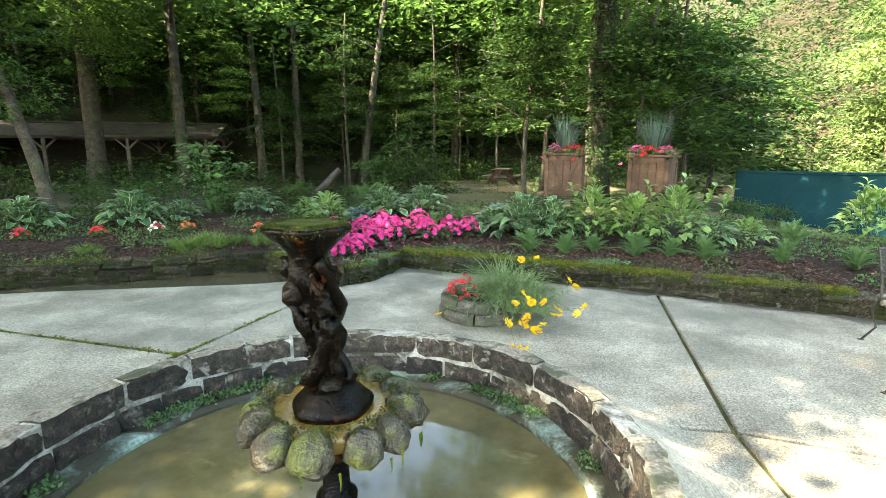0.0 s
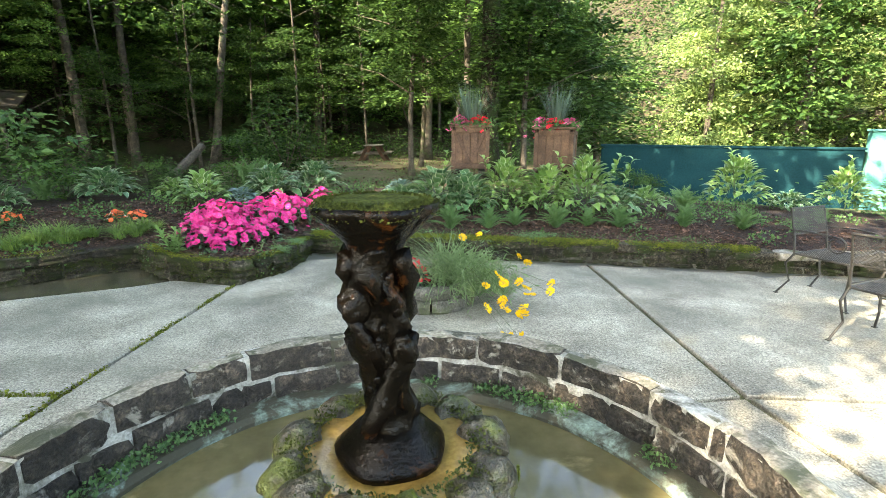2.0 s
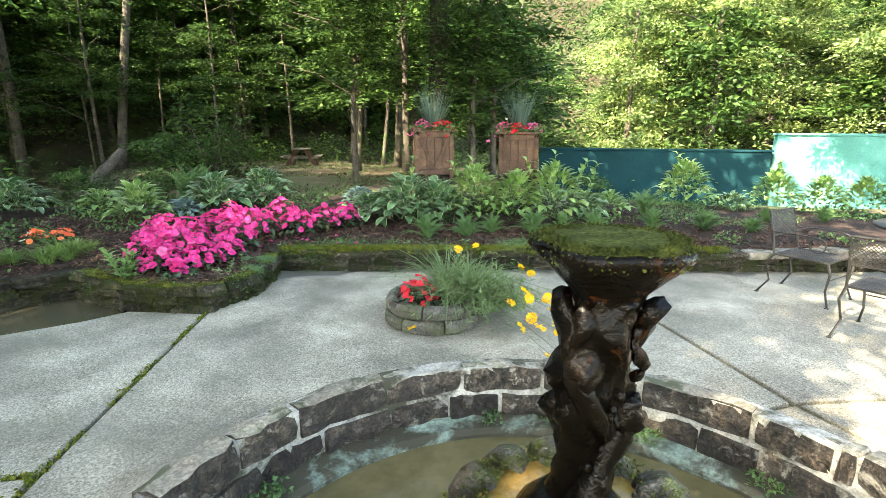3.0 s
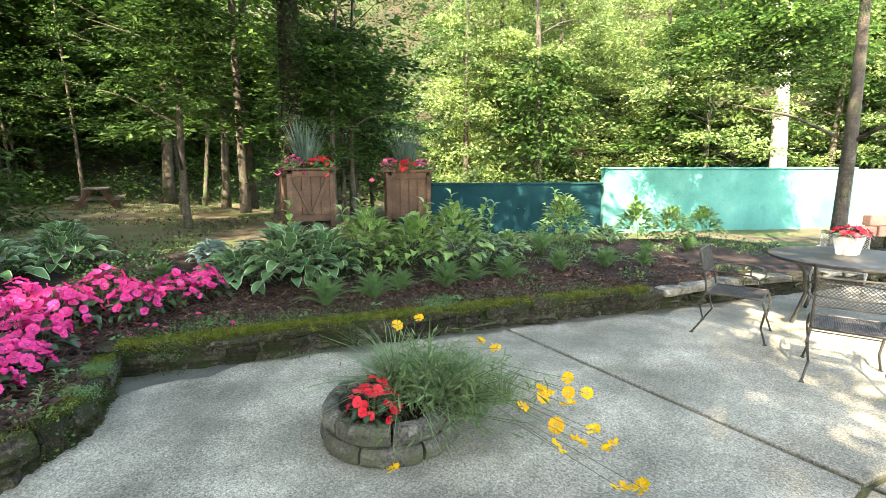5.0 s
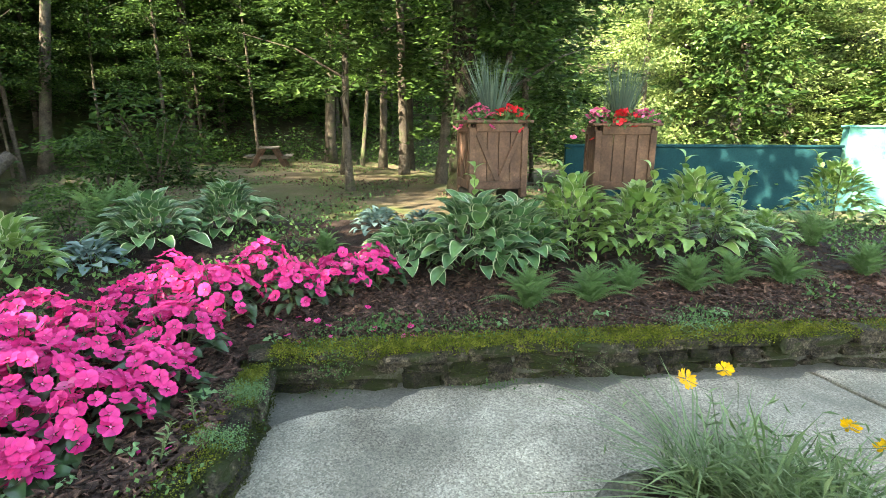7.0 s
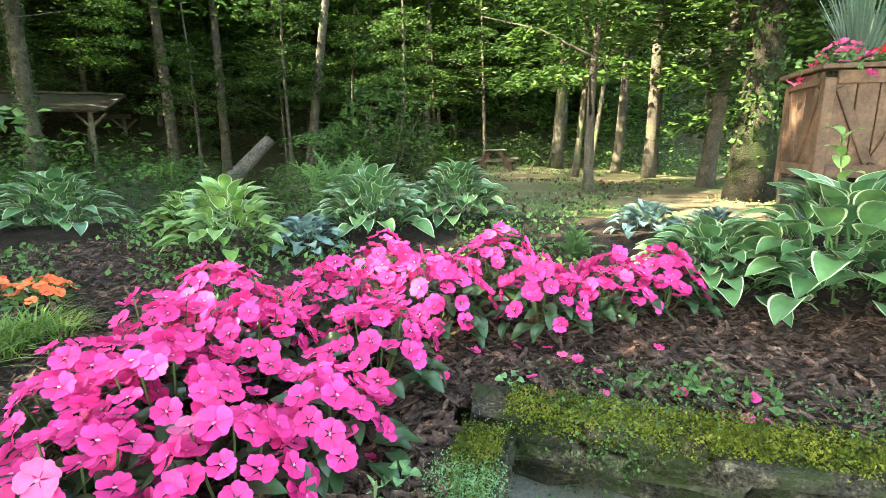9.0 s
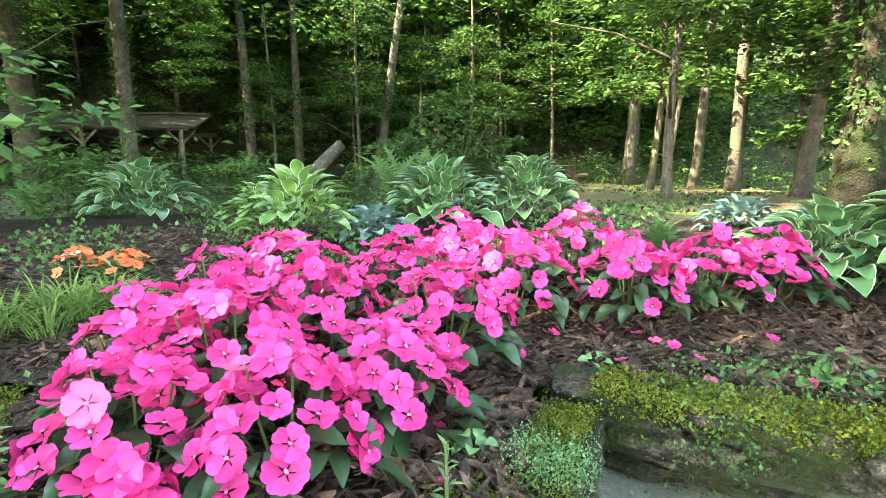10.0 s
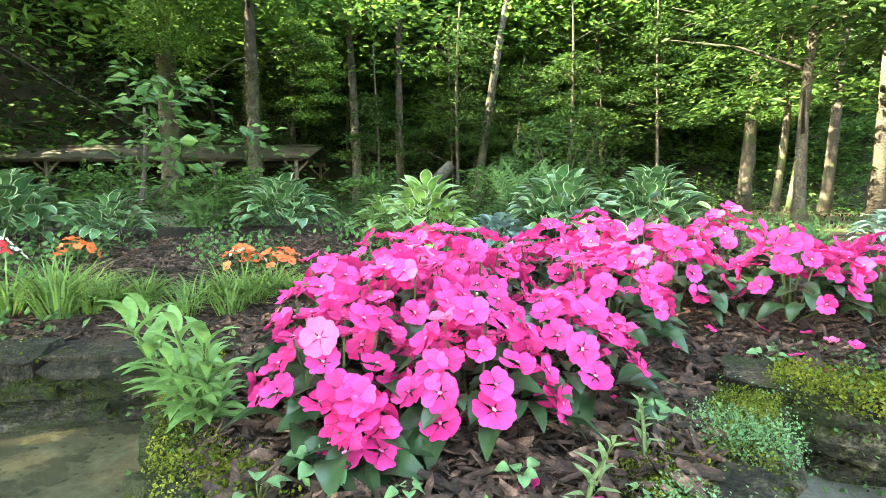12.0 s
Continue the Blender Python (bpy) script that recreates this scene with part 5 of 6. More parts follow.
def build_coreopsis():
    """The sprawling fine-leaved plant in the block planter, with its yellow flowers leaning over the patio."""
    rng = np.random.default_rng(31)
    x, y = PLANTER
    p = thing("coreopsis", pose(x + 0.16, y + 0.0, 0.18), "sprawling feathery green coreopsis with yellow flowers in the block planter", "flowering plant")
    for ox, oy, ln, cnt in ((0.0, 0.1, 0.42, 200), (0.2, 0.02, 0.46, 220), (0.1, -0.2, 0.38, 200), (0.34, -0.12, 0.34, 150), (-0.06, -0.18, 0.3, 110), (0.05, 0.25, 0.5, 120), (0.22, -0.38, 0.36, 150), (0.34, -0.52, 0.3, 110), (0.1, -0.5, 0.3, 90)):
        v1, f1 = blades(int(cnt * 0.7), ln, 0.2, rng, 0.0042, 1.5)
        child("foliage", mesh_of("foliage", v1, f1, M_GREYHERB), p, pose(ox, oy, 0, rng.uniform(-18, 18), rng.uniform(0, 25), 0))
    pts = rng.normal(size=(1500, 3)) * np.array([0.20, 0.24, 0.09]) + np.array([0.16, -0.2, 0.13])
    ln = rng.uniform(0.04, 0.10, 1500)
    v, f = leaf_cards(pts, rng.normal(size=(1500, 3)), rng.normal(size=(1500, 3)) + np.array([0, 0, 1]), ln, ln * 0.14)
    child("leaves", mesh_of("leaves", v, f, M_GREYHERB), p)
    heads = [(0.48, -0.78, 0.12), (0.43, -0.95, 0.12), (0.60, -0.98, 0.14), (0.26, -1.20, 0.12), (0.16, -1.03, 0.12), (0.10, -1.20, 0.12), (0.18, -1.34, 0.12), (-0.02, -1.15, 0.12), (0.15, -0.95, 0.30),
             (0.22, -0.9, 0.22), (0.72, -0.78, 0.14), (0.82, -0.10, 0.14), (0.78, 0.02, 0.18), (0.0, -1.48, 0.04), (0.06, -1.55, 0.05), (-0.60, -0.55, 0.0), (0.5, 0.42, 0.34), (0.34, 0.5, 0.3), (0.3, -1.02, 0.26), (0.08, -0.86, 0.2)]
    for hx, hy, hz in heads:
        bm = bmesh.new()
        tube(bm, [(hx * 0.2, hy * 0.2, 0.02), (hx * 0.6, hy * 0.6, hz * 0.9 + 0.10), (hx, hy, hz - 0.003)], [0.0025, 0.002, 0.0015], 5, False)
        part("stem", bm, M_STEM, p)
        child("blossom", BLOSSOM["yellow"], p, pose(hx, hy, hz, rng.uniform(10, 70), rng.uniform(-45, 20), rng.uniform(0, 360)) @ Matrix.Scale(rng.uniform(1.2, 1.8), 4), "yellow flower")


build_coreopsis()


def seedling(x, y, size, count, seed):
    """A low seedling: round pale leaves on short stalks."""
    rng = random.Random(seed)
    p = thing("seedling", pose(x, y, 0.235), "small round-leaved pale green seedling among the bark chips", "seedling", "seedlings in the mulch")
    for k in range(count):
        a = 137.5 * k + rng.uniform(-20, 20)
        child("leaf", ROUND_LEAF, p, pose(0, 0, 0, 0, 0, a) @ pose(size * (0.15 + 0.5 * k / count), 0, size * rng.uniform(0.5, 1.1), rng.uniform(-20, 20), rng.uniform(-25, 10), 0) @ Matrix.Scale(size, 4))
        bm = bmesh.new()
        r = radians(a)
        d = size * (0.15 + 0.5 * k / count)
        tube(bm, [(0, 0, -0.01), (0.5 * d * math.cos(r), 0.5 * d * math.sin(r), size * 0.4), (d * math.cos(r), d * math.sin(r), size * 0.75)], 0.0016, 4, False)
        part("stalk", bm, M_STEM, p)


ROUND_LEAF = oval_leaf(3, M_SEDUM, 0.75, 0.72)
for i, (x, y, s, n) in enumerate([(-1.72, 6.60, 0.06, 6), (-1.80, 6.50, 0.05, 4), (-1.52, 6.55, 0.035, 5), (-1.32, 6.66, 0.04, 5), (-1.00, 6.98, 0.05, 6), (-1.10, 6.62, 0.035, 4), (-0.55, 7.52, 0.05, 6), (0.1, 7.35, 0.05, 6), (0.9, 7.0, 0.05, 5), (1.6, 6.75, 0.06, 6), (2.4, 6.35, 0.06, 5)]):
    seedling(x, y, s, n, 700 + i)


# ---- ground cover, moss and bark chips ----
def cover(name, points, size, spread, mat, label, seed):
    rng = np.random.default_rng(seed)
    v, f = patch(np.array(points), size, spread, rng)
    tagged(new(name, mesh_of(name, v, f, mat)), label, "ground cover", kind="stuff")


def strip_points(line, per_m, off0, off1, z0, z1, rng, keep=lambda s: 1.0):
    total, at = along(line)
    pts = []
    for k in range(int(total * per_m)):
        s = rng.uniform(0, total)
        if rng.uniform(0, 1) > keep(s):
            continue
        p, e = at(s)
        o = rng.uniform(off0, off1)
        pts.append((p.x - e.y * o, p.y + e.x * o, rng.uniform(z0, z1)))
    return pts


RG = np.random.default_rng(71)
clumpy = lambda s: max(0.0, 0.35 + 0.9 * noise.noise((s * 1.7, 3.1, 0.5)))
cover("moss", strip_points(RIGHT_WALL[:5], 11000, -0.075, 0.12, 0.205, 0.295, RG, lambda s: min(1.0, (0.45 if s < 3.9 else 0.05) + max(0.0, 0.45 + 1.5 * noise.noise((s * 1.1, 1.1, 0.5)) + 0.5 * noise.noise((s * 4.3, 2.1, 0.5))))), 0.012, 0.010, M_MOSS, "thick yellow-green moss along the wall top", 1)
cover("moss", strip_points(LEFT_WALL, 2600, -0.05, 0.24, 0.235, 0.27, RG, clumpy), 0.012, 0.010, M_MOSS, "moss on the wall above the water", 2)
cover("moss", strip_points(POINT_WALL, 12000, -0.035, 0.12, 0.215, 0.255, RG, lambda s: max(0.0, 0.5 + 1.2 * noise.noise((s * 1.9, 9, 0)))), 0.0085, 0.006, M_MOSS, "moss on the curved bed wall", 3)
cover("clover", strip_points(RIGHT_WALL[:5], 900, 0.02, 0.45, 0.245, 0.31, RG, clumpy), 0.017, 0.022, M_HERB, "small creeping clover along the bed edge", 4)
cover("clover", strip_points(POINT_WALL, 1100, -0.09, 0.16, 0.02, 0.32, RG, lambda s: max(0.0, 0.1 + 1.2 * noise.noise((s * 2.3, 5, 0)))), 0.021, 0.02, M_HERB, "small creeping plants hanging over the curved wall", 5)
cover("clover", strip_points(LEFT_WALL, 1500, -0.09, 0.4, 0.08, 0.33, RG, clumpy), 0.028, 0.025, M_HERB, "creeping plants over the wall above the water", 6)
cover("clover", strip_points(RIGHT_WALL[:5], 2600, -0.11, 0.06, 0.10, 0.31, RG, lambda s: max(0.0, -0.02 + 1.5 * noise.noise((s * 1.9, 25.3, 0)))), 0.015, 0.018, M_HERB, "small creeping plants hanging over the patio wall", 15)
cover("sedum", strip_points(POINT_WALL, 20000, -0.07, 0.13, 0.19, 0.285, RG, lambda s: max(0.0, 0.15 + 1.6 * noise.noise((s * 4.7, 45, 0))) if s > 2.2 else 0.0), 0.0075, 0.018, M_SEDUM, "soft pale green sedum spilling over the end of the curved wall", 16)
cover("sedum", strip_points(RIGHT_WALL[:4], 4500, -0.04, 0.22, 0.22, 0.34, RG, lambda s: max(0.0, 1.6 * noise.noise((s * 1.6, 65, 0)) - 0.1)), 0.012, 0.012, M_SEDUM, "soft pale green sedum along the top of the patio wall", 17)
cover("base_weeds", strip_points(RIGHT_WALL[:4], 900, -0.16, -0.04, 0.0, 0.02, RG, lambda s: max(0.0, -0.1 + 1.2 * noise.noise((s * 1.1, 15, 0)))), 0.02, 0.008, M_HERB, "thin green weeds at the foot of the wall", 7)


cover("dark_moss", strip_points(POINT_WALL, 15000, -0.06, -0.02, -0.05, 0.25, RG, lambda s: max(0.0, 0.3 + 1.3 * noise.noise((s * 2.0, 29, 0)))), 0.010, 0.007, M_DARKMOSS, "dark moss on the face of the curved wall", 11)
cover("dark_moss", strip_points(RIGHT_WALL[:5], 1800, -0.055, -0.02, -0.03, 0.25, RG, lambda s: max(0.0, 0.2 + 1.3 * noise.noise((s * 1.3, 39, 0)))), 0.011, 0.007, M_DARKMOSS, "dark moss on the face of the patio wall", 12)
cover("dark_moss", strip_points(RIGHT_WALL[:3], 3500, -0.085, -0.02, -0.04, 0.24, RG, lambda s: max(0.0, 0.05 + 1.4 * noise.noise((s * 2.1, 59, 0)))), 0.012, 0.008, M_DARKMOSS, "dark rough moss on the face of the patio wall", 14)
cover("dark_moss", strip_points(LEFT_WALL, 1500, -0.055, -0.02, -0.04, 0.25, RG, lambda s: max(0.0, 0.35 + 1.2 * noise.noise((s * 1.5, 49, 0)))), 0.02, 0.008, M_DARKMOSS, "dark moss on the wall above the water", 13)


def damp_edge():
    """Damp concrete along the foot of the bed wall, with an uneven edge."""
    total, at = along(RIGHT_WALL[:6])
    bm = bmesh.new()
    prev = None
    for k in range(121):
        p, e = at(total * k / 120 + 0.001)
        o = 0.09 + 0.25 * max(0.0, noise.noise((k * 0.13, 2.0, 0)) + 0.1) + 0.04 * noise.noise((k * 0.7, 7, 0)) + 0.3 * max(0.0, 1 - k / 14)
        a, b = p + Vector((-e.y, e.x)) * 0.02, p - Vector((-e.y, e.x)) * o
        q = [bm.verts.new((a.x, a.y, 0.004)), bm.verts.new((b.x, b.y, 0.004))]
        if prev:
            bm.faces.new((prev[0], prev[1], q[1], q[0]))
        prev = q
    tagged(new("damp_concrete", from_bm("damp_concrete", bm, M_WET)), "damp dark concrete along the foot of the wall", "stain", kind="structure")


damp_edge()


def pool_weeds():
    pts = []
    for k in range(7000):
        a = RG.uniform(0, 6.28)
        if noise.noise((math.cos(a) * 2.6, math.sin(a) * 2.6, 4.0)) < 0.14:
            continue
        r = RG.uniform(1.30, R_IN)
        pts.append((POOL.x + r * math.cos(a), POOL.y + r * math.sin(a), 0.095 + 0.02 * RG.uniform(0, 1)))
    cover("pool_weeds", pts, 0.024, 0.018, M_FERN, "small weeds growing on the pool ledge", 8)


pool_weeds()


def joint_moss():
    pts = []
    for a, b in (((-2.24, 4.02), (-1.46, 6.12)), ((-2.24, 4.02), (-4.4, 4.62)), ((-2.24, 4.02), (-2.9, 2.2))):
        for k in range(900):
            t = RG.uniform(0, 1)
            if noise.noise((t * 7, a[0] + b[1], 0)) < -0.12:
                continue
            pts.append((a[0] + (b[0] - a[0]) * t + RG.normal() * 0.016, a[1] + (b[1] - a[1]) * t + RG.normal() * 0.016, -0.012 + 0.012 * RG.uniform(0, 1)))
    cover("joint_moss", pts, 0.02, 0.006, M_MOSS, "moss and grass growing in the patio joints", 9)


joint_moss()


def bed_cover():
    pts = []
    for k in range(26000):
        x = RG.uniform(-9.0, 9.0)
        d = 0.25 + 3.2 * RG.uniform(0, 1)
        y = wall_y(x) + d
        if noise.noise((x * 1.3, y * 1.3, 7.7)) < (0.24 if d < 1.5 else -0.12):
            continue
        pts.append((x, y, bed_z(x, y) + 0.02 + 0.10 * RG.uniform(0, 1) * min(1.0, d / 2.5)))
    cover("bed_plants", pts, 0.042, 0.045, M_HERB, "mixed low leafy plants filling the back of the beds", 10)


bed_cover()
spot = RG.normal(size=(2600, 2)) * np.array([0.085, 0.06]) + np.array([-1.93, 6.57])
cover("moss", [(x, y, 0.242) for x, y in spot if inside(x, y, BED_POINT)], 0.009, 0.006, M_MOSS, "cushion of golden moss at the corner of the bed", 18)
spot = RG.normal(size=(2600, 2)) * np.array([0.06, 0.09]) + np.array([-1.02, 6.74])
cover("moss", [(x, y, 0.242) for x, y in spot if inside(x, y, BED_POINT)], 0.009, 0.006, M_MOSS, "cushion of moss on the inner edge of the bed", 19)


def bark_chips():
    """Shredded bark: thousands of thin split chips lying over the soil."""
    rng = np.random.default_rng(91)
    verts, faces = [], []

    def chip(x, y, z, s):
        a, tl, tw = rng.uniform(0, 6.28), rng.normal() * 0.32, rng.normal() * 0.45
        ln, w, t = s * rng.uniform(0.6, 1.7), s * rng.uniform(0.18, 0.45), s * rng.uniform(0.05, 0.12)
        ca, sa = math.cos(a), math.sin(a)
        b = len(verts)
        for dz in (-1, 1):
            for u, q in ((-1, -0.6), (0.1, -1), (1, -0.25), (0.85, 0.5), (-0.2, 0.9), (-0.9, 0.7)):
                dx, dy = u * ln / 2, q * w / 2
                verts.append((x + ca * dx - sa * dy, y + sa * dx + ca * dy, z + dz * t / 2 + dx * tl + dy * tw))
        faces.append(tuple(range(b + 6, b + 12)))
        for i in range(6):
            faces.append((b + i, b + (i + 1) % 6, b + 6 + (i + 1) % 6, b + 6 + i))
    for k in range(12500):
        x, y = rng.uniform(-2.55, -0.75), rng.uniform(6.28, 8.3)
        if not inside(x, y, BED_POINT):
            continue
        chip(x, y, max(0.236, bed_z(x, y) + 0.005) + rng.uniform(0, 0.02), rng.choice([0.015, 0.02, 0.025, 0.03, 0.04, 0.05, 0.075]))
    for k in range(9000):
        x = rng.uniform(-0.9, 1.8)
        y = wall_y(x) + 0.12 + 1.3 * rng.uniform(0, 1)
        chip(x, y, bed_z(x, y) + rng.uniform(0.003, 0.02), rng.choice([0.02, 0.03, 0.04, 0.05, 0.08]))
    for k in range(8000):
        x = rng.uniform(-5.5, -2.2)
        y = wall_y(x) + 0.2 + 2.6 * rng.uniform(0, 1)
        chip(x, y, bed_z(x, y) + rng.uniform(0.003, 0.02), rng.choice([0.025, 0.035, 0.05, 0.07]))
    for k in range(8000):
        x = rng.uniform(1.6, 4.6)
        y = wall_y(x) + 0.15 + 1.2 * rng.uniform(0, 1)
        chip(x, y, bed_z(x, y) + rng.uniform(0.003, 0.02), rng.choice([0.025, 0.035, 0.05, 0.07]))
    for k in range(10000):
        x = rng.uniform(-7.0, 6.5)
        y = wall_y(x) + 0.2 + 2.2 * rng.uniform(0, 1) ** 1.4
        chip(x, y, bed_z(x, y) + rng.uniform(0.003, 0.02), rng.uniform(0.025, 0.065))
    tagged(new("bark_mulch", mesh_of("bark_mulch", verts, faces, M_CHIP)), "shredded dark brown bark mulch over the beds", "mulch", kind="stuff")


bark_chips()


def fallen_petals():
    rng = np.random.default_rng(17)
    for k in range(46):
        x, y = rng.uniform(-1.5, 0.4), rng.uniform(6.6, 7.9)
        if y < wall_y(x) + 0.15 and not (-1.5 < x < -0.95 and y > 6.6):
            continue
        ob = tagged(new("fallen_blossom", BLOSSOM["pale" if k % 3 == 0 else "pink"]), "fallen pink blossom lying on the mulch", "petal", "fallen blossoms")
        ob.matrix_basis = pose(x, y, bed_z(x, y) + 0.04, rng.uniform(-30, 30), rng.uniform(-30, 30), rng.uniform(0, 360)) @ Matrix.Scale(0.6, 4)


fallen_petals()


# ---- patio furniture ----
def mesh_panel(bm, w, h, step=0.028, r=0.0022, m=Matrix()):
    """Woven metal mesh: two crossed sets of thin slanted bars inside a frame."""
    def bar(p, q):
        p, q = m @ Vector(p), m @ Vector(q)
        tube(bm, [p, q], r, 4, False)
    k = -h
    while k < w:
        for s in (1, -1):
            x0, y0, x1, y1 = k, 0.0, k + h, h
            if x0 < 0:
                y0 -= x0
                x0 = 0
            if x1 > w:
                y1 -= x1 - w
                x1 = w
            if x1 - x0 > 0.01:
                a = (x0 - w / 2, y0, 0), (x1 - w / 2, y1, 0)
                if s < 0:
                    a = (w / 2 - x0, y0, 0), (w / 2 - x1, y1, 0)
                bar(*a)
        k += step


def build_chair(x, y, rz, mat, label):
    """Iron patio chair, facing its own +y: mesh seat and back, scrolled arms, splayed legs."""
    c = thing("patio_chair", pose(x, y, 0, 0, 0, rz), label, "chair", "patio chairs")
    w, d, sh = 0.50, 0.48, 0.43
    bm = bmesh.new()
    tube(bm, [(-w / 2, -d / 2, sh), (w / 2, -d / 2, sh), (w / 2, d / 2, sh), (-w / 2, d / 2, sh), (-w / 2, -d / 2, sh)], 0.011, 8)
    seat = part("seat", bm, mat, c, "metal seat frame")
    bm = bmesh.new()
    mesh_panel(bm, w - 0.01, d - 0.01, 0.03, 0.0034, Matrix.Translation((0, -d / 2, sh)))
    part("seat_mesh", bm, mat, seat, "woven metal mesh")["kind"] = "stuff"
    bm = bmesh.new()
    tube(bm, [(-w / 2, -d / 2, sh - 0.02), (-w / 2, -d / 2 - 0.03, sh + 0.18), (-w / 2, -d / 2 - 0.10, 0.86), (w / 2, -d / 2 - 0.10, 0.86), (w / 2, -d / 2 - 0.03, sh + 0.18), (w / 2, -d / 2, sh - 0.02)], 0.011, 8)
    tube(bm, [(-w / 2, -d / 2 - 0.03, sh + 0.19), (w / 2, -d / 2 - 0.03, sh + 0.19)], 0.008, 6)
    m = pose(0, -d / 2 - 0.03, sh + 0.19, 106)
    back = part("backrest", bm, mat, c, "plain metal back frame")
    bm = bmesh.new()
    mesh_panel(bm, w - 0.02, 0.25, 0.03, 0.0034, m)
    part("back_mesh", bm, mat, back, "woven metal mesh")["kind"] = "stuff"
    for s in (-1, 1):
        bm = bmesh.new()
        pts = [(s * w / 2, -d / 2 - 0.05, 0.66), (s * (w / 2 + 0.03), -0.05, 0.67), (s * (w / 2 + 0.03), 0.14, 0.66)]
        pts += [(s * (w / 2 + 0.03), 0.14 + 0.07 * math.sin(a), 0.59 + 0.07 * math.cos(a)) for a in np.linspace(0.3, 5.6, 14)]
        tube(bm, pts, 0.008, 6)
        part("arm", bm, mat, c, "curled metal arm")
        for f, lean in ((1, 0.05), (-1, -0.09)):
            bm = bmesh.new()
            tube(bm, [(s * w / 2, f * d / 2, sh), (s * (w / 2 + 0.015), f * d / 2 + lean * 0.7, sh * 0.75), (s * (w / 2 - 0.01), f * d / 2 + lean * 0.2, sh * 0.35), (s * (w / 2 + 0.02), f * d / 2 + lean * 1.2, 0.006)], [0.012, 0.012, 0.010, 0.010], 8)
            box(bm, s * (w / 2 + 0.02), f * d / 2 + lean * 1.2, 0.004, 0.035, 0.035, 0.008)
            part("leg", bm, mat, c)
    bm = bmesh.new()
    tube(bm, [(-w / 2, d / 2 + 0.03, sh * 0.62), (w / 2, d / 2 + 0.03, sh * 0.62)], 0.006, 6)
    part("stretcher", bm, mat, c)
    return c


build_chair(4.16, 4.05, 186, M_IRON, "dark iron patio chair with scrolled arms beside the table")
build_chair(3.55, 3.10, -82, M_IRON, "dark iron mesh-back patio chair pushed up to the table")
build_chair(6.4, 3.45, 92, M_PALEIRON, "pale faded metal mesh patio chair beyond the table")
build_chair(5.1, 2.1, 10, M_IRON, "dark iron patio chair drawn up at the table")


def build_table():
    t = thing("patio_table", pose(5.35, 3.25, 0), "round dark metal patio table with curved legs", "table")
    bm = bmesh.new()
    lathe(bm, [(0.70, 0.70), (0.765, 0.70), (0.785, 0.715), (0.785, 0.73), (0.77, 0.738), (0.5, 0.738), (0.02, 0.738)], 48)
    part("tabletop", bm, M_IRON, t, "dull dark grey metal top", smooth=False)
    for k in range(4):
        a = radians(45 + 90 * k)
        bm = bmesh.new()
        tube(bm, [(0.62 * math.cos(a), 0.62 * math.sin(a), 0.70), (0.52 * math.cos(a), 0.52 * math.sin(a), 0.58), (0.48 * math.cos(a), 0.48 * math.sin(a), 0.35), (0.60 * math.cos(a), 0.60 * math.sin(a), 0.005)], [0.022, 0.02, 0.02, 0.022], 8)
        part("leg", bm, M_IRON, t)
    bm = bmesh.new()
    tube(bm, [(0.48 * math.cos(a), 0.48 * math.sin(a), 0.35) for a in np.linspace(0, 2 * math.pi, 25)], 0.01, 6)
    part("ring_stretcher", bm, M_IRON, t)
    p = thing("flower_pot", pose(5.47, 3.32, 0.738), "white square tapered pot standing on the table", "pot")
    bm = bmesh.new()
    r = bmesh.ops.create_cone(bm, cap_ends=True, segments=4, radius1=0.115, radius2=0.165, depth=0.2, matrix=pose(0, 0, 0.1, 0, 0, 30))
    bmesh.ops.bevel(bm, geom=list(bm.edges), offset=0.008, segments=2, affect="EDGES")
    part("body", bm, M_WHITEPOT, p)
    for s in (-1, 1):
        bm = bmesh.new()
        tube(bm, [(s * 0.125 + s * 0.035 * math.sin(a), -s * 0.0, 0.12 + 0.045 * math.cos(a)) for a in np.linspace(0, math.pi, 8)], 0.009, 6)
        part("handle", bm, M_WHITEPOT, p)
    flower_clump("begonia", 5.47, 3.32, 0.93, 0.19, 0.13, 34, ["red"], M_IMPLEAF, "deep red flowers filling the white pot on the table", "flowering plant", "", 61, 0.08, 0.9)


build_table()


# ---- trees ----
def crown_mesh(seed, mat, sprays, per, leaf, radius, height, spread=0.55, hollow=0.35, name="crown", gap=-0.08, fine=1.0, lobes=16):
    """A crown of drooping tiers of leaf sprays, each tier on its own side of the trunk, with gaps between them."""
    rng = np.random.default_rng(seed)
    tiers = []
    for k in range(lobes):
        u = (k + 0.5) / lobes
        a, out = k * 2.4 + rng.uniform(-0.5, 0.5), rng.uniform(hollow, 0.85) * (1.0 - 0.4 * u * u)
        tiers.append((out * math.cos(a), out * math.sin(a), u * height, rng.uniform(0.26, 0.46), a))
    pts = []
    while len(pts) < sprays:
        x, y, z, wide, a = tiers[rng.integers(lobes)]
        b, r = rng.uniform(0, 6.28), wide * math.sqrt(rng.uniform(0, 1))
        px, py = x + r * math.cos(b), y + r * math.sin(b)
        if noise.noise((px * 1.9 * fine + seed, py * 1.9 * fine, z * 0.9 * fine)) < gap - 0.15:
            continue
        fall = 0.55 * r * r / wide + 0.20 * (math.cos(a) * (px - x) + math.sin(a) * (py - y))
        pts.append((px * radius, py * radius, z - fall * radius + rng.normal() * 0.05))
    v, f = spray_leaves(np.array(pts), rng.uniform(0.6, 1.3, sprays) * spread, per, leaf, rng, 0.22, 0.22)
    return mesh_of(name, v, f, mat)


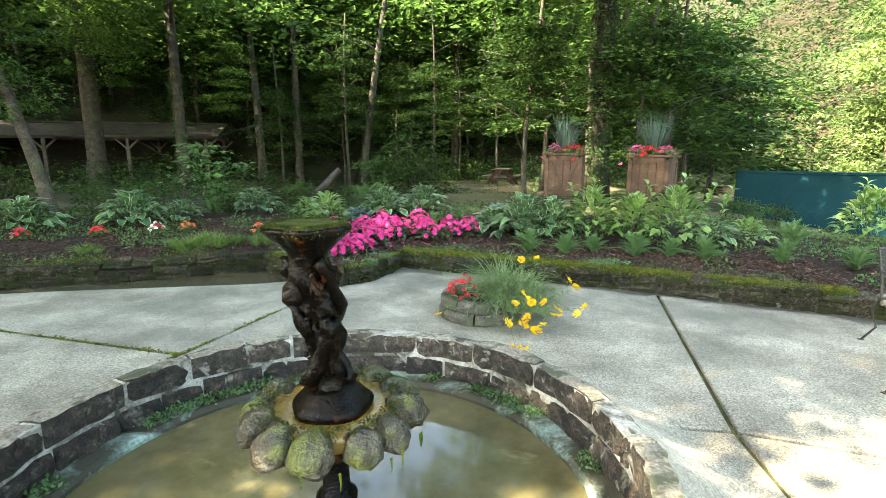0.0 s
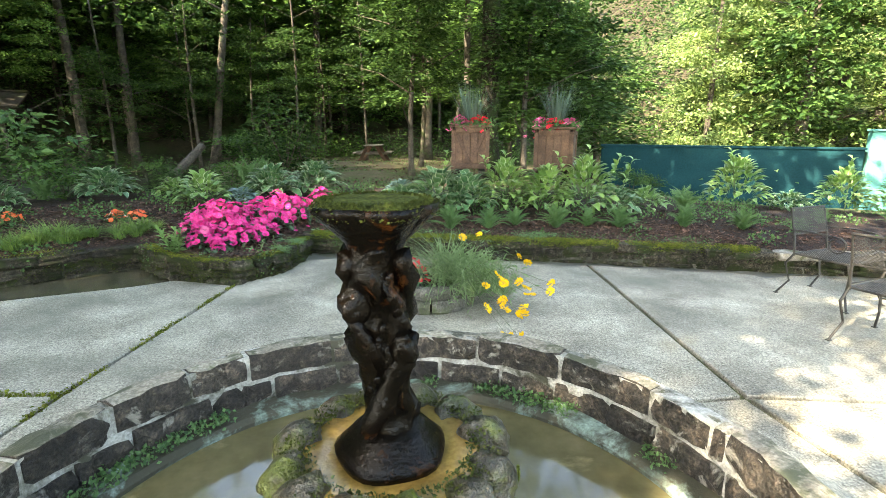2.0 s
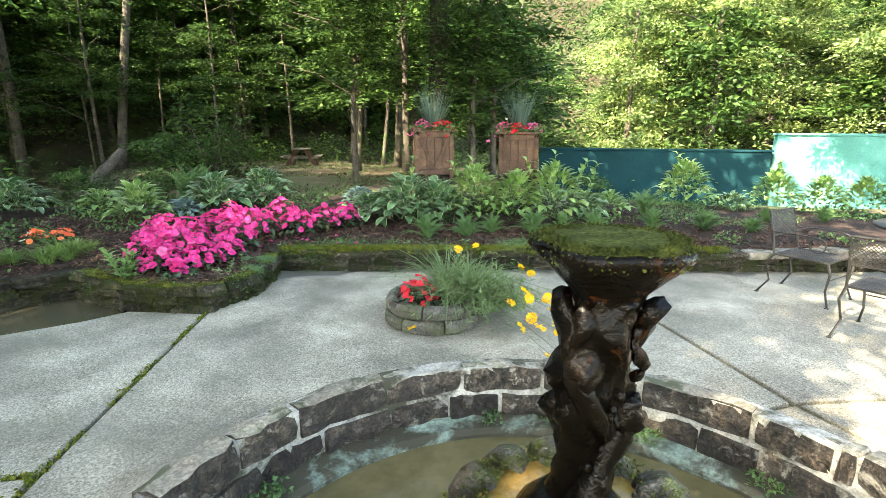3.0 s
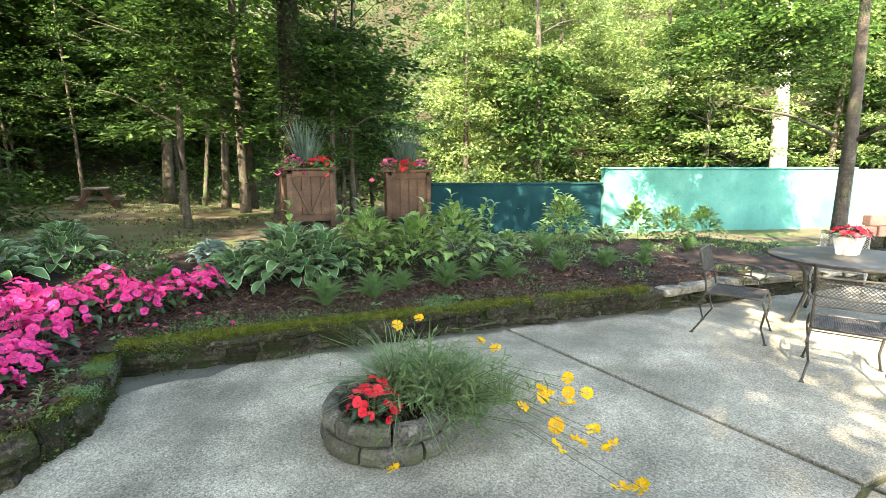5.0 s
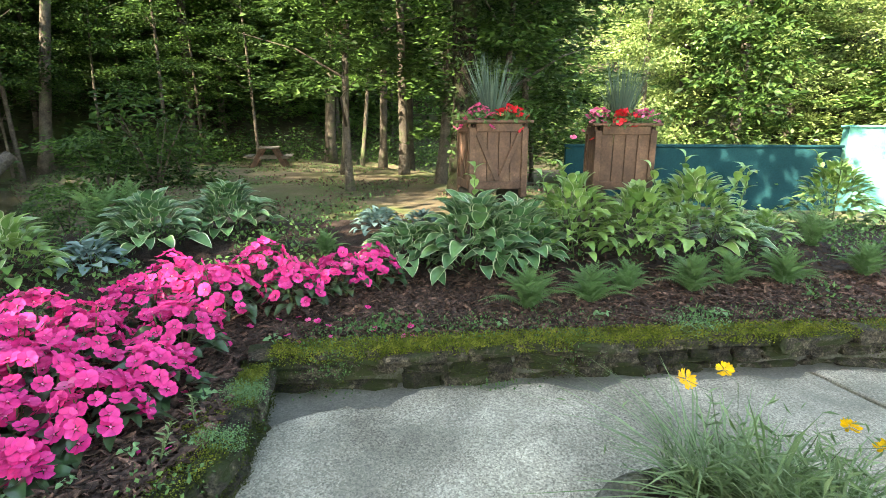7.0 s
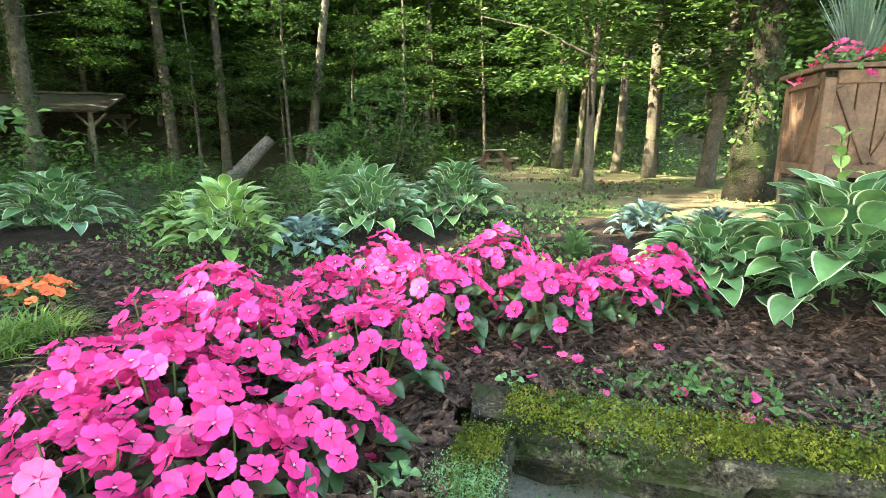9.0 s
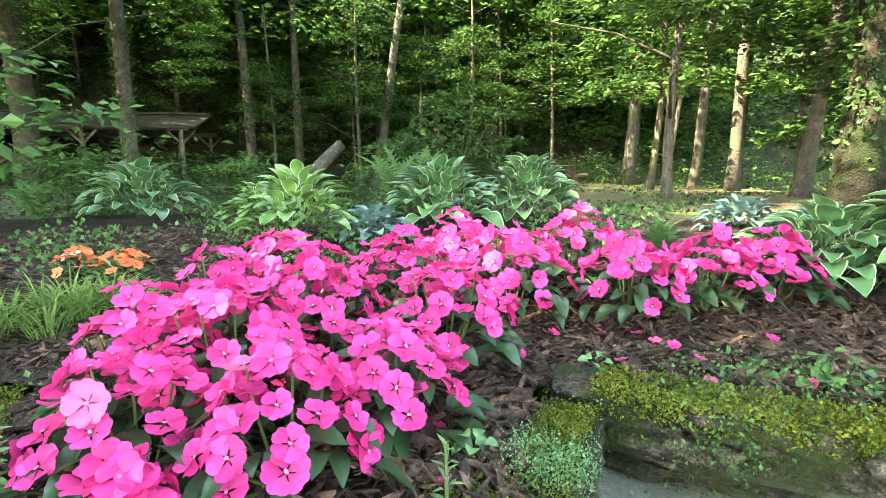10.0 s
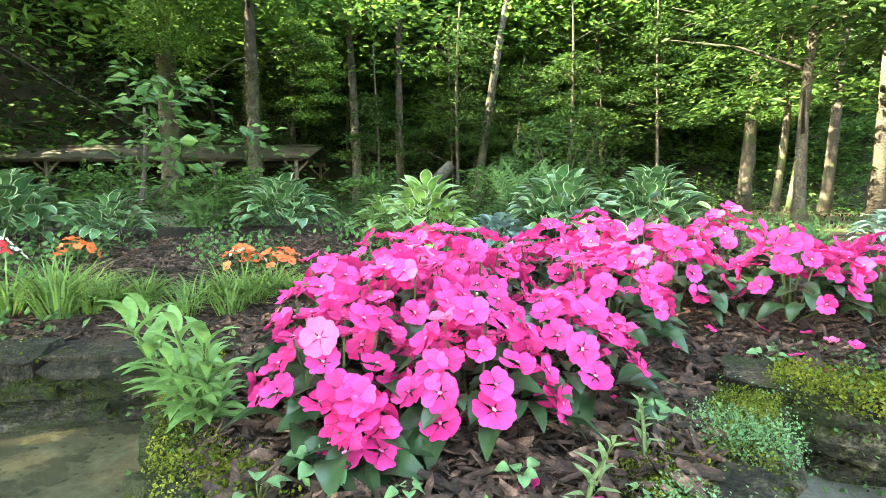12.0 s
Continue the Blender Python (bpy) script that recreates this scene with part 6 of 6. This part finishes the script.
CROWNS = {
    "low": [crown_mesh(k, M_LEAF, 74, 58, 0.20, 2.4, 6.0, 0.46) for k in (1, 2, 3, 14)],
    "deep": [crown_mesh(k, M_LEAFSHADE, 62, 58, 0.20, 2.6, 6.0, 0.44, gap=0.06, fine=1.3) for k in (4, 5, 6, 15)],
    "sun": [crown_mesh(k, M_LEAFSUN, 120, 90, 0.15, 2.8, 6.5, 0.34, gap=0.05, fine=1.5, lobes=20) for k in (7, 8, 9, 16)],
    # Sparse crowns out of view overhead, added to shade what lies below
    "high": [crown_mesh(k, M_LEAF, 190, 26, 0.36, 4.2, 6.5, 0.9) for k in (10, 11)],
    "shrub": [crown_mesh(k, M_LEAFSHADE, 46, 34, 0.11, 0.9, 1.3, 0.2) for k in (12, 13)],
    "maple": [crown_mesh(k, M_LEAFSHADE, 90, 46, 0.24, 2.3, 5.0, 0.42, gap=0.0, fine=1.4) for k in (18, 19)],
    "sapling": [crown_mesh(17, M_HERB, 16, 20, 0.13, 0.55, 0.9, 0.16)],
}


def trunk_mesh(seed, height, r0, mat, bend=0.25, limbs=5, lean=(0, 0), limb_from=0.35):
    rng = random.Random(seed)
    bm = bmesh.new()
    n = 12
    pts, rad = [], []
    for k in range(n + 1):
        t = k / n
        pts.append((lean[0] * t * height + bend * math.sin(2.1 * t + seed) * t, lean[1] * t * height + bend * math.cos(1.7 * t + seed * 2) * t, height * t - 0.15))
        rad.append(r0 * (1 - 0.62 * t) * (1 + (0.45 * (1 - t * 12) if t < 1 / 12 else 0) + 0.05 * noise.noise((seed, t * 9, 0))))
    tube(bm, pts, rad, 10)
    for k in range(limbs):
        t = rng.uniform(limb_from, 0.95)
        i = int(t * n)
        p = Vector(pts[i])
        a, ln = rng.uniform(0, 6.28), rng.uniform(0.9, 2.3)
        q = p + Vector((math.cos(a) * ln * 0.5, math.sin(a) * ln * 0.5, ln * 0.28))
        e = p + Vector((math.cos(a + 0.2) * ln, math.sin(a + 0.2) * ln, ln * 0.42))
        tube(bm, [p, q, e], [rad[i] * 0.38, rad[i] * 0.24, rad[i] * 0.08], 6)
    return from_bm("trunk", bm, mat, True)


def tree(x, y, r, crowns, label, seed, height=12.0, lean=(0, 0), mat=None, bend=0.25, group="woodland trees", limb_from=0.35, limbs=5, ivy=False):
    """crowns: rows of (kind, z of its foot, scale across, scale up, x off, y off)."""
    rng = random.Random(seed)
    t = thing("tree", pose(x, y, ground_z(x, y)), label, "tree", group)
    child("trunk", trunk_mesh(seed, height, r, mat or M_BARK, bend, limbs, lean, limb_from), t)
    for kind, z, sx, sz, ox, oy in crowns:
        child("crown", rng.choice(CROWNS[kind]), t, pose(ox + lean[0] * (z + 2), oy + lean[1] * (z + 2), z, 0, 0, rng.uniform(0, 360)) @ Matrix.Diagonal((sx, sx, sz, 1)))
    if ivy:
        g = np.random.default_rng(seed)
        n = 1700
        a, z = g.uniform(0, 6.28, n), g.uniform(0, 4.5, n)
        pts = np.stack([np.cos(a) * r * 1.05 + lean[0] * z, np.sin(a) * r * 1.05 + lean[1] * z, z], 1)
        v, f = patch(pts, 0.07, 0.02, g, 0.0)
        child("ivy", mesh_of("ivy", v, f, M_IVY), t, None, "ivy climbing the trunk")


# named trunks along the edge of the woods
TALL = "tall grey woodland trunk with leafy branches above"
tree(-15.4, 22.6, 0.42, [("high", 7.0, 1.1, 1.1, 0, 0), ("low", 4.5, 0.6, 0.6, 1.6, -2.0)], TALL, 1, 16, limb_from=0.5)
tree(-10.3, 20.1, 0.23, [("high", 7.5, 1.2, 1.0, 1.5, -1), ("low", 3.2, 0.5, 0.5, 1.2, 1.5), ("low", 4.6, 0.55, 0.6, -1.0, -1.6)], TALL, 2, 15, limb_from=0.45, ivy=True)
tree(-10.0, 28.1, 0.24, [("low", 4.0, 0.7, 0.8, 0.6, 2.2)], TALL, 3, 15, (-0.02, 0), limb_from=0.5)
tree(-8.1, 28.7, 0.21, [("low", 4.0, 0.7, 0.8, 0.6, 2.2)], TALL, 4, 15, (0.02, 0), limb_from=0.5)
tree(-4.4, 27.5, 0.21, [("low", 4.0, 0.7, 0.8, 0.6, 2.2)], "slender leaning woodland trunk", 5, 14, (0.15, 0), limb_from=0.5)
tree(0.64, 29.6, 0.23, [("high", 8.0, 1.0, 1.0, 0, 0), ("low", 3.5, 0.7, 0.7, 0.5, 0)], TALL, 6, 15, (0.02, 0), limb_from=0.5)
tree(6.1, 27.0, 0.24, [("high", 8.0, 1.0, 1.0, 0, 0), ("low", 3.6, 0.6, 0.6, 0.5, -1)], TALL, 7, 15, (0.02, 0), limb_from=0.5)
tree(7.2, 26.0, 0.10, [("low", 4.0, 0.6, 0.8, 0, 0)], "slim pale woodland trunk leaning over", 8, 11, (0.09, 0), limb_from=0.5)
tree(6.5, 22.0, 0.15, [("low", 4.5, 0.7, 0.8, 0, 0)], "slim sunlit woodland trunk", 9, 13, (0.05, 0), limb_from=0.5)
# Its high crown is added out of view to shade the lawn
tree(6.0, 18.8, 0.17, [("low", 6.0, 0.8, 0.8, 0, 0), ("low", 2.9, 0.6, 0.6, 1.0, 0), ("high", 6.5, 0.8, 0.6, -3.0, -1.2)], TALL, 10, 14, (0.03, 0), limb_from=0.5)
tree(4.25, 13.7, 0.115, [("low", 3.4, 0.7, 0.7, 0.8, 0.6)], "sunlit leaning trunk beside the planters", 11, 11, (0.10, 0), limb_from=0.5)
# The small offset high crown is added, unseen, to shade trunk and lawn
tree(3.6, 11.75, 0.23, [("high", 6.0, 1.0, 1.0, -0.5, -1.5), ("low", 2.5, 0.8, 0.6, 1.4, 0.6), ("high", 6.2, 0.4, 0.4, -3.4, -1.4)], "massive ivy-covered trunk, shade put into its bark, with drooping branches", 12, 15, mat=M_SHADEDBARK, bend=0.04, limb_from=0.3, limbs=8, ivy=True)
tree(4.7, 16.4, 0.12, [("low", 3.6, 0.7, 0.8, 0.6, 0)], "mossy woodland trunk at the lawn's edge", 17, 12, limb_from=0.5)
tree(22.2, 7.0, 0.34, [("sun", 6.5, 1.0, 1.0, 2.2, 1.2)], "tall pale sunlit trunk behind the painted wall", 13, 14, (-0.02, 0.05), M_PALEBARK, limb_from=0.6)
# The upper crowns are added to throw leaf shade on the painted wall
tree(11.4, 3.98, 0.15, [("high", 4.7, 0.42, 0.4, 1.5, 1.6), ("low", 4.0, 0.4, 0.4, 2.4, 0.6), ("maple", 4.3, 0.36, 0.3, 0.5, 3.3), ("maple", 4.1, 0.5, 0.34, 1.9, 1.9), ("maple", 4.6, 0.4, 0.3, 3.0, 1.2)], "small rough-barked tree with bare crooked branches at the bed's end", 14, 8, (0.02, 0.03), limb_from=0.3, limbs=5)
tree(-5.2, 9.7, 0.035, [("sapling", 0.8, 1.0, 1.0, 0.0, 0)], "young sapling with thin crooked stem in the bed", 15, 1.6, (0.22, 0.02), bend=0.35, limb_from=0.4, limbs=3)
tree(-7.25, 9.3, 0.13, [("deep", 1.9, 0.4, 0.4, 0, 0)], "small dark-stemmed tree with sparse leaves at the edge of the bed", 16, 4.5, (-0.17, 0), limb_from=0.4)
# maples hanging their leaves over the lawn
for i, (x, y, z, s) in enumerate([(5.6, 12.6, 1.7, 0.7), (7.4, 15.5, 1.6, 0.9), (9.2, 17.5, 1.4, 1.0), (3.4, 17.5, 2.2, 0.8), (11.2, 19.0, 1.0, 1.0), (6.6, 17.2, 2.0, 0.9), (4.6, 11.9, 1.5, 0.62), (2.2, 13.6, 2.3, 0.6)]):
    tree(x, y, 0.07 + 0.02 * s, [("maple", z, s, s * 0.8, 0, 0)], "young green understorey tree over the lawn", 30 + i, z + 5 * s, bend=0.4, limb_from=0.25, limbs=7)

# woods behind, row on row
wr = random.Random(99)
for i in range(46):
    x = -30 + 60 * (i + wr.uniform(-0.4, 0.4)) / 46
    y = 31 + wr.uniform(0, 8) - 0.05 * abs(x)
    if x > 13:
        continue
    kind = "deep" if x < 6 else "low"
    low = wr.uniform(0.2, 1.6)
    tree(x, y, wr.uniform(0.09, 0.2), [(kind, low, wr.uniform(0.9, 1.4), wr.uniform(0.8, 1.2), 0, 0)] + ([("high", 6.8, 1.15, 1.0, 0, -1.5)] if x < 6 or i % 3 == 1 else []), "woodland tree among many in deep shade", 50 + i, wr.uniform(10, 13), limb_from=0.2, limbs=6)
for i in range(8):
    x, y = -7.5 + 1.5 * i + wr.uniform(-0.6, 0.6), wr.uniform(23, 30)
    tree(x, y, wr.uniform(0.05, 0.09), [("deep", wr.uniform(1.8, 3.4), wr.uniform(0.6, 0.95), wr.uniform(0.5, 0.8), 0, 0)], "slim understorey tree with leafy sprays", 260 + i, wr.uniform(6, 9), limb_from=0.3, limbs=7)
# slope trees behind the painted wall, sun and shade put into their leaf colours
for i in range(30):
    a = radians(-18 + 66 * (i + wr.uniform(-0.3, 0.3)) / 30)
    d = wr.uniform(20, 34)
    x, y = d * math.cos(a), 3 + d * math.sin(a)
    if y < 14 - 0.78 * (x - 9) + 2.5:
        continue
    tree(x, y, wr.uniform(0.1, 0.22), [("maple" if i % 3 == 0 else "sun", wr.uniform(-0.3, 0.8), wr.uniform(0.9, 1.3), wr.uniform(0.9, 1.3), 0, 0), ("maple" if i % 4 == 1 else "sun", 4.5 + wr.uniform(0, 2), 0.9, 1.0, 0.5, 0)], "slope tree with light and shade put into its leaf colour", 160 + i, wr.uniform(9, 12), limb_from=0.2)
# tall unseen trees round and behind the walk, added to shade the patio
for i, (x, y, s) in enumerate([(-9.0, 1.0, 0.85), (-6.2, 1.6, 0.6), (-5.6, 4.4, 0.62), (-9.4, 8.6, 0.62), (-14, 5.5, 1.0), (-13.5, 0.5, 0.8), (-12.0, 11.2, 1.1), (-15.5, 14.5, 0.65), (-18, 9, 1.2), (-21, 13, 1.1), (-4.0, -6.5, 0.9), (-29, 26, 1.2), (-27, 20, 1.2), (-24, 15, 1.1)]):
    tree(x, y, 0.3, [("high", 6.5, s, 1.1, 0, 0), ("high", 9.0, s * 0.8, 1.0, 0.8, 0.5)], "tall unseen tree added to shade the garden", 220 + i, 15, limb_from=0.5, group="shade trees")


# Another unseen tree, added to shade the right of the patio
tree(2.6, -1.9, 0.28, [("high", 7.0, 0.85, 1.0, -0.5, 2.4), ("high", 9.0, 0.7, 1.0, 0, 0.5)], "tall unseen tree added to shade the garden", 240, 15, limb_from=0.5, group="shade trees")


def hill_leaves(name, boxes, n, leaf, mat, label, seed):
    """Far foliage covering the slopes, as clumps of leaves."""
    rng = np.random.default_rng(seed)
    pts = []
    while len(pts) < n:
        x0, x1, y0, y1, h = boxes[rng.integers(len(boxes))]
        x, y = rng.uniform(x0, x1), rng.uniform(y0, y1)
        pts.append((x, y, ground_z(x, y) + h * rng.uniform(0, 1) ** 1.2))
    v, f = spray_leaves(np.array(pts), 0.8, 18, leaf, rng, 0.4, 0.15)
    tagged(new(name, mesh_of(name, v, f, mat)), label, "woods", kind="stuff")


hill_leaves("far_woods_dark", [(-45, 0, 34, 46, 3.0), (-45, -24, 10, 40, 3.0)], 2600, 0.45, M_LEAFSHADE, "dense dark woods covering the far slope", 1)
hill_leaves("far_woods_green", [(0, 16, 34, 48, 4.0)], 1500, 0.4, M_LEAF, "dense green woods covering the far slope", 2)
# Shaded leaf tone as backing, so gaps between the slope trees look dark
hill_leaves("far_woods_hillside", [(16, 45, 24, 50, 4.0), (25, 50, -12, 30, 4.0)], 4200, 0.30, M_LEAFSHADE, "shaded green woods covering the hillside", 3)
hill_leaves("undergrowth", [(-16, -5, 14, 27, 0.9), (-4, 6, 27, 31, 1.2)], 700, 0.16, M_LEAFSHADE, "dark undergrowth along the creek", 4)
hill_leaves("lawn_edge_brush", [(7, 14, 26, 31, 1.4)], 260, 0.15, M_LEAFSHADE, "green brush along the far edge of the lawn", 6)
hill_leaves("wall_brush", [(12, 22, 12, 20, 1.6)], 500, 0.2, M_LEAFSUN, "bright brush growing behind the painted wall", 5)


def shrub(x, y, s, label, seed, mat_kind="shrub"):
    rng = random.Random(seed)
    t = thing("shrub", pose(x, y, ground_z(x, y) if y > wall_y(x) + 3.4 else bed_z(x, y)), label, "shrub", "shrubs")
    child("crown", rng.choice(CROWNS[mat_kind]), t, Matrix.Diagonal((s, s, s, 1)))
    bm = bmesh.new()
    for k in range(5):
        a = k * 1.3
        tube(bm, [(0, 0, -0.05), (0.2 * s * math.cos(a), 0.2 * s * math.sin(a), 0.5 * s), (0.45 * s * math.cos(a), 0.45 * s * math.sin(a), 1.0 * s)], [0.02 * s, 0.014 * s, 0.005 * s], 5)
    part("stem_mass", bm, M_BARK, t)["kind"] = "stuff"


for i, (x, y, s) in enumerate([(-1.0, 16.5, 1.5), (-1.9, 16.2, 1.1), (-0.4, 17.4, 1.1), (-4.4, 10.4, 0.55), (-3.0, 10.9, 0.5), (-5.9, 10.4, 0.6), (-7.0, 10.0, 0.55), (5.2, 8.6, 0.4), (6.6, 9.8, 0.35), (-2.0, 11.4, 0.45), (-9.4, 10.6, 0.8)]):
    shrub(x, y, s, "dark green leafy shrub behind the bed", 600 + i)


def lawn_litter():
    rng = np.random.default_rng(55)
    pts = []
    while len(pts) < 26000:
        x, y = rng.uniform(-9, 9), rng.uniform(9.5, 28)
        if y < wall_y(x) + 3.4 or noise.noise((x * 0.6, y * 0.6, 2.2)) < -0.1:
            continue
        pts.append((x, y, ground_z(x, y) + 0.01))
    cover("lawn_tufts", pts[:18000], 0.038, 0.012, M_HERB, "short grass and weeds scattered over the lawn", 56)
    cover("leaf_litter", pts[18000:], 0.05, 0.012, M_CHIP, "fallen brown leaves scattered over the lawn", 57)


lawn_litter()


# ---- the creek, the pavilion, the picnic table ----
bm = bmesh.new()
bm.faces.new([bm.verts.new((x, y, -0.28)) for x, y in [(-1.2, 11.6), (-2.2, 18), (-4.5, 27), (-11, 27), (-7.5, 18), (-5.8, 11.6)]])
tagged(new("creek_water", from_bm("creek_water", bm, M_DARKWATER)), "dark creek water in the shade", "water", kind="structure")
bm = bmesh.new()
tube(bm, [(-3.6, 12.6, 0.2), (-3.2, 12.9, 0.7), (-2.7, 13.2, 1.25)], [0.11, 0.10, 0.08], 10)
lg = tagged(new("fallen_log", from_bm("fallen_log", bm, M_BARK, True)), "pale broken log leaning out of the creek bank", "log")


def build_pavilion():
    x, y, rz = -20.5, 28.0, 14
    p = thing("pavilion", pose(x, y, ground_z(-14, 24), 0, 0, rz), "open wooden picnic pavilion with a low pitched roof in the shade", "pavilion")
    w, d, h = 15.5, 6.0, 2.2
    for i in range(5):
        for s in (-1, 1):
            bm = bmesh.new()
            px = -w / 2 + 0.3 + (w - 0.6) * i / 4
            box(bm, px, s * (d / 2 - 0.3), h / 2 - 0.1, 0.15, 0.15, h + 0.2, 0, 0.01)
            post = part("post", bm, M_GREYWOOD, p)
            for q in (-1, 1):
                bm = bmesh.new()
                box(bm, px + q * 0.28, s * (d / 2 - 0.3), h - 0.28, 0.09, 0.08, 0.75, 0, 0.006, 0, q * 45)
                part("knee_brace", bm, M_GREYWOOD, post)
    for s in (-1, 1):
        bm = bmesh.new()
        box(bm, 0, s * (d / 2 - 0.3), h + 0.1, w, 0.14, 0.22, 0, 0.01)
        part("beam", bm, M_GREYWOOD, p)
        bm = bmesh.new()
        box(bm, 0, s * d / 4, h + 0.5, w + 0.8, d / 2 + 0.65, 0.08, 0, 0.0, -s * 13)
        part("roof_slope", bm, M_ROOF, p, "weathered mossy roof")


build_pavilion()


def build_picnic(x, y, rz):
    t = thing("picnic_table", pose(x, y, ground_z(x, y), 0, 0, rz), "weathered grey wooden picnic table with benches on the lawn", "picnic table")
    for k in range(5):
        bm = bmesh.new()
        box(bm, 0, -0.3 + 0.15 * k, 0.74, 1.85, 0.14, 0.04, 0, 0.005)
        part("top_board", bm, M_GREYWOOD, t)
    for s in (-1, 1):
        for k in (0, 1):
            bm = bmesh.new()
            box(bm, 0, s * (0.62 + 0.15 * k), 0.43, 1.85, 0.14, 0.04, 0, 0.005)
            part("bench_board", bm, M_GREYWOOD, t)
        bm = bmesh.new()
        box(bm, s * 0.65, 0, 0.39, 0.05, 1.5, 0.09, 0, 0.005)
        part("cross_beam", bm, M_GREYWOOD, t)
        for q in (-1, 1):
            bm = bmesh.new()
            box(bm, s * 0.65, q * 0.40, 0.36, 0.06, 0.14, 0.88, 0, 0.005, q * 30)
            part("leg", bm, M_WOOD, t)


build_picnic(2.85, 24.2, 74)


def build_kiosk():
    k = thing("information_kiosk", pose(19.5, 33.0, ground_z(19.5, 33.0) - 0.2), "small pale kiosk with a pitched roof by the lane", "kiosk")
    bm = bmesh.new()
    box(bm, 0, 0, 1.0, 0.9, 0.9, 2.0, 20, 0.02)
    part("body", bm, M_PAINTWHITE, k)
    bm = bmesh.new()
    bmesh.ops.create_cone(bm, cap_ends=True, segments=4, radius1=0.95, radius2=0.1, depth=0.5, matrix=pose(0, 0, 2.24, 0, 0, 65))
    part("roof", bm, M_ROOF, k)


build_kiosk()


def terracotta():
    w = tagged(new("wall_block_pier"), "stack of reddish terracotta blocks beside the small tree", "block wall", kind="structure")
    for r in range(4):
        for k in range(6):
            bm = bmesh.new()
            box(bm, 13.6 + 0.42 * k + 0.2 * (r % 2), 3.7 - 0.3 * k - 0.14 * (r % 2), -0.32 + 0.26 * r, 0.46, 0.22, 0.25, -36, 0.02)
            part("block", bm, M_BRICK if r > 1 else M_WALLSTONE, w)


terracotta()
